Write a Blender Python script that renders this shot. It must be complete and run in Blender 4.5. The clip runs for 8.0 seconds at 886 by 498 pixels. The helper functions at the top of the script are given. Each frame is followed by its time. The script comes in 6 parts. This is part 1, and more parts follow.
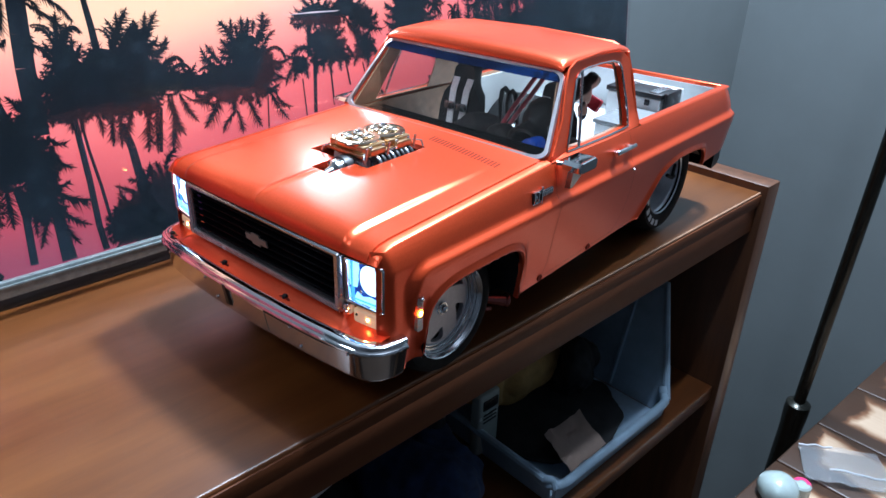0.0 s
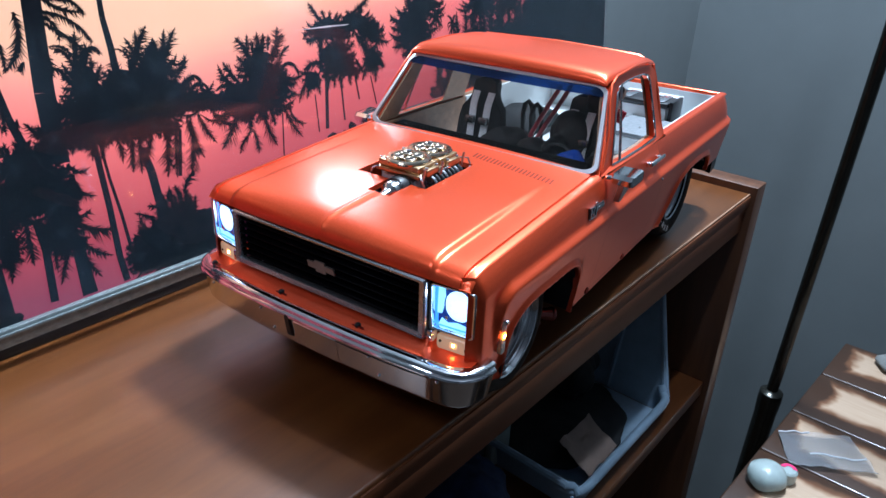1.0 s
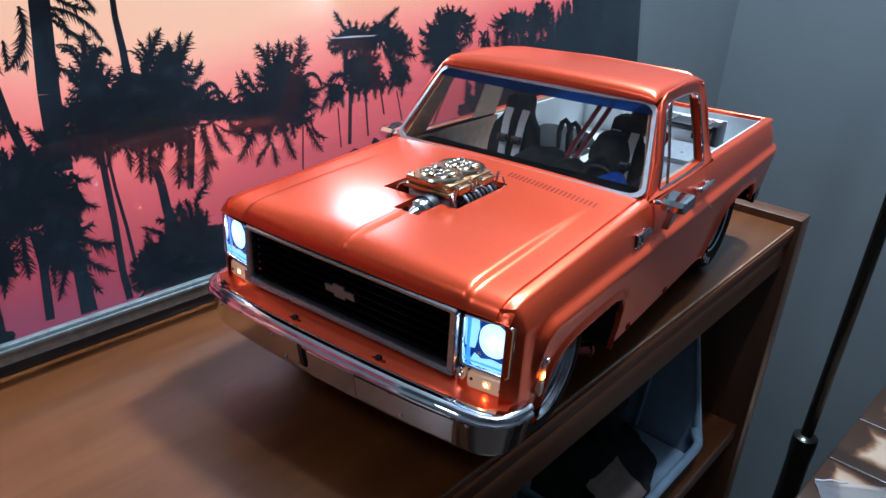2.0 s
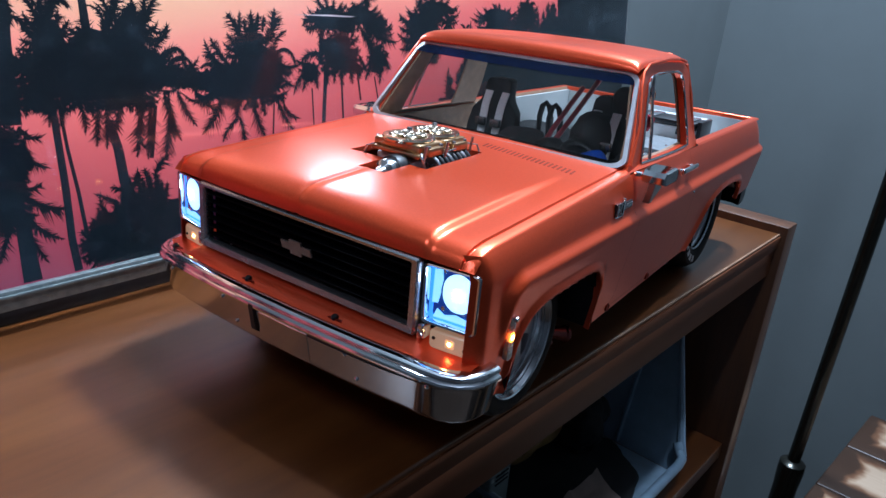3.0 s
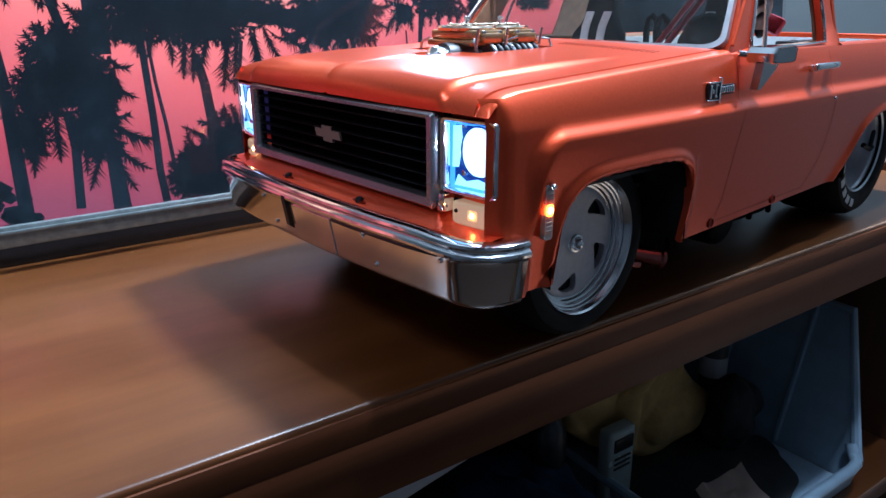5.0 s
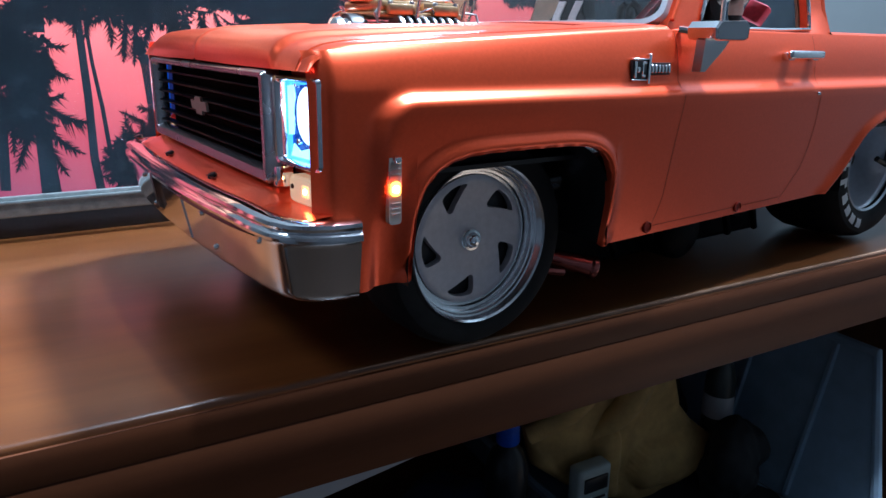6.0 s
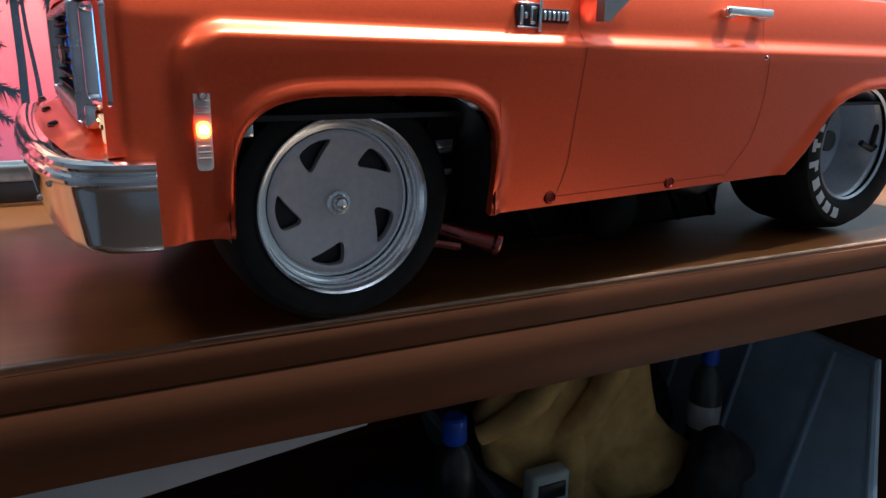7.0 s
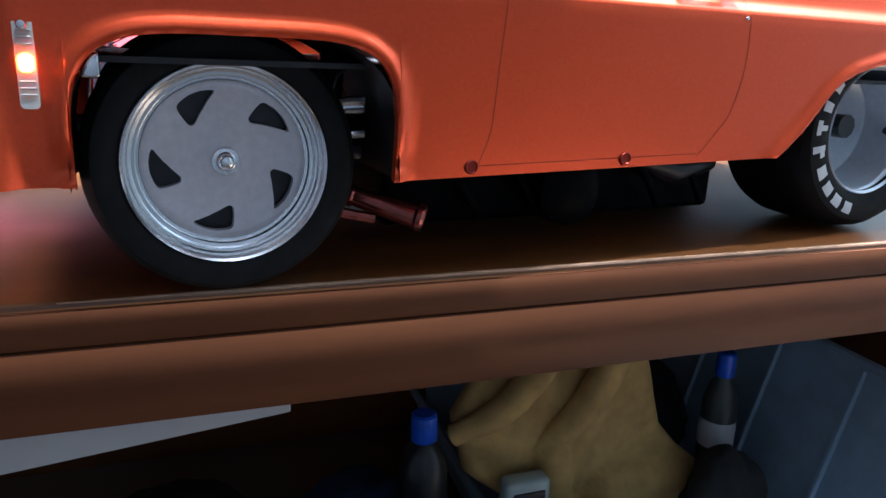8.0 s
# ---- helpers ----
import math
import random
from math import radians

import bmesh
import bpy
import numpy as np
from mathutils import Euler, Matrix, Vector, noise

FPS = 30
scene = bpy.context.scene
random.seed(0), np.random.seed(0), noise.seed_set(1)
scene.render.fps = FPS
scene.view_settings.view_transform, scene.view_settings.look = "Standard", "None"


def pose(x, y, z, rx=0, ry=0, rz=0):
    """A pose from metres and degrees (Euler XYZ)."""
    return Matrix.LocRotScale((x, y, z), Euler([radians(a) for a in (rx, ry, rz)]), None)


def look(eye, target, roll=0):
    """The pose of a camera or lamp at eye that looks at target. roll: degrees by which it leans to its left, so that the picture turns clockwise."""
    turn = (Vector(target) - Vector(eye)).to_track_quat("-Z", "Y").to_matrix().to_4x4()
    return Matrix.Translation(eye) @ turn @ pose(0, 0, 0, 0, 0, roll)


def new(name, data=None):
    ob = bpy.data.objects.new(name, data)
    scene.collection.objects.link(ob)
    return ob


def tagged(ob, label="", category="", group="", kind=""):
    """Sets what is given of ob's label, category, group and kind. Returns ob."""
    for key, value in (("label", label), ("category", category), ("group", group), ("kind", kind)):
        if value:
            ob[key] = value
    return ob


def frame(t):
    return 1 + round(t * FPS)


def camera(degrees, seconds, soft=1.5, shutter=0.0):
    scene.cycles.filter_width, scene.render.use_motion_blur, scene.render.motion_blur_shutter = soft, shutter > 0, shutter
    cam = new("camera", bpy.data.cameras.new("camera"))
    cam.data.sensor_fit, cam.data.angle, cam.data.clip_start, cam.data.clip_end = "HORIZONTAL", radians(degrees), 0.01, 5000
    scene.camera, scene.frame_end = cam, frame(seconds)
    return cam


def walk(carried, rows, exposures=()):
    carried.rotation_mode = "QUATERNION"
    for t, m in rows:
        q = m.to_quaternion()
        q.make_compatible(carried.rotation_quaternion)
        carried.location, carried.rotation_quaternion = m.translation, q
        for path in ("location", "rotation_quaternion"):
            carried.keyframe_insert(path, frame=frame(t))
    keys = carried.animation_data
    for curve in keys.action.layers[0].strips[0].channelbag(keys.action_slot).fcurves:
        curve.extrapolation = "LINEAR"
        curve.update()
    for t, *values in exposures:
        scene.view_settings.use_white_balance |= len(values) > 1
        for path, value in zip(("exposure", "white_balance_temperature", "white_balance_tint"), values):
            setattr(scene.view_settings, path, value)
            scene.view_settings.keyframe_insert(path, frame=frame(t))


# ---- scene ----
# ---------- camera ----------
cam = camera(64.4, 8.0)
PATH = [
    (0, (0.026, -0.229, 0.238), (1.258, 1.057, -0.671), 1.5),
    (0.5, (-0.007, -0.201, 0.243), (1.325, 0.97, -0.681), 1.9),
    (1, (-0.017, -0.173, 0.243), (1.357, 0.968, -0.656), 2.1),
    (1.5, (-0.01, -0.154, 0.237), (1.346, 0.992, -0.684), 2.6),
    (1.7, (-0.006, -0.147, 0.233), (1.363, 1.013, -0.65), 3.2),
    (2.8, (0.013, -0.15, 0.2), (1.387, 1.082, -0.572), 3.3),
    (3, (0.013, -0.152, 0.188), (1.435, 1.051, -0.543), 4.9),
    (3.5, (0.015, -0.151, 0.166), (1.474, 1.026, -0.531), 5.4),
    (4, (0.027, -0.153, 0.147), (1.433, 1.079, -0.563), 4.5),
    (4.5, (0.041, -0.167, 0.139), (1.289, 1.273, -0.468), 0.5),
    (4.7, (0.048, -0.172, 0.132), (1.207, 1.329, -0.501), 0.0),
    (5.8, (0.12, -0.19, 0.109), (1.066, 1.46, -0.509), -0.0),
    (6, (0.134, -0.189, 0.102), (1.051, 1.49, -0.48), 0.5),
    (6.5, (0.158, -0.192, 0.091), (0.997, 1.539, -0.455), 0.0),
    (7, (0.193, -0.198, 0.083), (0.99, 1.55, -0.475), 0.9),
    (7.5, (0.218, -0.195, 0.077), (0.921, 1.578, -0.524), 1.6),
    (8, (0.247, -0.197, 0.069), (0.856, 1.625, -0.486), 1.8),
]
EXPOSURES = [(t, e, k, 12) for t, e, k in ((0.0, 0.67, 5780), (0.5, 0.38, 5800), (1.0, 0.34, 5700), (1.7, 0.15, 5650), (3.0, 0.06, 5550), (3.5, 0.10, 5550), (4.0, 0.20, 5500), (4.5, 0.44, 5500), (4.7, 0.48, 5500), (6.0, 1.02, 5550), (6.5, 1.08, 5700), (7.0, 1.48, 6200), (7.5, 1.78, 6000), (8.0, 2.55, 5850))]
walk(cam, [(t, look(eye, target, roll)) for t, eye, target, roll in PATH], EXPOSURES)

# ---------- light ----------
world = bpy.data.worlds.new("world")
world.use_nodes = True
world.node_tree.nodes["Background"].inputs[0].default_value = (0.55, 0.62, 0.72, 1)
world.node_tree.nodes["Background"].inputs[1].default_value = 0.01
scene.world = world


def area_lamp(name, eye, target, watts, size, size_y, colour):
    data = bpy.data.lights.new(name, "AREA")
    data.energy, data.color, data.shape, data.size, data.size_y = watts, colour, "ELLIPSE", size, size_y
    ob = new(name, data)
    ob.matrix_world = look(eye, target)
    return ob


def bulb_lamp(name, place, watts, radius, colour):
    data = bpy.data.lights.new(name, "POINT")
    data.energy, data.color, data.shadow_soft_size = watts, colour, radius
    ob = new(name, data)
    ob.location = place
    return ob


# a ceiling lamp in the corner, a bare bulb hung over the aisle, a lamp past the left end of
# the shelf, all unseen, and a small light added at the picture's top edge for the hood's highlight
area_lamp("ceiling_lamp_light", (0.90, 0.09, 1.25), (0.30, 0.06, 0.08), 34.0, 0.13, 0.13, (0.78, 0.91, 1.0))
bulb_lamp("hanging_bulb_light", (0.50, -0.185, 1.27), 19.0, 0.03, (0.80, 0.92, 1.0))
area_lamp("far_lamp_light", (-0.86, 0.14, 1.34), (0.14, 0.12, 0.02), 0.24, 0.40, 0.40, (0.86, 0.94, 1.0)).data.spread = radians(40)
# added light with no fixture, aimed so the hood shows its bright spot
area_lamp("picture_lamp_light", (0.326, 0.2245, 0.189), (0.214, 0.100, 0.104), 0.075, 0.06, 0.02, (0.76, 0.88, 1.0))


# ---------- materials ----------
def material(name, colour, rough=0.5, metal=0.0, coat=0.0, coat_rough=0.1, trans=0.0, alpha=1.0, emit=None, power=0.0, ior=1.5, spec=0.5):
    m = bpy.data.materials.new(name)
    m.use_nodes = True
    b = m.node_tree.nodes["Principled BSDF"]
    b.inputs["Base Color"].default_value = (*colour, 1)
    b.inputs["Roughness"].default_value = rough
    b.inputs["Metallic"].default_value = metal
    b.inputs["Coat Weight"].default_value = coat
    b.inputs["Coat Roughness"].default_value = coat_rough
    b.inputs["Transmission Weight"].default_value = trans
    b.inputs["Alpha"].default_value = alpha
    b.inputs["IOR"].default_value = ior
    b.inputs["Specular IOR Level"].default_value = spec
    if emit:
        b.inputs["Emission Color"].default_value = (*emit, 1)
        b.inputs["Emission Strength"].default_value = power
    return m


def bsdf(m):
    return m.node_tree.nodes["Principled BSDF"]


def node(m, kind, **values):
    n = m.node_tree.nodes.new(kind)
    for key, value in values.items():
        n.inputs[key].default_value = value
    return n


def link(m, a, b):
    m.node_tree.links.new(a, b)


def coords(m, scale=(1, 1, 1), which="Object"):
    c = node(m, "ShaderNodeTexCoord")
    p = node(m, "ShaderNodeMapping")
    p.inputs["Scale"].default_value = scale
    link(m, c.outputs[which], p.inputs["Vector"])
    return p.outputs["Vector"]


def ramp(m, fac, stops):
    r = node(m, "ShaderNodeValToRGB")
    while len(r.color_ramp.elements) < len(stops):
        r.color_ramp.elements.new(0.5)
    for e, (pos, col) in zip(r.color_ramp.elements, stops):
        e.position, e.color = pos, (*col, 1)
    link(m, fac, r.inputs["Fac"])
    return r.outputs["Color"]


def noisy(m, scale, detail=4.0, stretch=(1, 1, 1), rough=0.6, which="Object"):
    n = node(m, "ShaderNodeTexNoise", Scale=scale, Detail=detail, Roughness=rough)
    link(m, coords(m, stretch, which), n.inputs["Vector"])
    return n.outputs["Fac"]


def bump(m, fac, strength, distance):
    n = node(m, "ShaderNodeBump", Strength=strength, Distance=distance)
    link(m, fac, n.inputs["Height"])
    link(m, n.outputs["Normal"], bsdf(m).inputs["Normal"])
    return n


def vary(m, fac, low, high):
    """Roughness that wanders between two values."""
    n = node(m, "ShaderNodeMapRange")
    n.inputs["To Min"].default_value, n.inputs["To Max"].default_value = low, high
    link(m, fac, n.inputs["Value"])
    link(m, n.outputs["Result"], bsdf(m).inputs["Roughness"])


def worn(name, colour, rough, metal=0.0, scale=90.0, spread=0.18, **more):
    """A plain surface with blotches, fine grain and uneven gloss."""
    m = material(name, colour, rough, metal, **more)
    f = noisy(m, scale)
    dark = tuple(c * (1 - spread) for c in colour)
    light = tuple(min(1.0, c * (1 + spread)) for c in colour)
    link(m, ramp(m, f, [(0.3, dark), (0.7, light)]), bsdf(m).inputs["Base Color"])
    vary(m, noisy(m, scale * 0.35), max(0.02, rough * 0.8), min(1, rough * 1.25))
    bump(m, noisy(m, scale * 12), 0.08, 0.0006 * min(1.0, 40.0 / scale))
    return m


def wood(name, dark, light, rough=0.34, along=(2.2, 26, 26), coat=0.25, spec=0.5):
    m = material(name, light, rough, coat=coat, coat_rough=0.28, spec=spec)
    a = noisy(m, 4.0, 8.0, along, 0.62)
    b = noisy(m, 9.0, 5.0, (along[0] * 0.3, along[1] * 0.2, along[2] * 0.2), 0.5)
    mix = node(m, "ShaderNodeMath")
    mix.operation = "MULTIPLY_ADD"
    mix.inputs[1].default_value = 0.55
    link(m, a, mix.inputs[0])
    half = node(m, "ShaderNodeMath")
    half.operation = "MULTIPLY"
    half.inputs[1].default_value = 0.45
    link(m, b, half.inputs[0])
    link(m, half.outputs[0], mix.inputs[2])
    link(m, ramp(m, mix.outputs[0], [(0.34, dark), (0.5, tuple((p + q) / 2 for p, q in zip(dark, light))), (0.66, light)]), bsdf(m).inputs["Base Color"])
    vary(m, b, rough * 0.75, rough * 1.35)
    bump(m, a, 0.04, 0.0005)
    return m


def paint_material():
    m = material("orange_metallic_paint", (0.80, 0.085, 0.014), 0.40, 0.70, coat=0.46, coat_rough=0.20, spec=0.35)
    f = noisy(m, 900.0, 2.0)
    link(m, ramp(m, f, [(0.3, (0.84, 0.088, 0.022)), (0.75, (0.90, 0.100, 0.027))]), bsdf(m).inputs["Base Color"])
    vary(m, noisy(m, 60.0), 0.29, 0.34)
    return m


PAINT = paint_material()
CHROME = material("chrome", (0.86, 0.87, 0.90), 0.09, 1.0)
TRIM = worn("dull_silver_trim", (0.46, 0.46, 0.49), 0.42, 0.9, 300.0, 0.1)
SILVER = worn("satin_silver", (0.50, 0.51, 0.54), 0.26, 0.95, 60.0, 0.05)
ALLOY = worn("brushed_alloy", (0.62, 0.59, 0.63), 0.36, 0.35, 400.0, 0.08)
POLISHED = material("polished_alloy", (0.86, 0.87, 0.90), 0.17, 1.0)
DISH = worn("spun_alloy", (0.74, 0.79, 0.86), 0.30, 0.45, 400.0, 0.06)
BLACK = worn("black_plastic", (0.012, 0.012, 0.014), 0.42, 0.0, 200.0, 0.3)
GRILLE_BLACK = material("matt_black_grille", (0.0018, 0.0018, 0.0024), 0.8, spec=0.03)
GRILLE_BAR = material("satin_black_grille_bar", (0.002, 0.002, 0.003), 0.38, spec=0.04)
LAMP_NAVY = material("navy_lamp_reflector", (0.006, 0.012, 0.06), 0.15, emit=(0.02, 0.10, 0.60), power=0.25)
LED_SIDE = material("pale_blue_lit_window", (0.6, 0.8, 1.0), 0.3, emit=(0.26, 0.62, 1.0), power=1.1)
INNER_TRIM = worn("tan_inner_trim", (0.30, 0.165, 0.100), 0.55, 0.0, 200.0, 0.2)
SATIN_BLACK = worn("satin_black_metal", (0.02, 0.02, 0.023), 0.3, 0.3, 200.0, 0.3)
RUBBER = worn("tyre_rubber", (0.007, 0.007, 0.008), 0.66, 0.0, 260.0, 0.35, spec=0.22)
GOLD = worn("gold_plate", (0.58, 0.38, 0.21), 0.32, 1.0, 400.0, 0.15)
NICKEL = worn("bright_nickel", (0.68, 0.56, 0.42), 0.18, 1.0, 400.0, 0.12)
BRONZE = material("badge_bronze", (0.24, 0.19, 0.16), 0.5, 0.5)
COPPER = worn("anodised_red_pipe", (0.36, 0.10, 0.085), 0.25, 0.9, 300.0, 0.2)
LETTER = material("raised_white_rubber", (0.72, 0.74, 0.76), 0.6)
SEAM = material("panel_gap", (0.50, 0.055, 0.020), 0.5, 0.7)
PLUG = material("dark_red_plug", (0.30, 0.028, 0.014), 0.4, 0.7)
FABRIC = worn("black_seat_cloth", (0.02, 0.018, 0.02), 0.75, 0.0, 300.0, 0.3)
STRAP = worn("silver_webbing", (0.80, 0.81, 0.84), 0.5, 0.0, 400.0, 0.1)
LINER = worn("white_bed_liner", (0.62, 0.65, 0.66), 0.35, 0.1, 60.0, 0.06)
CARPET = worn("grey_bed_mat", (0.16, 0.17, 0.18), 0.6, 0.0, 300.0, 0.2)
RED_TUBE = material("red_cage_tube", (0.36, 0.04, 0.06), 0.3)
RED_CLOTH = worn("red_cloth", (0.40, 0.015, 0.035), 0.8, 0.0, 300.0, 0.3)
BLUE = worn("blue_plastic", (0.015, 0.08, 0.50), 0.25, 0.0, 200.0, 0.2)
DARK_GLASS = material("tinted_glass", (0.80, 0.79, 0.76), 0.02, trans=1.0, ior=1.35)
LENS = material("clear_lens", (0.62, 0.59, 0.56), 0.16, trans=0.25, ior=1.45)
CREAM_LENS = material("cream_lens", (0.85, 0.72, 0.50), 0.25, trans=0.25, emit=(1.0, 0.70, 0.38), power=0.16)
AMBER_DIM = material("dim_amber_bulb", (1.0, 0.7, 0.4), 0.3, emit=(1.0, 0.68, 0.32), power=0.3)
AMBER = material("amber_bulb", (1.0, 0.40, 0.03), 0.3, emit=(1.0, 0.36, 0.03), power=5.0)
LED = material("white_led_disc", (0.9, 0.95, 1.0), 0.3, emit=(0.45, 0.74, 1.0), power=1.5)
LED_CHIP = material("led_chip", (0.9, 0.95, 1.0), 0.3, emit=(0.80, 0.90, 1.0), power=60.0)
AMBER_CHIP = material("amber_chip", (1.0, 0.6, 0.2), 0.3, emit=(1.0, 0.45, 0.10), power=40.0)
LED_BLUE = material("blue_led_glow", (0.2, 0.4, 1.0), 0.3, emit=(0.06, 0.30, 1.0), power=1.0)
TINT = material("blue_tint_film", (0.010, 0.055, 0.26), 0.10, trans=0.9, ior=1.45)
SHELF_WOOD = wood("brown_shelf_wood", (0.068, 0.0185, 0.0044), (0.166, 0.056, 0.0128), 0.30, along=(1.4, 12, 12), coat=0.45)
# duller copy of the shelf wood; shade on front faces is put into it
SHADED_FRONT_WOOD = wood("shade_toned_front_wood", (0.068, 0.0180, 0.0060), (0.150, 0.046, 0.0150), 0.55, along=(1.4, 12, 12), coat=0.03, spec=0.2)
SHELF_WOOD_Y = wood("brown_end_wood", (0.052, 0.018, 0.007), (0.135, 0.050, 0.019), along=(26, 26, 2.2))
WORN_GLINT = worn("worn_wood_with_glint", (0.34, 0.19, 0.115), 0.34, 0.0, 55.0, 0.35, coat=0.4)
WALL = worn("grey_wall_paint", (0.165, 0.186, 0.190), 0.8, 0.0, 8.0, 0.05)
# for unseen walls, kept dark so little light bounces back
LOW_BOUNCE_WALL = worn("low_bounce_wall", (0.070, 0.075, 0.084), 0.8, 0.0, 8.0, 0.05)
CEILING = worn("grey_ceiling_paint", (0.34, 0.35, 0.37), 0.85, 0.0, 10.0, 0.04)
FLOOR = wood("floor_boards", (0.022, 0.014, 0.010), (0.060, 0.036, 0.022), 0.5)
ALU = worn("aluminium_frame", (0.24, 0.28, 0.28), 0.36, 0.6, 220.0, 0.2)
BURNT = wood("scorched_pine", (0.055, 0.022, 0.010), (0.62, 0.40, 0.24), 0.42, along=(5, 1.3, 5), coat=0.5)


def scorched_plank():
    """Cream pine with torch-burnt plank edges, dark knots and a combed end."""
    m = material("torch_burnt_pine", (0.6, 0.42, 0.28), 0.36, coat=0.6, coat_rough=0.15)
    c = node(m, "ShaderNodeTexCoord")
    sep = node(m, "ShaderNodeSeparateXYZ")
    link(m, c.outputs["Generated"], sep.inputs[0])

    def calc(op, a, b=None, c2=None):
        n = node(m, "ShaderNodeMath")
        n.operation = op
        for k, v in enumerate((a, b, c2)):
            if v is None:
                continue
            if isinstance(v, (int, float)):
                n.inputs[k].default_value = v
            else:
                link(m, v, n.inputs[k])
        return n.outputs[0]
    wobble = noisy(m, 9.0, 4.0, (1.0, 1.0, 1.0))
    side = calc("MULTIPLY", sep.outputs["X"], 0.108)
    low = calc("SUBTRACT", calc("MULTIPLY", wobble, 0.060), side)
    high = calc("SUBTRACT", calc("MULTIPLY", noisy(m, 14.0, 3.0), 0.034), calc("SUBTRACT", 0.108, side))
    end = calc("SUBTRACT", calc("MULTIPLY", noisy(m, 16.0, 3.0), 0.062), calc("MULTIPLY", calc("SUBTRACT", 1.0, sep.outputs["Y"]), 0.56))
    burn = calc("MULTIPLY_ADD", calc("MAXIMUM", calc("MAXIMUM", low, high), end), 42.0, 0.25)
    comb = calc("MULTIPLY", calc("GREATER_THAN", noisy(m, 210.0, 0.0, (1.0, 0.03, 1.0)), 0.5), calc("MULTIPLY", calc("GREATER_THAN", sep.outputs["Y"], 0.966), calc("GREATER_THAN", sep.outputs["X"], 0.3)))
    grain = noisy(m, 26.0, 5.0, (6.0, 0.5, 3.0))
    clamp = calc("MINIMUM", calc("MAXIMUM", burn, 0.0), 0.75)
    total = calc("ADD", calc("MULTIPLY_ADD", grain, 0.30, clamp), calc("MULTIPLY", comb, 0.4))
    link(m, ramp(m, total, [(0.10, (0.50, 0.36, 0.25)), (0.28, (0.40, 0.26, 0.165)), (0.50, (0.17, 0.075, 0.036)), (0.80, (0.045, 0.020, 0.010))]), bsdf(m).inputs["Base Color"])
    bump(m, grain, 0.15, 0.0008)
    return m


PLANK = scorched_plank()
POLE = worn("dark_green_black_metal", (0.035, 0.034, 0.028), 0.22, 0.7, 120.0, 0.3)
TOTE = worn("cloudy_plastic", (0.31, 0.42, 0.53), 0.34, 0.0, 26.0, 0.22, trans=0.15, ior=1.35)
DARK_CHROME = material("dark_chrome", (0.30, 0.31, 0.34), 0.16, 1.0)
SUEDE = worn("tan_suede", (0.44, 0.27, 0.092), 0.85, 0.0, 60.0, 0.25)
BLACK_CLOTH = worn("black_cloth", (0.012, 0.013, 0.015), 0.9, 0.0, 90.0, 0.4)
NAVY_CLOTH = worn("navy_cloth", (0.008, 0.022, 0.07), 0.85, 0.0, 90.0, 0.4)
PAPER = worn("white_card", (0.46, 0.46, 0.48), 0.6, 0.0, 40.0, 0.05)
WRAP = material("thin_plastic_wrap", (0.9, 0.92, 0.95), 0.12, trans=0.9, ior=1.12)
PINK = material("magenta_label", (0.75, 0.04, 0.16), 0.4)
JAR = worn("pale_translucent_plastic", (0.50, 0.58, 0.56), 0.25, 0.0, 80.0, 0.08, trans=0.35)


# ---------- mesh helpers ----------
def finish(bm, sharp=38.0):
    bmesh.ops.remove_doubles(bm, verts=bm.verts, dist=1e-6)
    bmesh.ops.recalc_face_normals(bm, faces=bm.faces)
    limit = radians(sharp)
    for f in bm.faces:
        f.smooth = True
    for e in bm.edges:
        if len(e.link_faces) == 2:
            e.smooth = e.calc_face_angle(0.0) < limit


def mesh_of(name, bm, mat, sharp=38.0):
    finish(bm, sharp)
    data = bpy.data.meshes.new(name)
    bm.to_mesh(data)
    bm.free()
    data.materials.append(mat)
    return data


def part(name, bm, mat, parent, label="", sharp=38.0):
    ob = new(name, mesh_of(name, bm, mat, sharp))
    ob.parent = parent
    if label:
        tagged(ob, label)
    return ob


def thing(name, bm, mat, label, category, group="", kind="", sharp=38.0, m=None):
    ob = new(name, mesh_of(name, bm, mat, sharp))
    if m:
        ob.matrix_world = m
    return tagged(ob, label, category, group, kind)


def B():
    return bmesh.new()


def add_box(bm, x0, x1, y0, y1, z0, z1, bevel=0.0, seg=2, m=None):
    vs = [bm.verts.new((x, y, z)) for x in (x0, x1) for y in (y0, y1) for z in (z0, z1)]
    fs = [bm.faces.new([vs[i] for i in q]) for q in ((0, 1, 3, 2), (4, 6, 7, 5), (0, 4, 5, 1), (2, 3, 7, 6), (0, 2, 6, 4), (1, 5, 7, 3))]
    if bevel:
        es = list({e for f in fs for e in f.edges})
        out = bmesh.ops.bevel(bm, geom=es, offset=bevel, segments=seg, profile=0.5, affect="EDGES")
        vs = list({v for f in out["faces"] for v in f.verts} | {v for v in vs if v.is_valid})
    if m:
        bmesh.ops.transform(bm, matrix=m, verts=vs)
    return vs


def add_grid(bm, rows, close_u=False, close_v=False):
    """A skin over rows of points."""
    vs = [[bm.verts.new(p) for p in row] for row in rows]
    n, k = len(vs), len(vs[0])
    for i in range(n if close_u else n - 1):
        for j in range(k if close_v else k - 1):
            a, b, c, d = vs[i][j], vs[(i + 1) % n][j], vs[(i + 1) % n][(j + 1) % k], vs[i][(j + 1) % k]
            bm.faces.new((a, b, c, d))
    return vs


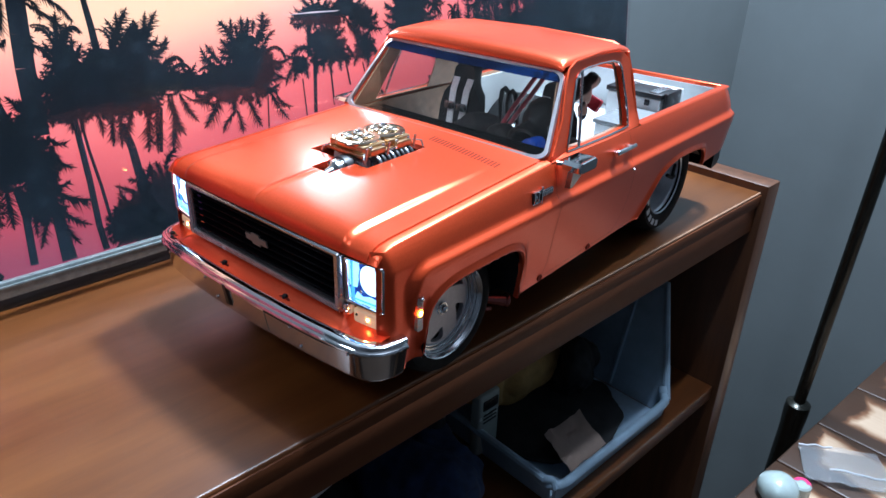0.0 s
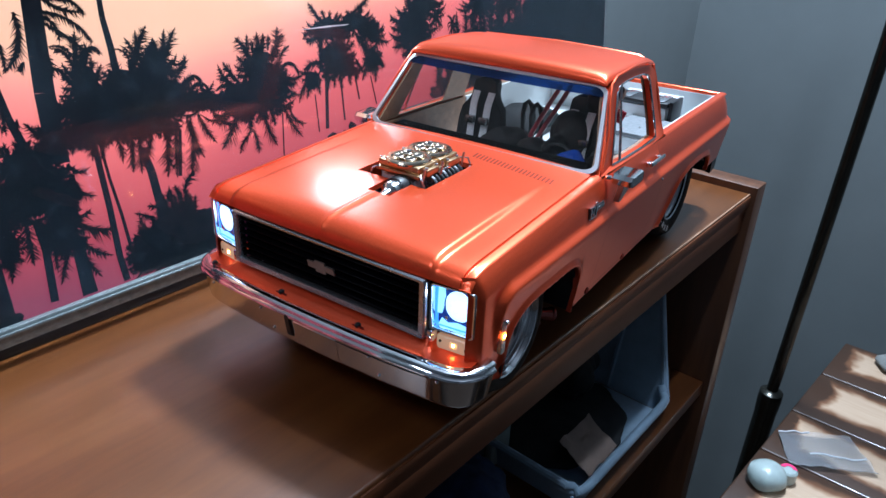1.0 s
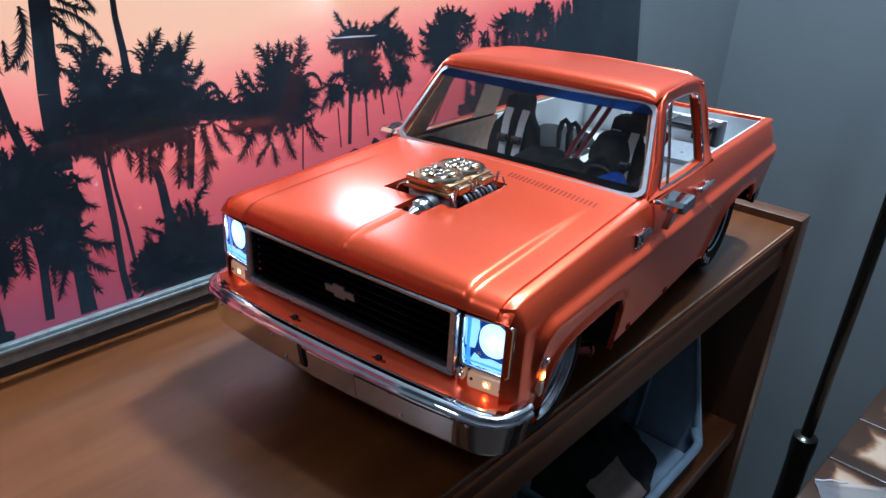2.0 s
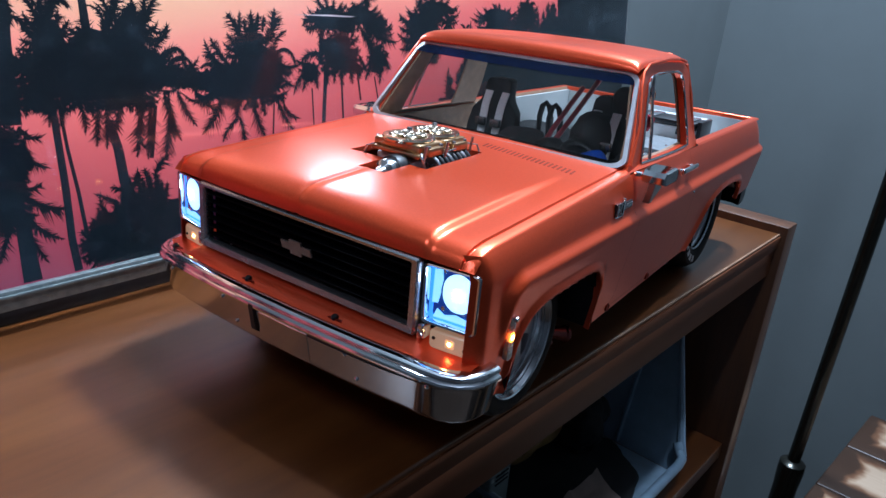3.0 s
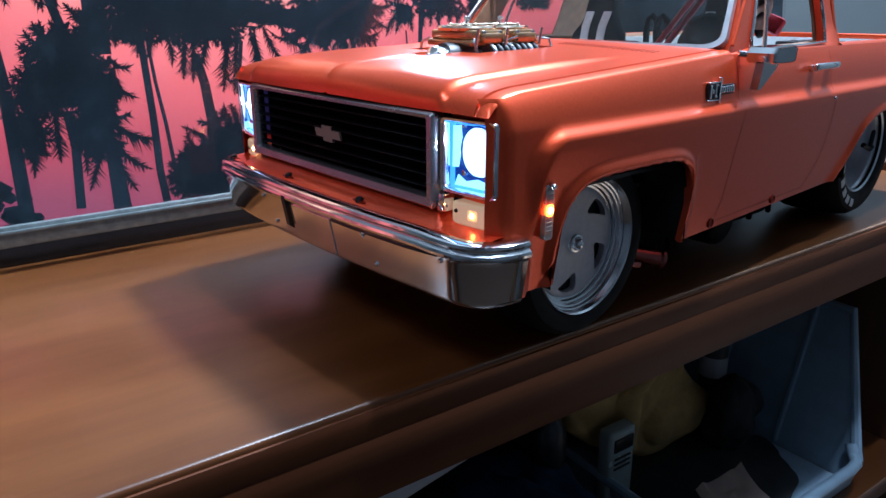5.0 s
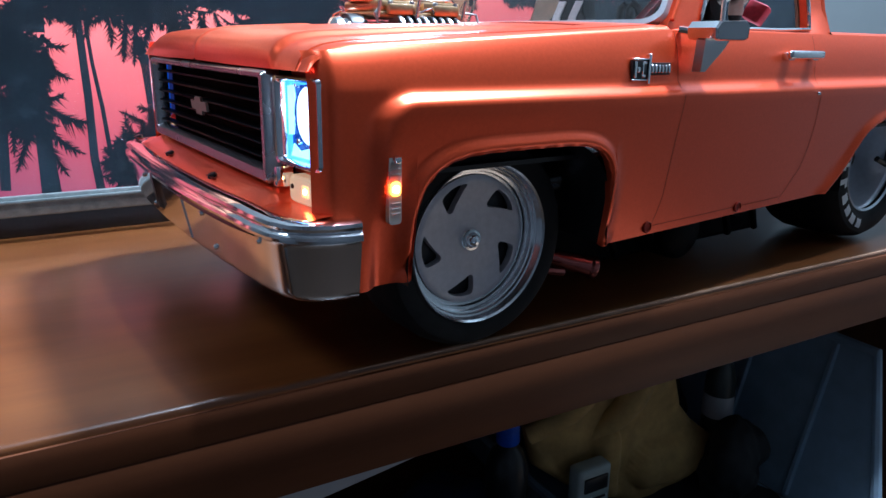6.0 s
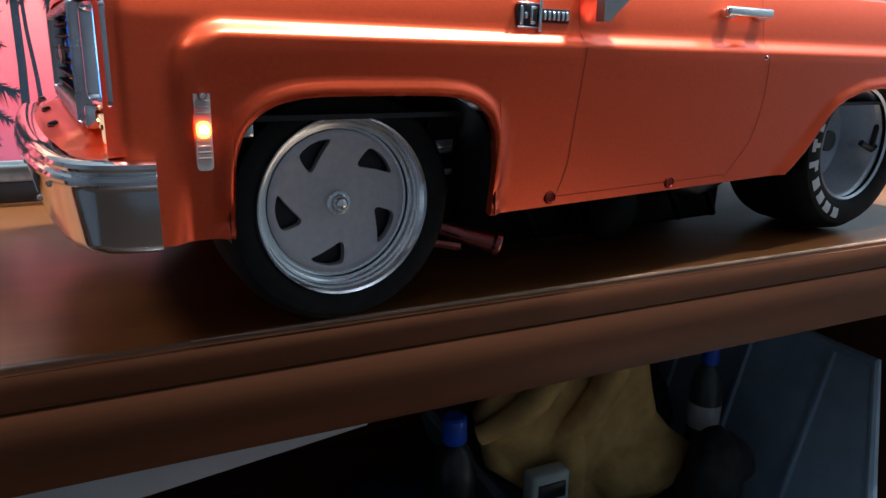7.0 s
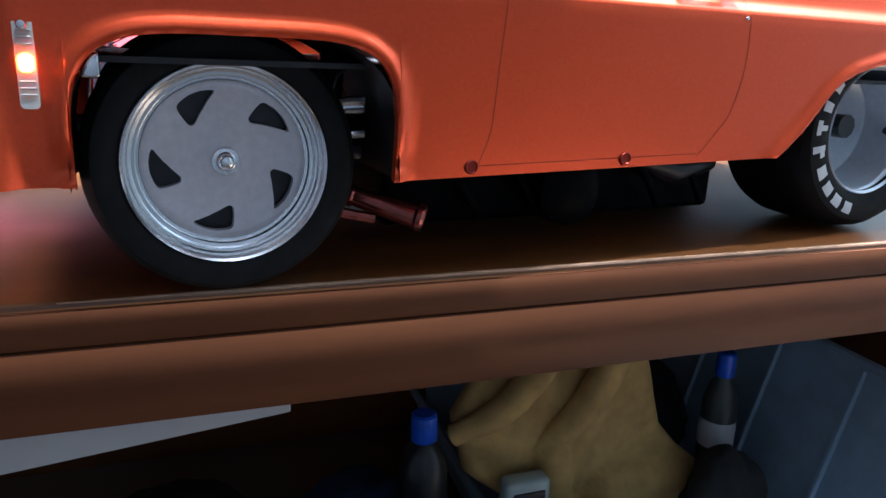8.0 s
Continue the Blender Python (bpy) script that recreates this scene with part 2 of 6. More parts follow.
def add_tube(bm, pts, r, n=8, caps=True, closed=False):
    pts = [Vector(p) for p in pts]
    rings = []
    for i, p in enumerate(pts):
        if closed:
            d = pts[(i + 1) % len(pts)] - pts[i - 1]
        else:
            d = pts[min(i + 1, len(pts) - 1)] - pts[max(i - 1, 0)]
        d.normalize()
        side = d.cross(Vector((0, 0, 1)))
        if side.length < 0.1:
            side = d.cross(Vector((0, 1, 0)))
        side.normalize()
        up = side.cross(d)
        rr = r[i] if isinstance(r, (list, tuple)) else r
        rings.append([p + rr * (math.cos(a) * side + math.sin(a) * up) for a in (2 * math.pi * k / n for k in range(n))])
    vs = add_grid(bm, rings, close_u=closed, close_v=True)
    if caps and not closed:
        bm.faces.new(vs[0])
        bm.faces.new(vs[-1])
    return vs


def add_lathe(bm, profile, n, m):
    """profile: (radius, height) round the local z axis, placed by m."""
    rows = [[m @ Vector((r * math.cos(2 * math.pi * k / n), r * math.sin(2 * math.pi * k / n), h)) for k in range(n)] for r, h in profile]
    return add_grid(bm, rows, close_v=True)


def add_prism(bm, pts, depth):
    """pts: a flat closed outline in space; depth: the vector by which it is thick."""
    a = [bm.verts.new(p) for p in pts]
    b = [bm.verts.new(Vector(p) + Vector(depth)) for p in pts]
    bm.faces.new(a)
    bm.faces.new(b[::-1])
    for i in range(len(a)):
        j = (i + 1) % len(a)
        bm.faces.new((a[i], b[i], b[j], a[j]))
    return a + b


def add_ring(bm, outer, inner, depth):
    """A closed band between two outlines of equal count, with thickness."""
    depth = Vector(depth)
    a, b = [Vector(p) for p in outer], [Vector(p) for p in inner]
    add_grid(bm, [[p, q, q + depth, p + depth] for p, q in zip(a, b)], close_u=True, close_v=True)


def rounded(x0, x1, z0, z1, r, n=4):
    """The outline of a rounded rectangle as (u, v) pairs."""
    out = []
    for cx, cz, a0 in ((x1 - r, z1 - r, 0), (x0 + r, z1 - r, 90), (x0 + r, z0 + r, 180), (x1 - r, z0 + r, 270)):
        for k in range(n + 1):
            a = radians(a0 + 90 * k / n)
            out.append((cx + r * math.cos(a), cz + r * math.sin(a)))
    return out


def thicken(bm, depth):
    """Give a sheet of faces its thickness."""
    bmesh.ops.recalc_face_normals(bm, faces=bm.faces)
    bm.normal_update()
    bmesh.ops.solidify(bm, geom=list(bm.faces), thickness=depth)


def smooth(a, b, v):
    t = min(1.0, max(0.0, (v - a) / (b - a)))
    return t * t * (3 - 2 * t)


def lerp(a, b, t):
    return a + (b - a) * t


def lumps(bm, amount, scale, seed=0.0):
    """Pushes all points along their normals by soft noise."""
    bm.normal_update()
    for v in bm.verts:
        v.co += v.normal * amount * noise.noise(v.co * scale + Vector((seed, seed * 0.7, 3.1)))


# ---------- room ----------
def room():
    b = B(); add_box(b, -1.5, 1.32, 0.30, 0.42, -1.06, 1.45)
    thing("wall_north", b, WALL, "dark grey painted wall behind the shelf", "wall", kind="structure")
    b = B(); add_box(b, 1.2, 1.32, -1.7, 0.30, -1.06, 1.45)
    thing("wall_east", b, WALL, "dark grey painted side wall of the room", "wall", kind="structure")
    # west, south, floor and ceiling are unseen; their tones steer bounced light
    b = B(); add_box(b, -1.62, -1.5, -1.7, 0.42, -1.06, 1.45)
    thing("wall_west", b, LOW_BOUNCE_WALL, "dark grey painted side wall of the room", "wall", kind="structure")
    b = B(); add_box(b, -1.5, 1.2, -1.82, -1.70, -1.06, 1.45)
    thing("wall_south", b, LOW_BOUNCE_WALL, "unseen wall of the room, dark to cut bounced light", "wall", kind="structure")
    b = B(); add_box(b, -1.62, 1.32, -1.82, 0.42, -1.14, -1.06)
    thing("floor", b, FLOOR, "brown boarded floor of the room", "floor", kind="structure")
    b = B(); add_box(b, -1.62, 1.32, -1.82, 0.42, 1.45, 1.53)
    thing("ceiling", b, CEILING, "grey painted ceiling of the room", "ceiling", kind="structure")


room()


# ---------- bookcase ----------
def bookcase():
    top = B(); add_box(top, -0.62, 0.6465, 0.0025, 0.297, -0.0132, 0.0, 0.0018, 3)
    ob = thing("bookcase", top, SHELF_WOOD, "brown veneered wooden bookcase with a worn top board", "bookcase")
    b = B(); add_box(b, -0.62, 0.6465, 0.0035, 0.022, -0.0398, -0.0142, 0.0008)
    part("front_rail", b, SHADED_FRONT_WOOD, ob, "red-brown front rail, toned down for shade")
    # strip added over the board's front to carry the shade tone
    b = B(); add_box(b, -0.6195, 0.6460, 0.0012, 0.0024, -0.0130, -0.0022, 0.0004)
    part("edge_band", b, SHADED_FRONT_WOOD, ob, "front strip of the top board, toned down for shade")
    # worn edge, made paler to carry the bevel's lamp highlight
    b = B(); add_tube(b, [(x, 0.0031, -0.0007) for x in np.linspace(0.205, 0.6455, 12)], [0.0002] + [0.0008] * 11, 8)
    part("worn_edge", b, WORN_GLINT, ob, "worn front edge of the top board with its highlight painted pale")
    b = B(); add_box(b, 0.647, 0.671, -0.003, 0.297, -1.06, 0.0065, 0.0010)
    part("end_panel", b, SHELF_WOOD_Y, ob, "raised dark end panel")
    b = B(); add_box(b, -0.645, -0.6205, -0.003, 0.297, -1.06, 0.0065, 0.0010)
    part("end_panel", b, SHELF_WOOD_Y, ob)
    b = B(); add_box(b, -0.62, 0.6465, 0.003, 0.285, -0.238, -0.2205, 0.0012)
    part("shelf_board", b, SHELF_WOOD, ob)
    b = B(); add_box(b, -0.62, 0.6465, 0.003, 0.285, -0.638, -0.6205, 0.0012)
    part("shelf_board", b, SHELF_WOOD, ob)
    b = B(); add_box(b, -0.62, 0.6465, 0.003, 0.285, -1.06, -1.0, 0.0012)
    part("plinth", b, SHELF_WOOD, ob)
    b = B(); add_box(b, -0.62, 0.6465, 0.2855, 0.297, -1.0, -0.0127)
    part("back_panel", b, SHELF_WOOD, ob)
    return ob


bookcase()

# ---------- the model truck (its own measures in mm; x to the tail, y to the wall) ----------
S = 0.001
truck = new("model_truck")
truck.matrix_world = pose(0.2420, 0.0722, 0.0, 0, 0.72, 6.0)
tagged(truck, "orange metallic model pickup truck with lit headlamps on the bookcase", "model truck")


def mm(*p):
    return Vector(p) * S


def interp(x, table):
    if x <= table[0][0]:
        return table[0][1]
    for (a, p), (b, q) in zip(table, table[1:]):
        if x <= b:
            return lerp(p, q, (x - a) / (b - a))
    return table[-1][1]


REAR_ARCH = [(190, 36.4), (196, 42), (201, 48.5), (205, 55), (208.5, 60), (212, 63.2), (218, 66.5), (228, 69.6), (240, 70.8), (254, 70.8), (266, 69.9), (276, 68.6), (283, 66.6), (287, 63), (289.5, 57), (291, 52)]


def arch_line(x):
    """Height of the lower edge of the body side."""
    if -35 <= x <= 43.4:
        u = abs((x - 4.2) / 39.2)
        return 33.6 + 36.2 * max(0.0, 1 - u ** 4.5) ** (1 / 4.5)
    if x < -35:
        return 34.2
    if x < 190:
        return interp(x, [(43, 32.6), (120, 34.4), (190, 36.2)])
    if x <= 291:
        return interp(x, REAR_ARCH)
    return interp(x, [(291, 51.5), (352, 54)])


ARCH = [(-35 + 0.02 * k, 33.6) for k in range(2)] + [(4.2 - 39.2 * math.cos(a), 33.6 + 36.2 * (1 - abs(math.cos(a)) ** 4.5) ** (1 / 4.5)) for a in (math.pi * k / 80 for k in range(81))]
ARCH_R = [(x, interp(x, REAR_ARCH)) for x in range(190, 292)]


def flare(x, z):
    """How far the rolled lip of a wheel arch stands out."""
    d = 99.0
    if -50 < x < 58 and z < 84:
        d = min(math.hypot(x - a, z - c) for a, c in ARCH)
    elif 180 < x < 312 and z < 88:
        d = min(math.hypot(x - a, z - c) for a, c in ARCH_R)
    return 1.9 * (1 - smooth(1.8, 5.0, d)) - 0.9 * (1 - smooth(0.0, 1.2, d))


def shoulder(x):
    return interp(x, [(-62, 97.3), (-40, 98.6), (40, 103.4), (70, 105.2), (100, 105.6), (170, 105.8), (352, 106.2)])


def side_y(x, z):
    """Half width of the body at a place of its side."""
    top = shoulder(x)
    t = max(0.0, (z - 88) / (top - 88))
    upper = 88.6 - 1.9 * t - 2.3 * t ** 3
    lower = interp(z, [(32, 85.4), (40, 86.5), (50, 87.8), (65, 89.9), (76, 91.6), (81, 92.4), (90, 92.7)])
    dx, dz, r = x + 46.5, 85.0 - z, 11.0
    d = r - math.hypot(r - dx, r - dz) if dx < r and dz < r else min(dx, dz)
    y = lerp(upper, lower, smooth(-3.2, 1.2, d))
    y += flare(x, z)
    y -= 7.0 * (1 - smooth(-63.5, -55.5, x)) ** 2.5
    y -= 2.0 * smooth(330, 352, x) ** 2
    return y


def body_columns():
    xs = [-62.4, -62.0, -61.4, -60.6, -59.6, -58.4, -57, -55, -52, -49.5, -47.5, -46, -44.5, -43, -41, -39, -37.5, -36.3, -35.5]
    xs += [4.2 - 39.2 * math.cos(math.pi * k / 64) for k in range(65)]
    xs += [43.6, 44.2, 45, 46.2, 48, 51, 55, 60, 66]
    xs += list(np.arange(72, 186, 6.0)) + [186, 188.5]
    xs += list(np.arange(190, 291.1, 1.7)) + [291.2, 292.5, 295, 299, 305, 312]
    xs += list(np.arange(318, 352.1, 4.0)) + [352.0]
    return [float(x) for x in xs]


def shorten(b):
    """Draw the tail in behind the rear arch, more so at the top."""
    for v in b.verts:
        x, z = v.co.x / S, v.co.z / S
        if x > 300:
            v.co.x = (300 + (x - 300) * lerp(0.76, 0.61, smooth(86, 107, z))) * S


def body_side(sign):
    b = B()
    rows = []
    for x in body_columns():
        zb, top = arch_line(x), shoulder(x)
        zs = [zb + o for o in (0, 0.5, 1.1, 1.8, 2.6, 3.6, 4.8)]
        last = zs[-1]
        zs += [lerp(last, 80.2, k / 9) for k in range(1, 10)]
        zs += [81.2, 82.2, 83.2, 84.0, 84.8, 85.6, 86.5, 87.5, 88.6, 90, 92, 94]
        zs += [lerp(94, top, 1 - (1 - k / 7) ** 1.7) for k in range(1, 8)]
        row = [mm(x, sign * (side_y(x, zb) - 2.6), zb + 0.5), mm(x, sign * (side_y(x, zb) - 1.0), zb)]
        row += [mm(x, sign * side_y(x, z), z) for z in zs]
        rows.append(row)
    add_grid(b, rows)
    shorten(b)
    return part("body_side", b, PAINT, truck, sharp=50)


for s in (-1, 1):
    body_side(s)


def hood_z(x, y):
    a = abs(y)
    z = shoulder(x)
    lift = 2.0 * math.sqrt(max(0.0, 1 - (max(0.0, a - 76.0) / 8.4) ** 2))
    crown = 1.6 * max(0.0, 1 - (a / 80) ** 2)
    ridge = 1.9 * (1 - smooth(62.5, 66.5, a)) * (1 - smooth(-25, 48, x))
    centre = 0.5 * (1 - smooth(0.3, 1.6, a)) * (1 - smooth(-30, -18, x))
    groove = -1.1 * (1 - smooth(0.25, 0.7, abs(a - 79.2)))
    return z + lift + crown + ridge + centre + groove


NOSE = [(-66.2, 10.2), (-66.1, 8.2), (-65.6, 6.0), (-64.6, 4.0), (-63.2, 2.5), (-61.2, 1.3), (-58.5, 0.5), (-55, 0.1)]


def in_hole(x, y):
    if -6.5 < x < 39.5 and -19 < y < 27:
        return not (x > 33 and y > 12)
    return -24.5 < x <= -6.5 and -9.5 < y < 5.2


def hood():
    b = B()
    ys = [-84.4, -84.0, -83.2, -82, -80.6, -79.9, -79.55, -79.2, -78.85, -78.5, -77, -74, -71, -68.5, -67, -66, -65, -64, -63, -62, -59, -54, -48, -42, -36, -30, -24, -19, -14, -9.5, -5, -1.6, -0.8, 0, 0.8, 1.6, 5.2]
    ys = sorted(set(ys) | {-y for y in ys} | {27.0, 12.0})
    xs = [p[0] for p in NOSE] + [-50, -44, -38, -32, -27, -24.5, -21, -18, -14, -10, -6.5, -2, 4, 10, 16, 22, 28, 33, 36, 39.5, 44, 50, 56, 62, 67, 71]
    drop = dict(NOSE)
    rows = []
    for x in xs:
        row = []
        for y in ys:
            bow = 2.4 * (abs(y) / 84.4) ** 2 if x < -50 else 0.0
            row.append(mm(x + bow, y, max(92.3, hood_z(x, y) - drop.get(x, 0.0))))
        rows.append(row)
    add_grid(b, rows)
    dead = [f for f in b.faces if in_hole(f.calc_center_median().x / S, f.calc_center_median().y / S)]
    bmesh.ops.delete(b, geom=dead, context="FACES")
    rim = [e for e in b.edges if e.is_boundary and -0.03 < e.verts[0].co.x < 0.045 and abs(e.verts[0].co.y) < 0.03]
    out = bmesh.ops.extrude_edge_only(b, edges=rim)
    bmesh.ops.translate(b, vec=(0, 0, -0.003), verts=[g for g in out["geom"] if isinstance(g, bmesh.types.BMVert)])
    return part("hood", b, PAINT, truck, sharp=45)


HOOD = hood()


def hood_vents():
    """Louvre slots in front of the windscreen."""
    for k in range(22):
        y = -66 + k * 2.55
        x = 44.5 + 7.5 * (k / 21) + 1.0
        b = B()
        pts = [mm(x - 3.0, y - 0.45, hood_z(x - 3, y) + 0.12), mm(x - 3.0, y + 0.45, hood_z(x - 3, y) + 0.12), mm(x + 3.0, y + 0.95, hood_z(x + 3, y) + 0.12), mm(x + 3.0, y + 0.05, hood_z(x + 3, y) + 0.12)]
        add_prism(b, pts, mm(0, 0, -0.5))
        part("louvre", b, PLUG, HOOD)


hood_vents()


def front_end():
    # painted valance sloping forward from grille and turn signals to the bumper
    b = B()
    rows = []
    for y in (-88, -86, -84, -79, -74, -70, -68, -66, -64, -50, -30, 0, 30, 50, 64, 66, 68, 70, 74, 79, 84, 86, 88):
        a = abs(y)
        bow = 6.0 * (a / 87) ** 2.4
        out = smooth(63, 70, a)
        xb, zb = lerp(-63.5, -58.6, out), lerp(60.6, 56.6, out)
        xf, zf = -74.6 + bow, 56.6 - 1.6 * smooth(55, 88, a)
        rows.append([mm(xb + 3, y, zb + 0.4), mm(xb, y, zb), mm(lerp(xb, xf, 0.5), y, lerp(zb, zf, 0.5) + 0.35), mm(xf, y, zf), mm(xf - 0.9, y, zf - 1.2), mm(xf + 1, y, 50), mm(xf + 7, y, 37)])
    add_grid(b, rows)
    part("front_valance", b, PAINT, truck)
    # recessed bolts with a dark notch in the valance
    for y in (74, 22.6, -28.6):
        b = B()
        add_prism(b, [mm(-70.9 + x, y + v, 57.62 - 0.18 * x) for x, v in ((-1.6, -3.4), (1.0, -2.6), (1.5, 0.4), (0.4, 3.0), (-1.6, 3.6))], mm(0, 0, 0.35))
        part("valance_notch", b, PLUG, truck)
        b = B()
        add_lathe(b, [(0.0, 0.0012), (0.0012, 0.0011), (0.0016, 0.0004), (0.0016, -0.0008)], 10, Matrix.Translation(mm(-71.2, y + 0.8, 58.0)) @ pose(0, 0, 0, 0, -20, 0))
        part("valance_bolt", b, SATIN_BLACK, truck)
    # the front wall behind the lamps
    for s in (-1, 1):
        b = B()
        add_box(b, -0.0578, -0.0555, s * 0.0618, s * 0.0850, 0.0545, 0.0955)
        part("lamp_panel", b, PAINT, truck)
    b = B()
    add_box(b, -0.0585, -0.056, -0.0615, 0.0615, 0.058, 0.094)
    part("grille_backing", b, GRILLE_BLACK, truck)
    # grille surround, bars, centre badge
    b = B()
    o = [mm(-65.6, y, z) for y, z in rounded(-62.8, 62.8, 61.0, 91.8, 1.4)]
    m1 = [mm(-66.6, y, z) for y, z in rounded(-62.1, 62.1, 61.8, 91.1, 1.2)]
    m2 = [mm(-66.4, y, z) for y, z in rounded(-59.6, 59.6, 64.4, 90.0, 0.9)]
    i = [mm(-65.2, y, z) for y, z in rounded(-59.0, 59.0, 64.9, 89.5, 0.8)]
    back_i = [p + mm(3.6, 0, 0) for p in i]
    back_o = [p + mm(4.0, 0, 0) for p in o]
    add_grid(b, list(zip(*[o, m1, m2, i, back_i, back_o])), close_u=True, close_v=True)
    grille = part("grille_surround", b, SILVER, truck, "satin silver grille surround")
    for k in range(6):
        b = B()
        z = 67.3 + k * 3.9
        add_box(b, -0.0648, -0.0612, -0.0589, 0.0589, (z - 0.36) * S, (z + 0.36) * S, 0.0003, 1)
        part("grille_bar", b, GRILLE_BAR, grille)
    b = B()
    w, h = 8.4, 2.9
    shape = [(-w - 1, -1.5), (-3.2 - 0.4, -1.5), (-3.2 - 0.6, -h), (2.8, -h), (3.0, -1.5), (w - 0.6, -1.5), (w + 0.4, 1.5), (3.6, 1.5), (3.8, h), (-2.8, h), (-3.0, 1.5), (-w, 1.5)]
    add_prism(b, [mm(-66.0, y + 0.6, 77.4 + z) for y, z in shape], mm(0.9, 0, 0))
    part("emblem", b, BRONZE, grille, "plain bronze cross emblem")
    # clear plastic clips beside the lower corners of the grille
    for y in (-64.6, 64.6):
        b = B()
        add_box(b, -0.0652, -0.0600, (y - 1.6) * S, (y + 1.6) * S, 0.0605, 0.0665, 0.0007)
        part("corner_clip", b, CHROME, grille)


front_end()


def headlamp(s):
    """A square chrome bezel with a bright disc lens and a blue side window."""
    def at(y, z, o=0.0):
        """A place on the slightly swept lamp plane, o behind the bezel's face."""
        return mm(-64.4 + 3.0 * (y - 63.0) / 23.0 + o, s * y, z)
    b = B()
    o = [at(y, z, 1.0) for y, z in rounded(63.4, 86.0, 66.8, 91.0, 2.0)]
    m1 = [at(y, z, 0.0) for y, z in rounded(63.9, 85.6, 67.3, 90.6, 1.8)]
    m2 = [at(y, z, 0.2) for y, z in rounded(64.6, 84.9, 68.0, 89.9, 1.4)]
    i = [at(y, z, 1.4) for y, z in rounded(65.1, 84.4, 68.5, 89.4, 1.2)]
    back_i = [p + mm(3.0, 0, 0) for p in i]
    back_o = [p + mm(3.4, 0, 0) for p in o]
    add_grid(b, list(zip(*[o, m1, m2, i, back_i, back_o])), close_u=True, close_v=True)
    lamp = part("headlamp", b, CHROME, truck, "lit headlamp with a chrome square bezel")
    b = B()
    add_prism(b, [at(y, z, 4.2) for y, z in rounded(64.4, 85.0, 68.0, 90.0, 1.2)], mm(0.8, 0, 0))
    part("reflector", b, LAMP_NAVY, lamp, "dark blue reflector")
    b = B()
    add_ring(b, [at(y, z, 3.0) for y, z in rounded(65.1, 84.5, 68.5, 89.4, 1.2)], [at(y, z, 3.6) for y, z in rounded(66.1, 83.6, 69.6, 88.5, 1.0)], mm(0.5, 0, 0))
    part("glow_frame", b, LED_BLUE, lamp, "blue glowing inner edge")
    b = B()
    cy, cz = 76.4, 80.6
    rows = []
    for k in range(6):
        r = 1 - k / 5
        rows.append([at(cy + 6.5 * r * math.copysign(abs(math.cos(a)) ** 0.85, math.cos(a)), cz + 7.6 * r * math.copysign(abs(math.sin(a)) ** 0.85, math.sin(a)), 3.4 - 1.6 * (1 - r * r)) for a in (2 * math.pi * j / 28 for j in range(28))])
    add_grid(b, rows, close_v=True)
    part("lamp_disc", b, LED, lamp, "round white lit lens")
    b = B()
    add_prism(b, [at(y, z, 3.4) for y, z in ((66.2, 75.0), (66.4, 88.0), (69.3, 88.4), (69.9, 84.0), (69.2, 79.0), (68.4, 75.2))], mm(-0.5, 0, 0))
    part("side_window", b, LED_SIDE, lamp, "pale blue lit side window")
    b = B()
    add_lathe(b, [(0.0, 0.0006), (0.0012, 0.0004), (0.0015, 0.0)], 12, Matrix.Translation(at(cy, cz, 1.7)) @ pose(0, 0, 0, 0, -90, 0))
    part("led_chip", b, LED_CHIP, lamp, "bright white diode")
    b = B()
    add_prism(b, [at(y, z, 3.4) for y, z in ((67.0, 69.3), (83.6, 69.3), (83.4, 72.2), (80.0, 71.4), (76.0, 72.2), (71.5, 71.0), (68.4, 72.8))], mm(-0.4, 0, 0))
    part("lower_window", b, LED_SIDE, lamp)
    b = B()
    add_tube(b, [at(cy + 6.9 * math.cos(a), cz + 8.0 * math.sin(a), 3.2) for a in (2 * math.pi * j / 28 for j in range(28))], 0.3 * S, 6, closed=True)
    part("disc_rim", b, LAMP_NAVY, lamp)
    for y, z, r in ((70.9, 73.6, 0.9), (70.6, 88.2, 0.6)):
        b = B()
        add_lathe(b, [(0.0, 0.0008), (r * S, 0.0005), (r * 1.2 * S, -0.0006)], 10, Matrix.Translation(at(y, z, 3.2)) @ pose(0, 0, 0, 0, -90, 0))
        part("lamp_screw", b, CHROME, lamp)
    # turn signal
    def turn_at(y, z, o=0.0):
        return mm(-62.0 + 2.2 * (y - 66.0) / 18.0 + o, s * y, z)
    b = B()
    o = [turn_at(y, z, 0.7) for y, z in rounded(66.6, 83.8, 56.6, 64.4, 1.5)]
    i = [turn_at(y, z, 0.0) for y, z in rounded(67.3, 83.1, 57.3, 63.7, 1.2)]
    add_grid(b, list(zip(*[[p + mm(3.2, 0, 0) for p in o], o, i])), close_u=True)
    b.faces.new([b.verts.new(p) for p in i])
    turn = part("turn_signal", b, CREAM_LENS, truck, "clear cream turn signal lens with an amber glow")
    b = B()
    add_prism(b, [turn_at(y, z, -0.15) for y, z in rounded(73.6, 77.4, 58.9, 62.3, 0.6)], mm(0.3, 0, 0))
    part("bulb", b, AMBER_DIM, turn)
    b = B()
    add_lathe(b, [(0.0, 0.0004), (0.0006, 0.0003), (0.0008, 0.0)], 10, Matrix.Translation(turn_at(75.4, 60.6, -0.25)) @ pose(0, 0, 0, 0, -90, 0))
    part("amber_chip", b, AMBER_CHIP, turn, "amber diode")
    for y, z in ((68.7, 61.2), (81.6, 59.8)):
        b = B()
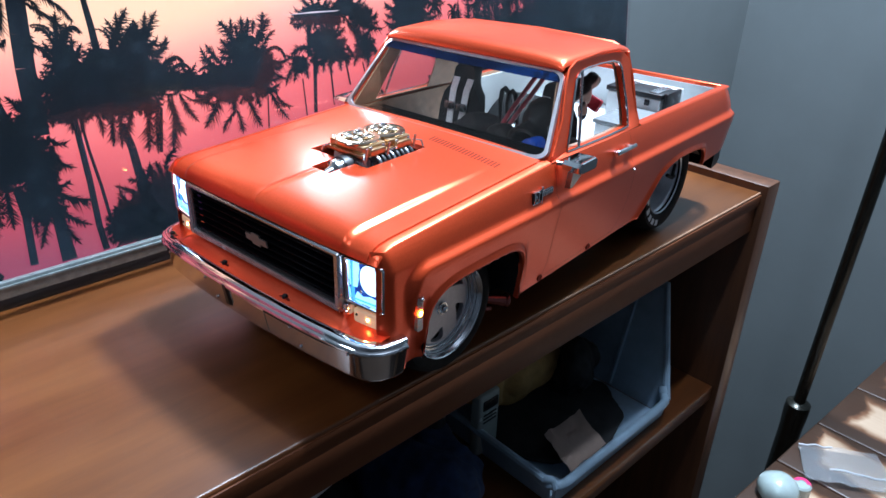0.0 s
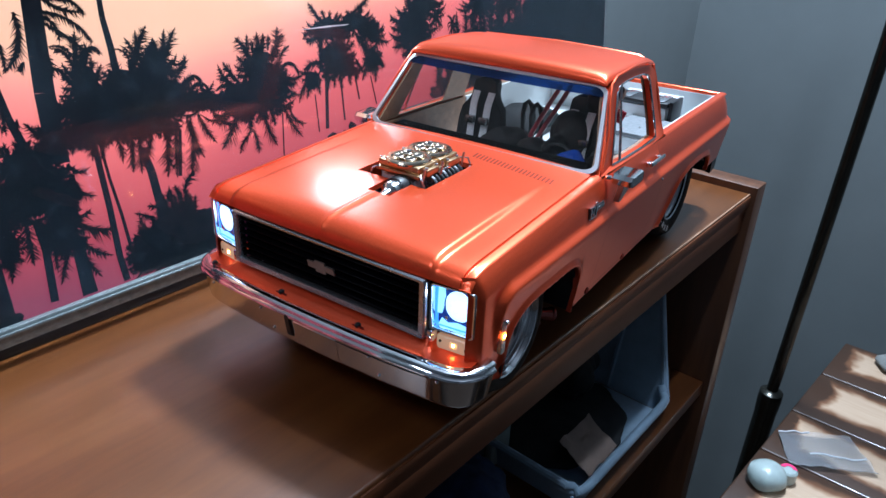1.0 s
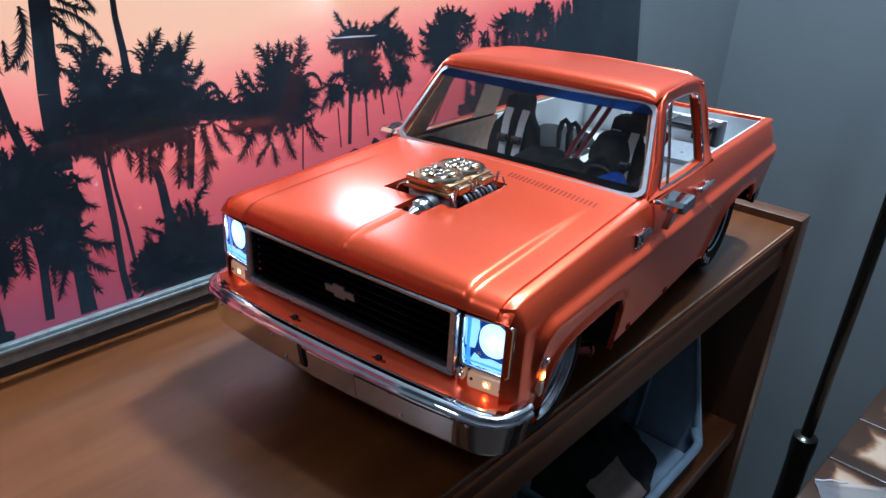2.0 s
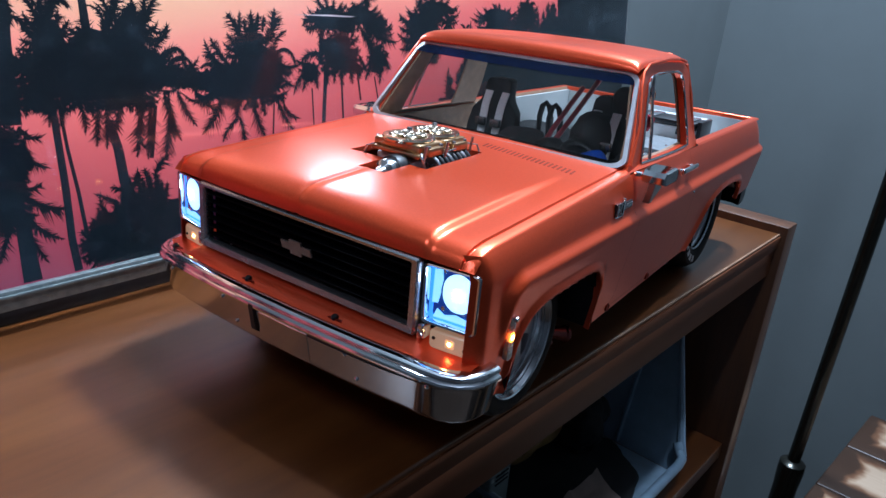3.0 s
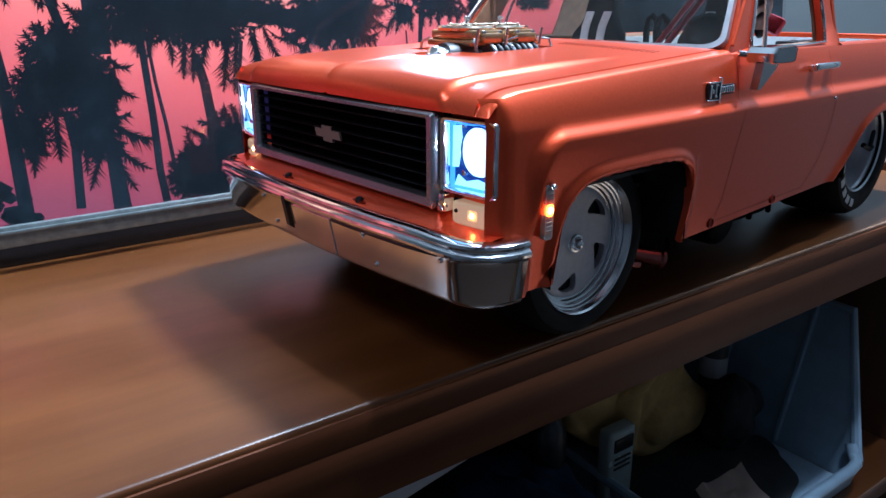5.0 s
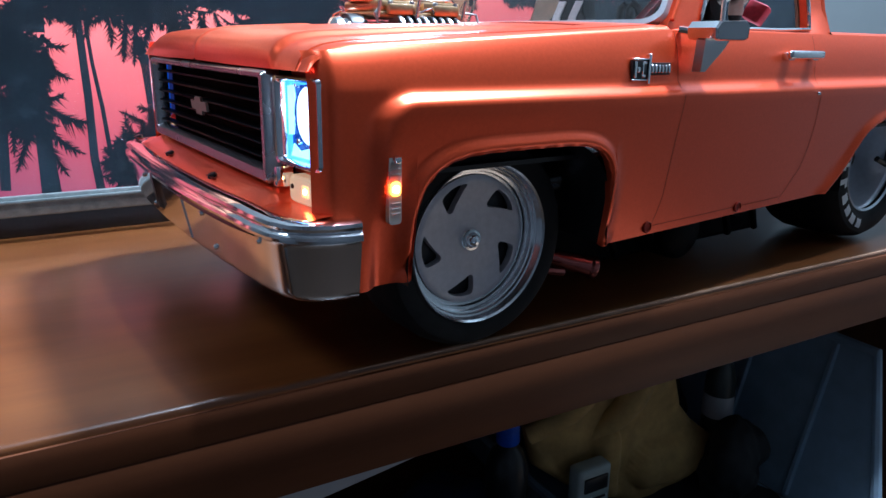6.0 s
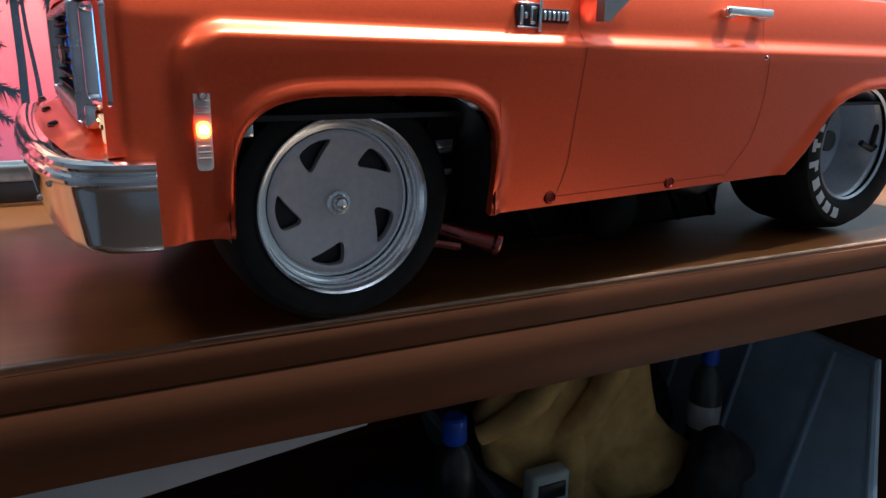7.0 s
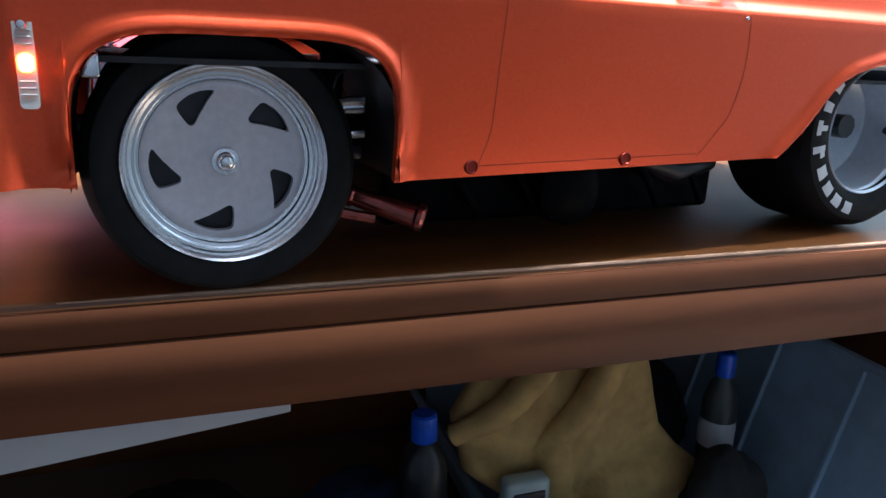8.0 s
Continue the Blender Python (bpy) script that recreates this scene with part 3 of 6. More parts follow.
        add_lathe(b, [(0, 0.0004), (0.0006, 0.0004), (0.0008, -0.0002)], 8, Matrix.Translation(turn_at(y, z)) @ pose(0, 0, 0, 0, -90, 0))
        part("screw", b, SATIN_BLACK, turn)
    # side marker
    b = B()
    add_prism(b, [mm(x, s * (side_y(-42, 62) + 1.3), z) for x, z in rounded(-43.9, -40.1, 52.6, 72.0, 1.0)], mm(0, -s * 2.0, 0))
    mark = part("side_marker", b, LENS, truck, "clear side marker lens with an amber glow")
    b = B()
    add_prism(b, [mm(x, s * (side_y(-42, 62) + 1.6), z) for x, z in rounded(-43.5, -40.5, 60.4, 64.2, 1.2)], mm(0, -s * 1.2, 0))
    part("bulb", b, AMBER, mark)
    b = B()
    add_prism(b, [mm(x, s * (side_y(-42, 62) + 1.75), z) for x, z in rounded(-43.0, -41.0, 61.3, 63.3, 0.8)], mm(0, -s * 0.2, 0))
    part("amber_chip", b, AMBER_CHIP, mark, "amber diode")
    for z in (55.6, 57.0, 58.4, 66.2, 67.6, 69.0):
        b = B()
        add_tube(b, [mm(-43.4, s * (side_y(-42, 62) + 1.3), z), mm(-40.6, s * (side_y(-42, 62) + 1.3), z)], 0.0003, 6)
        part("lens_rib", b, LENS, mark)
    for z in (54.4, 70.2):
        b = B()
        add_lathe(b, [(0, 0.0008), (0.0008, 0.0006), (0.0012, 0.0), (0.0012, -0.001)], 8, Matrix.Translation(mm(-42, s * (side_y(-42, z) + 1.3), z)) @ pose(0, 0, 0, 90 if s < 0 else -90, 0, 0))
        part("screw", b, CHROME, mark)


for s in (-1, 1):
    headlamp(s)


BUMPER_LINE = [(0, -81.0), (14, -81.0), (30, -80.6), (48, -79.9), (62, -78.8), (74, -77.0), (82, -74.6), (87.5, -71.2), (91.0, -66.8), (93.0, -62.0), (94.0, -57.5), (94.3, -53.7)]


def bumper_row(y, prof):
    """The section of the bumper at a half width, wrapped round the corner: (offset outwards, height) pairs."""
    a = abs(y)
    x = interp(a, BUMPER_LINE)
    e = 1.5
    d = Vector((interp(min(94.3, a + e), BUMPER_LINE) - interp(max(0, a - e), BUMPER_LINE), min(94.3, a + e) - max(0, a - e))).normalized()
    n = Vector((-d.y, d.x if a > 1 else 0.0))
    drop = 2.0 * smooth(60, 92, a)
    return [mm(x + n.x * o, math.copysign(a + n.y * o, y), z - drop) for o, z in prof]


def front_bumper():
    prof = [(-7.0, 53.0), (-6.6, 56.4), (-5.6, 57.6), (-3.4, 58.0), (-1.6, 57.8), (-0.5, 57.2), (-0.1, 56.3), (-0.4, 55.5), (-0.9, 55.2), (-0.6, 54.8), (0.2, 54.3), (0.6, 53.5), (0.5, 52.7), (-0.2, 52.1), (-0.8, 51.9), (-1.0, 51.3), (-1.08, 50.9), (-1.5, 48.6), (-2.38, 44.0), (-3.18, 39.8), (-3.6, 37.7), (-3.7, 37.2), (-4.4, 36.0), (-5.6, 35.3), (-7.0, 35.4), (-7.6, 36.4)]
    b = B()
    ys = [y for y, x in BUMPER_LINE] + [7, 22, 39, 55, 68, 78, 85, 89.5, 92.2, 93.6, 94.15]
    ys = sorted(set([-y for y in ys] + ys))
    rows = [bumper_row(y, prof) for y in ys]
    add_grid(b, rows)
    bumper = part("front_bumper", b, CHROME, truck, "chrome front bumper with ridged top", sharp=30)
    # the rolled end caps
    for y in (-94.3, 94.3):
        b = B()
        row = bumper_row(y, prof[3:22])
        add_grid(b, [row, [p + Vector((0.0, -math.copysign(0.0026, y), 0.0)) for p in row]])
        part("end_return", b, CHROME, bumper)
    def face(y, z):
        """A place on the leaning lower face, and its outward tilt."""
        o = interp(z, [(37.2, -3.7), (51.3, -1.0)])
        return bumper_row(y, [(o, z + 2.0 * smooth(60, 92, abs(y)))])[0]
    for y, z in ((-77, 49.4), (-40.5, 49.8), (-45.5, 40.2), (31, 49.8), (23.5, 40.2), (72, 49.0)):
        b = B()
        add_lathe(b, [(0, 0.0010), (0.0007, 0.0008), (0.0010, 0.0), (0.0010, -0.001)], 8, Matrix.Translation(face(y, z)) @ pose(0, 0, 0, 0, -101, 0))
        part("bumper_bolt", b, CHROME, bumper)
    b = B()
    rows = []
    for y in (8.0, 8.7, 11.3, 12.0):
        lift = 1.3 if 8.2 < y < 11.8 else 0.0
        rows.append([face(y, 54.0) + mm(-lift - 0.3, 0, 0), face(y, 52.5) + mm(-lift - 0.4, 0, 0), face(y, 42.0) + mm(-lift - 0.4, 0, 0), face(y, 40.4) + mm(0.2, 0, 0)])
    add_grid(b, rows)
    part("plate_bracket", b, SATIN_BLACK, bumper, "dark plate bracket")
    b = B()
    grid = [[face(y, z) + mm(-0.35, 0, 0) for z in (51.0, 47, 43, 37.2)] for y in (-21.0, -14, -7, 0, 7.6)]
    add_grid(b, grid)
    thicken(b, 0.0006)
    part("plate_blank", b, CHROME, bumper, "blank chrome plate panel")
    b = B()
    add_tube(b, [face(y, 50.9) + mm(-0.15, 0, 0) for y in (-21.5, -35, -50, -62, -70, -76)], 0.0004, 6)
    part("trim_slot", b, SATIN_BLACK, bumper)


front_bumper()


# ---------- cab ----------
def mirrored(pts, s):
    return [mm(x, s * y, z) for x, y, z in pts]


def mirrored_rows(rows, s):
    return [mirrored(row, s) for row in rows]


DOOR_OUT = [(71, 82.6, 105.0), (83, 79.0, 121.5), (94, 73.0, 139.5), (100, 70.6, 148.0), (107, 69.6, 152.2), (120, 69.2, 153.6), (138, 69.0, 154.2), (158, 69.2, 153.8), (168, 69.8, 152.0), (174, 71.0, 147.5), (176.5, 74.5, 133), (178, 79.0, 117), (179, 83.2, 105.4), (140, 84.0, 105.4), (100, 83.6, 105.4)]
DOOR_IN = [(91.5, 80.7, 107.0), (97, 78.0, 119), (105, 73.5, 135.5), (109.5, 71.3, 144.2), (114, 70.5, 147.6), (123, 70.2, 148.8), (138, 70.1, 149.0), (153, 70.3, 148.6), (160, 70.8, 146.8), (163, 71.8, 143), (164.2, 75.0, 131), (165, 78.6, 117.5), (164.0, 81.2, 107.6), (140, 81.6, 106.8), (112, 81.4, 106.8)]


def cab():
    for s in (-1, 1):
        b = B()
        add_ring(b, mirrored(DOOR_OUT, s), mirrored(DOOR_IN, s), mm(0, -s * 3.6, 0))
        frame_part = part("door_frame", b, PAINT, truck, sharp=48)
        # dark trim on the inner side of the door frame
        b = B()
        add_ring(b, mirrored([(x, y - 4.2, z - 0.3) for x, y, z in DOOR_OUT], s), mirrored([(lerp(x, 130, 0.01), y - 4.2, lerp(z, 128, 0.02)) for x, y, z in DOOR_IN], s), mm(0, -s * 1.2, 0))
        part("inner_trim", b, INNER_TRIM, frame_part, "tan inner door trim", sharp=48)
        b = B()
        trim = [(x, y + 0.5, z) for x, y, z in DOOR_IN]
        dense = []
        for p, q in zip(trim, trim[1:] + trim[:1]):
            dense += [tuple(lerp(a, c, k / 3) for a, c in zip(p, q)) for k in range(3)]
        add_tube(b, mirrored(dense, s), 0.75 * S, 6, closed=True)
        part("window_trim", b, CHROME, frame_part, "chrome window trim")
        b = B()
        add_tube(b, mirrored([(105.5, 80.6, 107.0), (109.5, 77.4, 122), (114, 73.0, 138), (116.5, 71.0, 148.4)], s), 0.9 * S, 6)
        part("vent_bar", b, SILVER, frame_part)
        # tan panel inside the rear pillar
        b = B()
        add_grid(b, mirrored_rows([[(x, y - 5.6, z) for x, y, z in ((146, 82.0, 107), (148, 78.8, 118), (149, 75.2, 131), (150, 71.2, 146), (152, 70.4, 149.5))], [(x, y - 5.8, z) for x, y, z in ((166, 82.0, 107), (166, 78.8, 118), (165.5, 75.2, 131), (165, 71.2, 146), (165, 70.4, 149.5))], [(x, y - 5.6, z) for x, y, z in ((176, 82.0, 107), (175.5, 78.8, 118), (174.5, 75.2, 131), (173, 71.2, 146), (172, 70.4, 149.5))]], s))
        thicken(b, 0.0008)
        if s > 0:
            part("pillar_trim", b, INNER_TRIM, frame_part, "tan panel inside the rear pillar")
        # drip rail above the door
        b = B()
        rail = [(74, 82.6, 108.5), (86, 79.2, 126), (96.5, 72.9, 144), (101.5, 70.9, 150.4), (109, 70.4, 154.0), (138, 70.0, 155.6), (158, 70.2, 155.0), (167, 70.6, 153.4)]
        add_tube(b, mirrored(rail, s), 0.8 * S, 6)
        part("drip_rail", b, PAINT, frame_part)
    b = B()
    rows = []
    fronts = [(97.4, 7.0), (97.7, 5.4), (98.5, 3.6), (100.0, 2.0), (102.2, 0.9), (105.5, 0.25)]
    for x, fall in fronts + [(110 + 67 * k / 11, 0.0) for k in range(12)]:
        t = (x - 97.4) / 79.6
        lift = 1.0 * math.sin(math.pi * t) - 2.0 * smooth(0.86, 1.0, t)
        row = []
        for y, z in ((-69.6, 152.2), (-69.0, 153.6), (-67.6, 154.9), (-65, 155.8), (-60, 156.6), (-50, 157.4), (-35, 158.0), (-18, 158.3), (0, 158.4), (18, 158.3), (35, 158.0), (50, 157.4), (60, 156.6), (65, 155.8), (67.6, 154.9), (69.0, 153.6), (69.6, 152.2)):
            share = (z - 149.6) / 8.8
            row.append(mm(x - 1.5 * (1 - (y / 70) ** 2) * (1 - t), y, z + lift - fall * share))
        rows.append(row)
    under = [[p + mm(1.2 if i < 3 else 0.0, -p.y * 0.03 / S, -1.0 if i < 3 else -3.2) for p in row] for i, row in enumerate(rows)]
    add_grid(b, rows)
    add_grid(b, under)
    for e0, e1 in ((rows[0], under[0]), (rows[-1], under[-1])):
        add_grid(b, [e0, e1])
    part("roof", b, PAINT, truck, sharp=50)
    # windscreen: silver trim, glass, tinted band
    def screen(u, v, out=0.0):
        """u -1..1 across, v 0..1 up."""
        half = lerp(80.4, 68.2, v)
        x = lerp(69.5, 100.5, v) - 3.0 * (1 - u * u)
        return mm(x - out, u * half, lerp(107.3, 149.2, v) + out * 0.6)
    edge_o = [(u, v) for u, v in rounded(-1.020, 1.020, -0.022, 1.030, 0.12, 6)]
    edge_i = [(u, v) for u, v in rounded(-0.992, 0.992, 0.02, 0.975, 0.10, 6)]
    def subdivide(loop):
        out = []
        for p, q in zip(loop, loop[1:] + loop[:1]):
            n = 5 if math.hypot(p[0] - q[0], p[1] - q[1]) > 0.3 else 1
            out += [(lerp(p[0], q[0], k / n), lerp(p[1], q[1], k / n)) for k in range(n)]
        return out
    b = B()
    add_ring(b, [screen(u, v, 0.9) for u, v in subdivide(edge_o)], [screen(u, v, 1.0) for u, v in subdivide(edge_i)], mm(2.2, 0, -1.2))
    trim = part("windscreen_trim", b, TRIM, truck, "satin silver windscreen surround", sharp=60)
    b = B()
    add_grid(b, [[screen(-1 + 2 * i / 12, j / 6, -0.2) for i in range(13)] for j in range(7)])
    thicken(b, 0.0005)
    glass = part("windscreen", b, DARK_GLASS, truck, "clear windscreen")
    glass.visible_shadow = False
    b = B()
    add_grid(b, [[screen(-0.985 + 1.97 * i / 12, 0.87 + 0.10 * j / 2, 0.6) for i in range(13)] for j in range(3)])
    thicken(b, 0.0003)
    band = part("tint_band", b, TINT, glass, "blue tinted sun band")
    band.visible_shadow = False
    # cowl below the screen
    b = B()
    add_grid(b, [[mm(lerp(64, 72, k / 3) + 0.0, y, lerp(hood_z(66, y) - 0.3, 106.0, k / 3)) for y in range(-82, 83, 4)] for k in range(4)])
    part("cowl", b, PAINT, truck)
    # rear frame of the cab roof
    b = B()
    add_tube(b, [mm(177.5, -80, 106), mm(176.5, -73, 134), mm(175, -68, 150), mm(175.5, -58, 154.2), mm(176, 0, 155.6), mm(175.5, 58, 154.2), mm(175, 68, 150), mm(176.5, 73, 134), mm(177.5, 80, 106)], 2.2 * S, 8)
    part("rear_hoop", b, PAINT, truck)


cab()


def side_trim(s):
    # panel gaps of the door
    def strip(pts, w=0.17):
        b = B()
        rows = []
        for i, (x, z) in enumerate(pts):
            a, c = pts[max(0, i - 1)], pts[min(len(pts) - 1, i + 1)]
            d = Vector((c[0] - a[0], c[1] - a[1])).normalized()
            n = Vector((-d.y, d.x)) * w
            rows.append([mm(x + n.x, s * (side_y(x + n.x, z + n.y) + 0.08), z + n.y), mm(x - n.x, s * (side_y(x - n.x, z - n.y) + 0.08), z - n.y)])
        add_grid(b, rows)
        part("door_gap", b, SEAM, truck)
    strip([(72.8, lerp(104.8, 34.8, k / 30) ) if k < 24 else (72.8 - 4.0 * ((k - 24) / 6) ** 1.5, lerp(104.8, 34.8, k / 30)) for k in range(31)])
    strip([(161.2 + 3.0 * math.sin(math.pi * min(1, max(0, (k - 10) / 16))) - (9.0 * ((k - 24) / 6) ** 1.3 if k > 24 else 0), lerp(104.8, 37.2, k / 30)) for k in range(31)])
    strip([(lerp(69, 152, k / 20), lerp(36.4, 38.4, k / 20)) for k in range(21)], 0.16)
    # rocker plugs
    for x, z in ((67.5, 36.2), (122.5, 37.4)):
        b = B()
        add_lathe(b, [(0, 0.0002), (0.0016, 0.0004), (0.0019, 0.0008), (0.0022, 0.0005), (0.0023, -0.0006)], 12, Matrix.Translation(mm(x, s * side_y(x, z), z)) @ pose(0, 0, 0, 90 if s < 0 else -90, 0, 0))
        part("body_plug", b, PLUG, truck)
    for x, z in ((159.5, 82.2),):
        b = B()
        add_lathe(b, [(0, 0.0008), (0.0006, 0.0006), (0.0008, 0.0)], 8, Matrix.Translation(mm(x, s * side_y(x, z), z)) @ pose(0, 0, 0, 90 if s < 0 else -90, 0, 0))
        part("body_screw", b, CHROME, truck)
    # door handle
    y = side_y(150, 97)
    b = B()
    add_box(b, 0.1365, 0.1615, s * (y + 2.2) * S, s * (y + 4.6) * S, 0.0958, 0.0992, 0.0012, 3)
    handle = part("door_handle", b, CHROME, truck, "chrome door handle")
    b = B()
    add_box(b, 0.1370, 0.1425, s * (y - 1.0) * S, s * (y + 3.2) * S, 0.0952, 0.0985, 0.001)
    part("handle_post", b, CHROME, handle)
    b = B()
    add_box(b, 0.1545, 0.1600, s * (y - 1.0) * S, s * (y + 3.2) * S, 0.0952, 0.0985, 0.001)
    part("handle_post", b, CHROME, handle)
    # mirror: a chrome box on a tapering arm
    b = B()
    sec = [(74.6, 102.6), (74.0, 106.0), (76.0, 108.2), (91.4, 108.8), (93.6, 107.6), (93.2, 102.8), (91.0, 102.0), (76.2, 101.9)]
    rows = [[mm(lerp(84, x, k) , s * y, lerp(105.3, z, k)) for x, z in sec] for y, k in ((88.0, 0.82), (89.0, 0.95), (98.5, 1.0), (100.0, 0.97), (100.6, 0.90))]
    vs = add_grid(b, rows, close_v=True)
    b.faces.new(vs[0])
    mirror = part("door_mirror", b, CHROME, truck, "chrome door mirror", sharp=30)
    b = B()
    add_prism(b, [mm(lerp(84, x, 0.88), s * 100.5, lerp(105.3, z, 0.86)) for x, z in sec], mm(0, -s * 0.5, 0))
    part("mirror_glass", b, DARK_CHROME, mirror, "dark mirror glass")
    b = B()
    rows = [[mm(x0, s * y0, z), mm(x0 + 0.4, s * (y0 + 3.2), z), mm(x1 - 0.4, s * (y0 + 3.2), z), mm(x1, s * y0, z)] for x0, x1, y0, z in ((75.2, 89.6, 92.6, 102.2), (75.6, 87.4, 92.2, 99.0), (76.6, 83.2, 91.2, 94.6), (77.4, 80.8, 90.4, 91.6))]
    vs = add_grid(b, rows, close_v=True)
    b.faces.new(vs[0])
    b.faces.new(vs[-1])
    part("mirror_arm", b, SILVER, mirror, "satin tapering arm", sharp=30)
    b = B()
    add_tube(b, [mm(83, s * 94, 104), mm(79, s * 89.5, 104.8), mm(75, s * 85.0, 105.4)], 1.3 * S, 8)
    part("mirror_stalk", b, CHROME, mirror)
    # fender badge: a dark block, an upright and a row of short bars
    y = side_y(54, 92)
    b = B()
    add_box(b, 0.0487, 0.0558, s * (y - 0.6) * S, s * (y + 1.0) * S, 0.0888, 0.0958, 0.0004)
    badge = part("fender_badge", b, SATIN_BLACK, truck, "black and chrome fender badge with plain bars")
    for x0, x1, z0, z1 in ((48.6, 55.9, 88.6, 89.3), (48.6, 55.9, 95.3, 96.0), (49.4, 50.6, 89.6, 95.0), (51.0, 52.2, 91.4, 93.2), (53.2, 55.0, 89.8, 90.8), (53.2, 54.0, 90.8, 94.8), (53.2, 55.2, 94.0, 95.0), (56.2, 57.4, 87.6, 97.4)):
        b = B()
        add_box(b, x0 * S, x1 * S, s * (y - 0.4) * S, s * (y + 1.35) * S, z0 * S, z1 * S, 0.0002, 1)
        part("badge_bar", b, CHROME, badge)
    b = B()
    add_box(b, 0.0576, 0.0682, s * (y - 0.6) * S, s * (y + 0.7) * S, 0.0905, 0.0945, 0.0003)
    part("badge_strip", b, SATIN_BLACK, badge)
    for k in range(6):
        b = B()
        add_box(b, (58.2 + k * 1.7) * S, (59.3 + k * 1.7) * S, s * (y - 0.4) * S, s * (y + 1.1) * S, 0.0912, 0.0938, 0.0002, 1)
        part("badge_bar", b, CHROME, badge)


for s in (-1, 1):
    side_trim(s)

# ---------- bed, interior, engine, running gear ----------
def bed():
    for s in (-1, 1):
        b = B()
        rows = []
        for k in range(20):
            x = 178 + 174 * k / 19
            rows.append([mm(x, s * 84.4, shoulder(x)), mm(x, s * 83.4, shoulder(x) + 0.9), mm(x, s * 79.8, shoulder(x) + 1.1), mm(x, s * 78.6, shoulder(x) + 0.8)])
        add_grid(b, rows)
        shorten(b)
        part("bed_rail", b, PAINT, truck)
        # lip toned tan to carry shade and reflection on the orange rail
        b = B()
        add_grid(b, [[row[3], row[3] + mm(0, -s * 0.7, -0.7), row[3] + mm(0, -s * 1.2, -4.0)] for row in rows])
        shorten(b)
        part("rail_lip", b, INNER_TRIM, truck, "inner lip of the bed rail, tan for shade and reflection")
        b = B()
        add_box(b, 0.179, 0.345, s * 0.0752, s * 0.0772, 0.070, 0.1045)
        shorten(b)
        part("bed_liner_side", b, LINER, truck, "white liner wall of the bed")
        b = B()
        add_box(b, 0.076, 0.1788, s * 0.0762, s * 0.0778, 0.050, 0.1045)
        part("door_lining", b, INNER_TRIM, truck)
    b = B()
    add_box(b, 0.346, 0.352, -0.0822, 0.0822, 0.055, 0.1072, 0.0012)
    shorten(b)
    part("tailgate", b, PAINT, truck)
    b = B()
    add_box(b, 0.3435, 0.3455, -0.075, 0.075, 0.070, 0.104)
    shorten(b)
    part("tailgate_liner", b, LINER, truck)
    b = B()
    add_box(b, 0.150, 0.3435, -0.0750, 0.0750, 0.068, 0.0702)
    shorten(b)
    part("bed_floor", b, LINER, truck, "white bed floor")
    # battery case with a grey lid, equipment box, white canister
    b = B()
    add_box(b, 0.222, 0.273, -0.0745, -0.027, 0.0704, 0.0862, 0.001)
    case = part("battery_case", b, LINER, truck, "pale battery case in the bed")
    b = B()
    add_box(b, 0.2205, 0.2745, -0.0748, -0.0255, 0.0866, 0.0900, 0.0012)
    part("lid", b, CARPET, case, "grey lid")
    b = B()
    add_lathe(b, [(0.0, 0.0006), (0.0009, 0.0004), (0.0011, -0.0004)], 8, Matrix.Translation(mm(240, -46, 90)))
    part("lid_screw", b, CHROME, case)
    b = B()
    add_box(b, 0.2765, 0.302, -0.0525, -0.006, 0.0704, 0.0985, 0.001)
    box = part("equipment_box", b, LINER, truck, "white equipment box with a black lid")
    b = B()
    add_box(b, 0.2752, 0.303, -0.0535, -0.005, 0.0989, 0.1030, 0.001)
    part("lid", b, BLACK, box)
    b = B()
    add_box(b, 0.2775, 0.304, -0.0575, -0.0540, 0.0704, 0.1042, 0.001)
    part("box_frame", b, SATIN_BLACK, box)
    b = B()
    add_box(b, 0.2742, 0.2762, -0.044, -0.040, 0.0930, 0.0975, 0.0006)
    part("latch", b, SATIN_BLACK, box)
    b = B()
    add_box(b, 0.3055, 0.3185, -0.0560, -0.0080, 0.0704, 0.1030, 0.0012)
    shorten(b)
    part("side_panel", b, LINER, box, "white side panel")
    for y in (-0.046, -0.018):
        b = B()
        add_box(b, 0.2768, 0.3010, y - 0.004, y + 0.004, 0.1031, 0.1040, 0.0003)
        part("lid_slot", b, SILVER, box)
    # tail lamps and rear bumper
    for s in (-1, 1):
        b = B()
        add_box(b, 0.3505, 0.3535, s * 0.073, s * 0.084, 0.064, 0.088, 0.0008)
        shorten(b)
        part("tail_lamp", b, material("red_tail_lens", (0.45, 0.02, 0.02), 0.2, trans=0.3), truck, "red tail lamp with chrome rim")
        for z in (64, 76, 87):
            b = B()
            add_lathe(b, [(0, 0.0008), (0.0009, 0.0005), (0.001, -0.0005)], 8, Matrix.Translation(mm(351.5, s * 83.4, z)) @ pose(0, 0, 0, 90 if s < 0 else -90, 0, 0))
            shorten(b)
            part("tail_stud", b, CHROME, truck)
    b = B()
    rows = []
    for y in (-86, -84, -80, 0, 80, 84, 86):
        bow = 6 * smooth(76, 86, abs(y))
        rows.append([mm(340 - bow, y, 56), mm(354 - bow, y, 56.5), mm(357 - bow, y, 54), mm(357 - bow, y, 45), mm(353 - bow, y, 40.5), mm(338 - bow, y, 39)])
    add_grid(b, rows, close_v=True)
    for row in (rows[0], rows[-1]):
        b.faces.new([b.verts.new(p) for p in row])
    shorten(b)
    part("rear_bumper", b, SATIN_BLACK, truck, "black rear bumper")


bed()


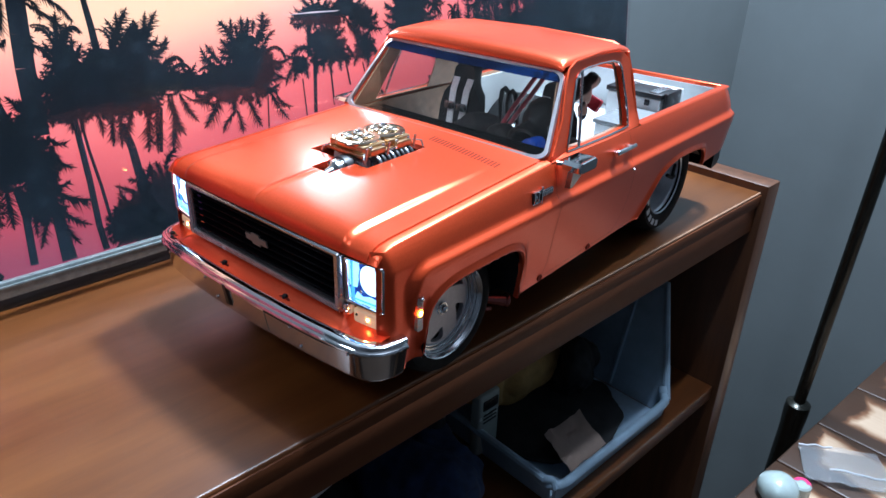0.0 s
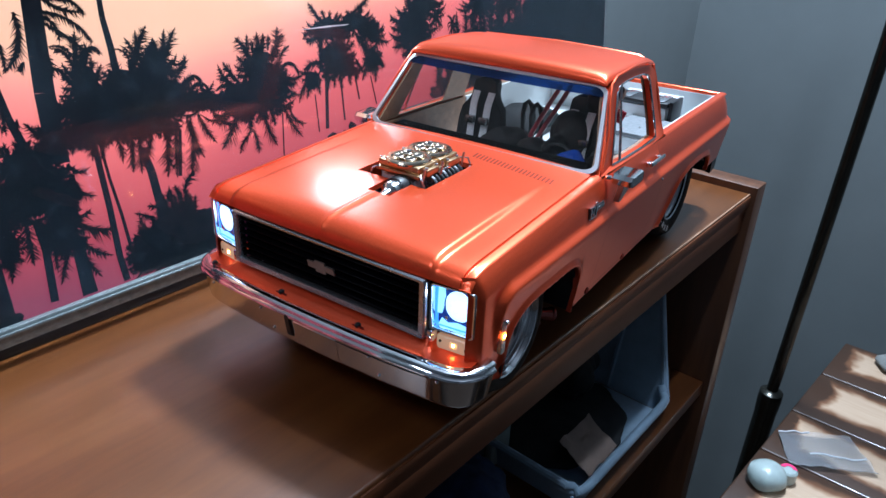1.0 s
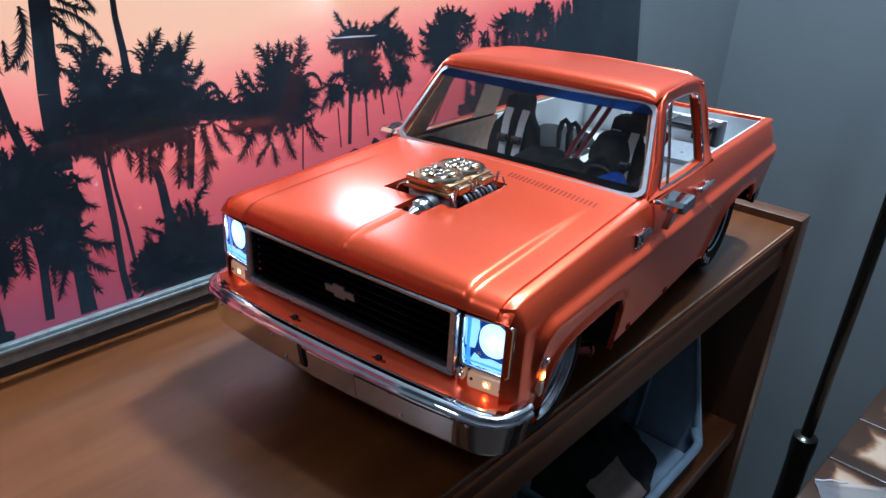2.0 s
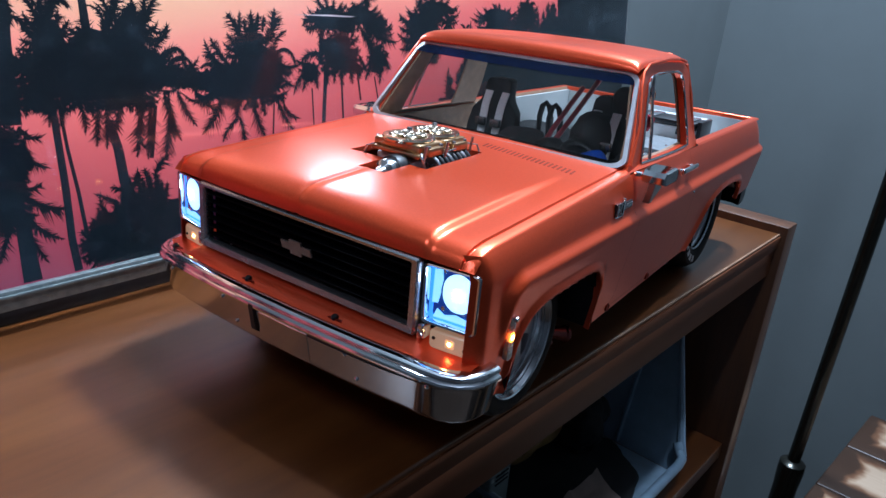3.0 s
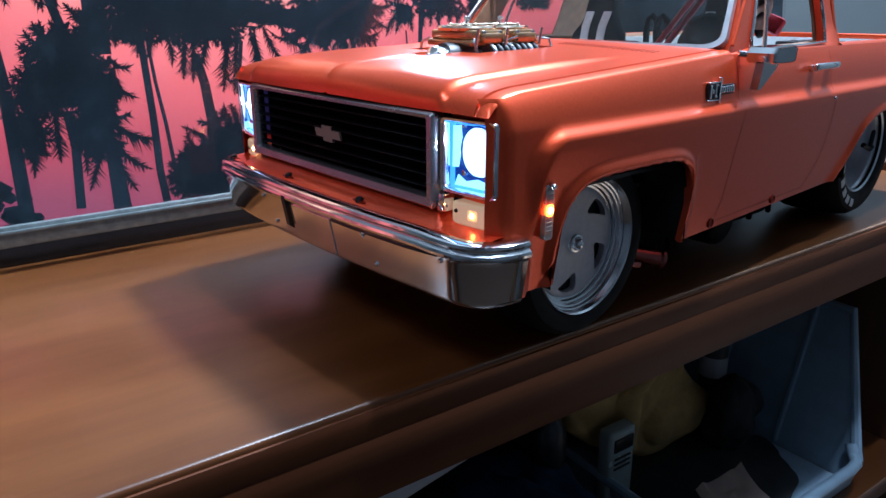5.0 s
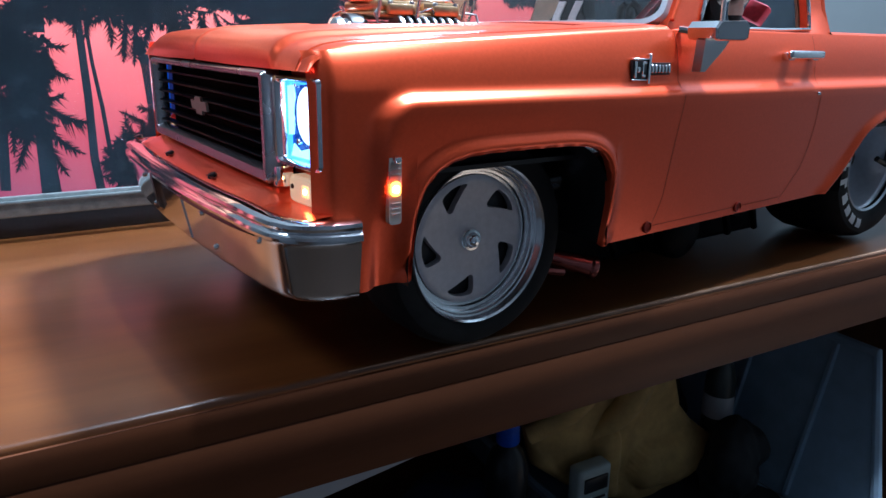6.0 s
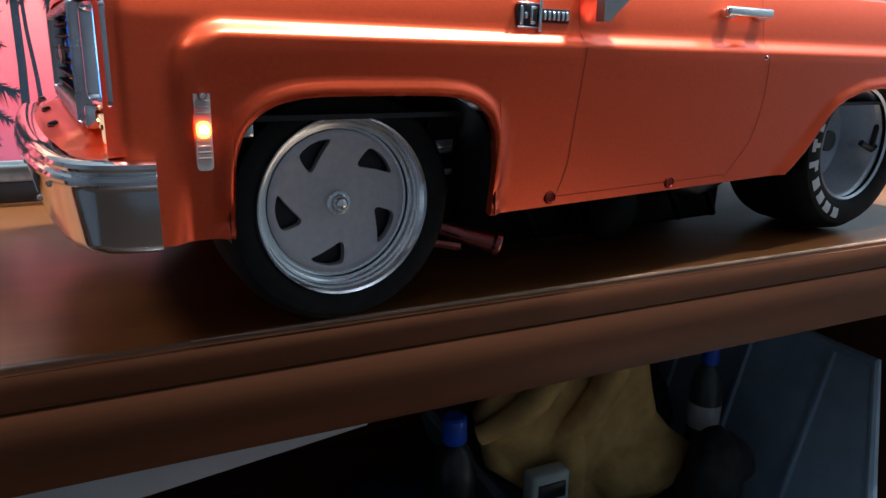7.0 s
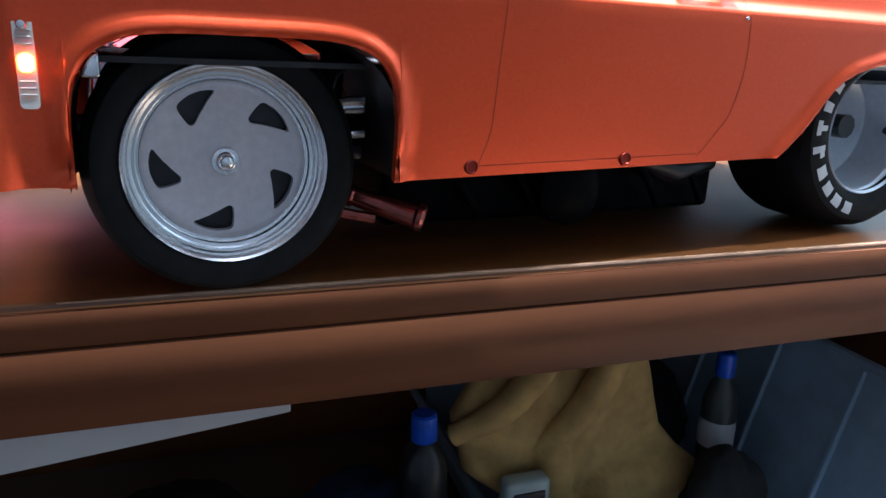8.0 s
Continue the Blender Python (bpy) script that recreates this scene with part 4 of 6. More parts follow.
def seat(y0):
    b = B()
    add_box(b, 0.108, 0.146, (y0 - 20) * S, (y0 + 20) * S, 0.060, 0.074, 0.004, 3)
    cushion = part("seat", b, FABRIC, truck, "black racing seat with silver harness straps")
    b = B()
    rows = []
    for z, hw, dx in ((70, 19, 0), (85, 20, 2), (100, 19.5, 4.5), (109, 17.5, 6.0), (115, 12.0, 7), (119, 10.2, 7.8), (124, 10, 8.8), (127.5, 9.4, 9.4), (129.2, 7.0, 10)):
        rows.append([mm(136 + dx + o, y0 + hw * math.copysign(abs(u) ** 0.8, u), z) for u, o in ((-1, 2.5), (-0.9, -1.5), (-0.5, 0.2), (0, 0.8), (0.5, 0.2), (0.9, -1.5), (1, 2.5), (0.8, 8), (0, 9), (-0.8, 8))])
    vs = add_grid(b, rows, close_v=True)
    b.faces.new(vs[-1])
    part("backrest", b, FABRIC, cushion)
    for o in (-6.5, 4.5):
        b = B()
        pts = [(z, x) for z, x in ((121, 144.5), (118, 143.0), (113, 140.4), (104, 138.6), (94, 136.4), (84, 134.4), (76, 131.5), (74.6, 124))]
        rows = [[mm(x - 2.4, y0 + o + w * (1.0 if z > 90 else 1.15) + (z - 100) * 0.03 * (1 if o > 0 else -1), z) for w in (-2.7, -2.5, 0, 2.5, 2.7)] for z, x in pts]
        add_grid(b, rows)
        thicken(b, 0.0006)
        part("harness_strap", b, STRAP, cushion, "silver harness strap")
        b = B()
        add_box(b, 0.1310, 0.1345, (y0 + o - 3.4) * S, (y0 + o + 3.4) * S, 0.1000, 0.1052, 0.0006)
        part("buckle", b, SILVER, cushion)


def interior():
    for y0 in (-38, 38):
        seat(y0)
    b = B()
    add_box(b, 0.0775, 0.0960, -0.0745, 0.0745, 0.076, 0.1050, 0.004, 3)
    part("dashboard", b, GRILLE_BLACK, truck)
    b = B()
    add_box(b, 0.0760, 0.150, -0.0755, 0.0755, 0.048, 0.0500)
    part("cab_floor", b, BLACK, truck)
    b = B()
    c, rx = mm(108, -38, 92), radians(-62)
    pts = [c + Vector((0.0135 * math.sin(a) * math.cos(rx) * 0.55, 0.0135 * math.cos(a), 0.0135 * math.sin(a))) for a in (2 * math.pi * k / 24 for k in range(24))]
    add_tube(b, pts, 0.0011, 6, closed=True)
    wheel_part = part("steering_wheel", b, BLACK, truck)
    b = B()
    add_tube(b, [c, mm(92, -38, 90)], 0.0012, 6)
    for k in range(3):
        add_tube(b, [c, pts[k * 8]], 0.0008, 6)
    part("steering_column", b, SATIN_BLACK, wheel_part)
    # cage bars and lumps of wiring between the seats
    b = B()
    add_box(b, -0.0030, 0.0030, -0.0048, 0.0048, -0.0042, 0.0042, 0.0009, 2, Matrix.Translation(mm(172, -51, 115)) @ pose(0, 0, 0, 24, 18, 12))
    lumps(b, 0.0012, 260.0, 6.0)
    part("red_pouch", b, RED_CLOTH, truck, "small red pouch behind the seat")
    b = B()
    add_box(b, 0.1045, 0.1745, -0.0640, 0.0640, 0.1486, 0.1508, 0.0008)
    part("headliner", b, FABRIC, truck, "black headliner")
    for pts in ([(166, -22, 139), (150, -18.5, 122), (135, -14.5, 106), (122, -11, 92)], [(162, -12, 130), (150, -10, 119), (136, -7.5, 105), (124, -6, 92)]):
        b = B()
        add_tube(b, [mm(*p) for p in pts], 1.6 * S, 8)
        part("cage_brace", b, RED_TUBE, truck, "dark red brace tube")
    for y, x in ((4.2, 150), (-4.0, 147)):
        b = B()
        add_tube(b, [mm(x, y + 4, 84), mm(x - 2, y + 4, 110), mm(x - 3, y + 2.4, 117), mm(x - 3, y, 119), mm(x - 3, y - 2.4, 117), mm(x - 2, y - 4, 110), mm(x, y - 4, 84)], 1.8 * S, 8)
        part("headrest_hoop", b, FABRIC, truck)
    b = B()
    bmesh.ops.create_icosphere(b, subdivisions=3, radius=1.0)
    bmesh.ops.scale(b, vec=(0.013, 0.018, 0.013), verts=b.verts)
    lumps(b, 0.006, 90.0, 2.0)
    bmesh.ops.translate(b, vec=mm(120, 3, 95), verts=b.verts)
    part("wiring_bundle", b, FABRIC, truck)
    b = B()
    bmesh.ops.create_icosphere(b, subdivisions=3, radius=1.0)
    bmesh.ops.scale(b, vec=(0.006, 0.0095, 0.0065), verts=b.verts)
    lumps(b, 0.004, 130.0, 5.0)
    bmesh.ops.translate(b, vec=mm(107, -48, 98), verts=b.verts)
    part("servo_box", b, BLUE, truck, "blue plastic servo housing")
    b = B()
    add_box(b, 0.149, 0.1500, -0.0745, 0.0745, 0.050, 0.0702)
    part("cab_bulkhead", b, LINER, truck)


interior()


def doll():
    """A plain seated doll behind the wheel."""
    b = B()
    for c, r, k in (((150, -45, 127), (8.5, 8.0, 10.0), 1.6), ((163, -52, 132), (7.0, 5.0, 4.5), 2.4), ((157, -53, 124), (4.0, 3.6, 7.5), 1.2), ((149, -56, 115), (3.6, 3.2, 6.5), 0.8), ((141, -33, 103), (13, 15, 18), 1.6), ((128, -58, 97), (14, 4.5, 5), 1.2), ((124, -30, 100), (18, 6, 6.5), 1.4), ((116, -18, 98), (9, 11, 7), 1.6)):
        t = bmesh.new()
        bmesh.ops.create_icosphere(t, subdivisions=3, radius=1.0)
        bmesh.ops.scale(t, vec=mm(*r), verts=t.verts)
        lumps(t, k * S, 160.0, c[2])
        bmesh.ops.translate(t, vec=mm(*c), verts=t.verts)
        tmp = bpy.data.meshes.new("tmp")
        t.to_mesh(tmp)
        t.free()
        b.from_mesh(tmp)
        bpy.data.meshes.remove(tmp)
    m = material("doll_plastic", (0.05, 0.04, 0.045), 0.6)
    z = node(m, "ShaderNodeTexCoord")
    across = node(m, "ShaderNodeVectorMath")
    across.operation = "DOT_PRODUCT"
    across.inputs[1].default_value = (0.684, 0.0, -0.737)
    link(m, z.outputs["Object"], across.inputs[0])
    off = node(m, "ShaderNodeMath")
    off.operation = "ADD"
    off.inputs[1].default_value = 0.737 * 0.124 - 0.684 * 0.158
    link(m, across.outputs["Value"], off.inputs[0])
    gap = node(m, "ShaderNodeMath")
    gap.operation = "ABSOLUTE"
    link(m, off.outputs[0], gap.inputs[0])
    rg = node(m, "ShaderNodeMapRange")
    rg.inputs["From Min"].default_value, rg.inputs["From Max"].default_value = 0.0030, 0.0045
    link(m, gap.outputs[0], rg.inputs["Value"])
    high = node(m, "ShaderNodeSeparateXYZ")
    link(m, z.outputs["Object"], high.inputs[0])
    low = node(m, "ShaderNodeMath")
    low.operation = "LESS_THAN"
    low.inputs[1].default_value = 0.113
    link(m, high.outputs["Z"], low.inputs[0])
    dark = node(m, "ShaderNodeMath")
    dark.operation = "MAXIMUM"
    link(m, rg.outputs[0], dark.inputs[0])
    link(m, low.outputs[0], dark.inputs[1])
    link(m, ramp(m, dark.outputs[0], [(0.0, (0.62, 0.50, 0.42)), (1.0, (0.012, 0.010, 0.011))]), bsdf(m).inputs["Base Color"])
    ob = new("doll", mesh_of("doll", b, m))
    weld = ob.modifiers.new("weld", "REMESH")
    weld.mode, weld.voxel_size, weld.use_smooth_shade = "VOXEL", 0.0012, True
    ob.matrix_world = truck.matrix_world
    tagged(ob, "plain dark doll with a pale lock in the driver seat", "doll")


doll()


def engine():
    b = B()
    add_box(b, -0.006, 0.039, -0.0185, 0.0265, 0.084, 0.0845)
    part("engine_bay", b, BLACK, truck)
    b = B()
    add_box(b, -0.001, 0.033, -0.010, 0.016, 0.084, 0.1068, 0.003, 3)
    blower = part("blower_case", b, ALLOY, truck, "cast alloy blower case")
    for k in range(7):
        b = B()
        x = 2 + k * 4.2
        add_box(b, x * S, (x + 1.6) * S, -0.0112, 0.0172, 0.092, 0.1060, 0.0005)
        part("cooling_rib", b, ALLOY, blower)
    # belt drive on the near side
    for k in range(8):
        b = B()
        x = 4 + k * 3.6
        add_lathe(b, [(0.0, 0.0), (0.0062, 0.0), (0.0066, 0.0005), (0.0066, 0.0017), (0.0062, 0.0022), (0.0, 0.0022)], 20, Matrix.Translation(mm(x, -12.5, 102.6)) @ pose(0, 0, 0, 0, 90, 0))
        part("drive_rib", b, BLACK if k % 3 else SILVER, blower)
    b = B()
    add_lathe(b, [(0.0, 0.020), (0.0012, 0.020), (0.0035, 0.013), (0.0058, 0.0115), (0.0062, 0.009), (0.0046, 0.0075), (0.0062, 0.006), (0.0064, 0.001), (0.0, 0.0)], 20, Matrix.Translation(mm(-4.5, -2.5, 102.0)) @ pose(0, 0, 0, 0, -90, 0))
    part("nose_pulley", b, POLISHED, blower, "polished nose pulley")
    b = B()
    add_lathe(b, [(0.0, 0.0), (0.0072, 0.0), (0.0074, 0.001), (0.0074, 0.005), (0.0072, 0.006), (0.0, 0.006)], 20, Matrix.Translation(mm(-5, -2.5, 102.0)) @ pose(0, 0, 0, 0, -90, 0))
    part("pulley_drum", b, BLACK, blower)
    # twin carburettors, gold
    b = B()
    add_box(b, -0.004, 0.036, -0.0125, 0.0165, 0.1078, 0.1112, 0.001)
    add_box(b, -0.0025, 0.0155, -0.0115, 0.0155, 0.1112, 0.1165, 0.0012)
    add_box(b, 0.0175, 0.0350, -0.0115, 0.0155, 0.1112, 0.1165, 0.0012)
    carb = part("carburettor", b, GOLD, blower, "gold plated twin carburettors")
    for cx in (6.5, 26.2):
        b = B()
        add_lathe(b, [(0.0125, -0.001), (0.0128, 0.0005), (0.0122, 0.0016), (0.0098, 0.0018), (0.0090, 0.0005), (0.0, 0.0002)], 28, Matrix.Translation(mm(cx, 2.0, 117.0)))
        part("air_ring", b, NICKEL, carb)
        for ox, oy in ((-3.6, -3.8), (3.6, -3.8), (-3.6, 3.8), (3.6, 3.8)):
            b = B()
            add_lathe(b, [(0.0034, 0.0), (0.0034, 0.0022), (0.0029, 0.0026), (0.0024, 0.0020), (0.0, 0.0006)], 14, Matrix.Translation(mm(cx + ox, 2 + oy, 117.2)))
            part("throttle_bore", b, NICKEL, carb)
            b = B()
            add_lathe(b, [(0.0, 0.0), (0.0024, 0.0), (0.0026, -0.0004)], 12, Matrix.Translation(mm(cx + ox, 2 + oy, 119.3)))
            part("throttle_plate", b, SATIN_BLACK, carb)
        b = B()
        add_tube(b, [mm(cx, 2, 116), mm(cx, 2, 122.5)], 0.0006, 6)
        add_lathe(b, [(0.0, 0.0022), (0.0012, 0.0018), (0.0015, 0.0006), (0.0009, 0.0)], 8, Matrix.Translation(mm(cx, 2, 121.8)))
        part("stud", b, SILVER, carb)
        for oy in (-13.5, 17.0):
            b = B()
            add_box(b, (cx - 6) * S, (cx + 6) * S, (oy - 1.6) * S, (oy + 1.6) * S, 0.1092, 0.1150, 0.0012)
            part("float_bowl", b, GOLD, carb)
            for ox in (-4.6, 4.6):
                b = B()
                add_lathe(b, [(0.0, 0.0012), (0.0009, 0.0009), (0.0011, -0.001)], 8, Matrix.Translation(mm(cx + ox, oy, 115.2)))
                part("bowl_screw", b, SILVER, carb)
    for pts in ([(-3, -13, 112), (-6, -16, 110), (-5, -18, 104), (0, -17, 100)], [(36, -12, 112), (40, -15, 111), (40, -17, 106), (34, -17, 102)], [(-4, 14, 112), (-6, 17, 110), (-5, 20, 104)], [(14, -15, 111), (17, -18, 113), (20, -15, 111)]):
        b = B()
        add_tube(b, [mm(*p) for p in pts], 0.0006, 6)
        part("fuel_line", b, SILVER, carb)
    for x in (-4.5, 12, 33):
        b = B()
        add_tube(b, [mm(x, -15.5, 108), mm(x + 1, -16, 117.5)], 0.0007, 6)
        part("linkage", b, SILVER, carb)
    # squat castings: everything above the base plate is low
    for ob in (carb, *carb.children):
        for v in ob.data.vertices:
            if v.co.z > 0.1075:
                v.co.z = 0.1075 + 0.74 * (v.co.z - 0.1075)


engine()


SLOT_LOW = [(12.6, 12), (13.0, 8), (13.6, 4), (15.0, -4), (17.0, -12), (18.6, -17.5), (19.2, -18), (19.5, -15), (19.8, -8)]
SLOT_HIGH = [(12.6, 14), (13.0, 17), (13.6, 18), (15.0, 17.5), (17.0, 16.5), (18.6, 15), (19.2, 13), (19.5, 10), (19.8, 2)]


def front_wheel(s):
    m = Matrix.Translation(mm(1.0, s * 72.6, 36.6)) @ pose(0, 0, 0, 90 if s < 0 else -90, 0, 0)
    n = 64
    b = B()
    add_lathe(b, [(0.0262, 0.0014), (0.0268, 0.0020), (0.0273, 0.0012), (0.0268, 0.0002), (0.0260, -0.0012), (0.0254, -0.0014), (0.0250, -0.0022), (0.0244, -0.0024), (0.0241, -0.0038), (0.0232, -0.0040), (0.0229, -0.0052), (0.0219, -0.0054), (0.0217, -0.008), (0.0217, -0.020), (0.026, -0.021)], n, m)
    rim = part("wheel", b, POLISHED, truck, "polished alloy front wheel with five slots", sharp=32)
    # slotted face: a radial fan with five slanted slots left open
    b = B()
    radii = [3.0, 7.0, 10.5, 12.6, 13.0, 13.6, 14.2, 15.0, 16.0, 17.0, 17.9, 18.6, 19.0, 19.2, 19.5, 19.8, 20.6, 21.6, 22.0]
    rows, marks = [], []
    for r in radii:
        row, marks = [], []
        low, high = interp(r, SLOT_LOW), interp(r, SLOT_HIGH)
        for k in range(5):
            for j in range(6):
                row.append(43 + 72 * k + lerp(low, high, j / 6))
                marks.append(True)
            for j in range(14):
                row.append(43 + 72 * k + lerp(high, 72 + low, j / 14))
                marks.append(False)
        rows.append([m @ mm(r * math.cos(radians(a)), r * math.sin(radians(a)), -4.4 - 0.9 * smooth(24, 10, r) - 0.5 * smooth(20.9, 22.0, r)) for a in row])
    n_row = len(marks)
    vs = [[b.verts.new(p) for p in row] for row in rows]
    for i in range(len(radii) - 1):
        for j in range(n_row):
            if marks[j] and 12.6 <= radii[i] < 19.8:
                continue
            b.faces.new((vs[i][j], vs[i + 1][j], vs[i + 1][(j + 1) % n_row], vs[i][(j + 1) % n_row]))
    inv = m.inverted()
    rim_edges = [e for e in b.edges if e.is_boundary and 7 < ((inv @ e.verts[0].co) / S).xy.length < 20.4]
    out = bmesh.ops.extrude_edge_only(b, edges=rim_edges)
    bmesh.ops.translate(b, vec=(m.to_3x3() @ Vector((0, 0, -0.0028))), verts=[g for g in out["geom"] if isinstance(g, bmesh.types.BMVert)])
    part("wheel_face", b, ALLOY, rim, "brushed slotted wheel face", sharp=40)
    b = B()
    add_lathe(b, [(0.0, -0.0016), (0.0012, -0.0017), (0.0020, -0.0022), (0.0024, -0.0032), (0.0027, -0.0040), (0.0036, -0.0041), (0.0040, -0.0046), (0.0042, -0.0058)], 24, m)
    part("hub_cap", b, POLISHED, rim)
    b = B()
    add_lathe(b, [(0.0, -0.0085), (0.0235, -0.0085)], 32, m)
    part("brake_disc", b, SATIN_BLACK, rim)
    b = B()
    add_lathe(b, [(0.0264, -0.0010), (0.0274, 0.0012), (0.0306, 0.0022), (0.0336, 0.0016), (0.0356, -0.0010), (0.0364, -0.0045), (0.0365, -0.012), (0.0364, -0.020), (0.0354, -0.0238), (0.033, -0.026), (0.0264, -0.0248)], n, m)
    part("tyre", b, RUBBER, rim, "smooth black front tyre")


def rear_wheel(s):
    m = Matrix.Translation(mm(252.0, s * 77.5, 44.8)) @ pose(0, 0, 0, 90 if s < 0 else -90, 0, 0)
    n = 64
    b = B()
    add_lathe(b, [(0.0248, 0.0006), (0.0258, 0.0014), (0.0264, 0.0006), (0.0256, -0.0014), (0.0244, -0.0022), (0.0238, -0.0035), (0.0226, -0.016), (0.0222, -0.020), (0.018, -0.0225), (0.008, -0.0232), (0.0, -0.0225)], n, m)
    rim = part("wheel", b, DISH, truck, "deep dish polished rear wheel", sharp=32)
    for k in range(5):
        a = 2 * math.pi * k / 5 + 0.5
        b = B()
        add_lathe(b, [(0.0, 0.0022), (0.001, 0.0018), (0.0013, 0.0)], 6, m @ Matrix.Translation((0.0062 * math.cos(a), 0.0062 * math.sin(a), -0.0232)))
        part("wheel_nut", b, CHROME, rim)
    b = B()
    add_lathe(b, [(0.0250, -0.0012), (0.0262, 0.0010), (0.0290, 0.0024), (0.0330, 0.0030), (0.0370, 0.0022), (0.0398, -0.0012), (0.0410, -0.0060), (0.0414, -0.014), (0.0415, -0.024), (0.0412, -0.034), (0.0396, -0.0385), (0.0355, -0.041), (0.0250, -0.040)], n, m)
    tyre = part("tyre", b, RUBBER, rim, "wide black rear tyre with raised white blocks")
    # plain white blocks round the sidewall
    kinds = [[(0, 0, 5.0, 4.6)], [(0, 0, 5.4, 4.6)], [(0, 0, 5.4, 4.6)], [(0, 0, 5.2, 4.8)], [(-1.0, 0.4, 2.6, 6.4), (1.4, -0.9, 2.6, 2.8)], [(0, -1.0, 2.2, 3.6), (0, 1.8, 5.4, 2.0)], [(0, 0, 3.8, 4.8)], [(0, 0, 4.6, 4.8)], [(0, 0, 4.4, 4.8)]]
    for kind, turn in zip(kinds, (252, 238, 224, 209.5, 194, 178, 164, 149, 134)):
        a0 = radians(turn)
        b = B()
        for ox, oy, w, h in kind:
            rows = []
            for j in range(4):
                r = 32.6 + oy + h * (j / 3 - 0.5)
                row = []
                for i in range(5):
                    a = a0 + (ox + w * (i / 4 - 0.5)) / 33.0
                    zz = interp(r, [(29, 2.4), (33, 3.0), (37, 2.2), (39.8, -1.2)]) + 0.25
                    row.append(m @ mm(r * math.cos(a), r * math.sin(a), zz))
                rows.append(row)
            add_grid(b, rows)
        part("sidewall_block", b, LETTER, tyre)


for s in (-1, 1):
    front_wheel(s)
    rear_wheel(s)


def underside():
    b = B()
    add_box(b, -0.050, 0.340, -0.030, -0.022, 0.028, 0.040, 0.001)
    part("chassis_rail", b, SATIN_BLACK, truck)
    b = B()
    add_box(b, -0.050, 0.340, 0.022, 0.030, 0.028, 0.040, 0.001)
    part("chassis_rail", b, SATIN_BLACK, truck)
    b = B()
    add_box(b, -0.058, 0.345, -0.0780, 0.0780, 0.0625, 0.064)
    part("inner_floor", b, BLACK, truck)
    # near-black slab added to keep light out below the body
    b = B()
    add_box(b, 0.046, 0.186, -0.0800, 0.0800, 0.0395, 0.0480, 0.001)
    part("sill_tray", b, GRILLE_BAR, truck)
    for s in (-1, 1):
        b = B()
        rows = []
        for k in range(25):
            a = math.pi * k / 24
            x, z = 4.2 - 40.5 * math.cos(a), 33 + 40.5 * math.sin(a) ** 0.5
            rows.append([mm(x, s * 88.0, z), mm(x, s * 40, z)])
        add_grid(b, rows)
        part("wheel_liner", b, BLACK, truck)
        b = B()
        rows = []
        for k in range(25):
            a = math.pi * 0.84 * k / 24
            x, z = 246 - 46 * math.cos(a), 36 + 35.4 * math.sin(a) ** 0.5
            rows.append([mm(x, s * 88.0, z), mm(x, s * 30, z)])
        add_grid(b, rows)
        part("wheel_liner", b, BLACK, truck)
        # bent brace behind the rear wheel
        b = B()
        add_tube(b, [mm(291, s * 74, 63), mm(287, s * 74, 47), mm(274, s * 74, 41), mm(268, s * 72, 44)], 0.0016, 8)
        add_tube(b, [mm(274, s * 74, 41.5), mm(277, s * 74, 62)], 0.0013, 8)
        part("rear_brace", b, BLACK, truck)
        # shock absorber and links behind the front wheel
        b = B()
        add_tube(b, [mm(30, s * 62, 30), mm(36, s * 50, 66)], 0.004, 10)
        part("shock_absorber", b, SATIN_BLACK, truck)
        for z, r in ((51.5, 1.5), (49.0, 1.0), (42, 1.2)):
            b = B()
            add_tube(b, [mm(20, s * 62, z - 1.5), mm(36, s * 66, z + 1.4), mm(41, s * 66, z + 1.6)], [0.001 * r, 0.001 * r, 0.0012 * r], 8)
            part("suspension_link", b, POLISHED, truck)
        b = B()
        add_box(b, 0.035, 0.0405, s * 0.062, s * 0.067, 0.0360, 0.0405, 0.001)
        part("link_mount", b, SATIN_BLACK, truck)
        b = B()
        add_tube(b, [mm(22, s * 62, 45), mm(28, s * 68, 47), mm(33, s * 66, 60), mm(36, s * 64, 62)], 0.0005, 6)
        part("brake_line", b, POLISHED, truck)
        # exhaust: a flared open pipe behind the wheel, on its header
        b = B()
        tail, mouth = mm(38.5, s * 58.0, 23.8), mm(59.6, s * 70.0, 17.4)
        mpipe = Matrix.Translation(mouth) @ (mouth - tail).to_track_quat("Z", "Y").to_matrix().to_4x4()
        add_lathe(b, [(0.0, -0.014), (0.0026, -0.0138), (0.0030, -0.006), (0.0034, -0.0006), (0.0040, 0.0003), (0.0046, -0.0004), (0.0046, -0.0018), (0.0039, -0.0028), (0.0036, -0.010), (0.0032, -0.019), (0.0030, -0.0225), (0.0036, -0.0232), (0.0036, -0.0248), (0.0026, -0.0252)], 24, mpipe)
        exhaust = part("exhaust_pipe", b, COPPER, truck, "reddish metal side exhaust pipe", sharp=32)
        b = B()
        add_tube(b, [tail, mm(30, s * 59, 25.5), mm(20, s * 50, 28), mm(0, s * 36, 34)], 0.0027, 10)
        part("exhaust_header", b, COPPER, exhaust)
        b = B()
        add_tube(b, [mm(28, s * 66.5, 21.5), mm(44, s * 68.5, 18.0)], 0.0016, 8)
        part("exhaust_stay", b, COPPER, exhaust)
        # bumper bracket seen through the wheel arch
        b = B()
        add_box(b, -0.0325, -0.0280, s * 0.080, s * 0.0835, 0.0590, 0.0650, 0.0008)
        part("bumper_bracket", b, CHROME, truck)
    b = B()
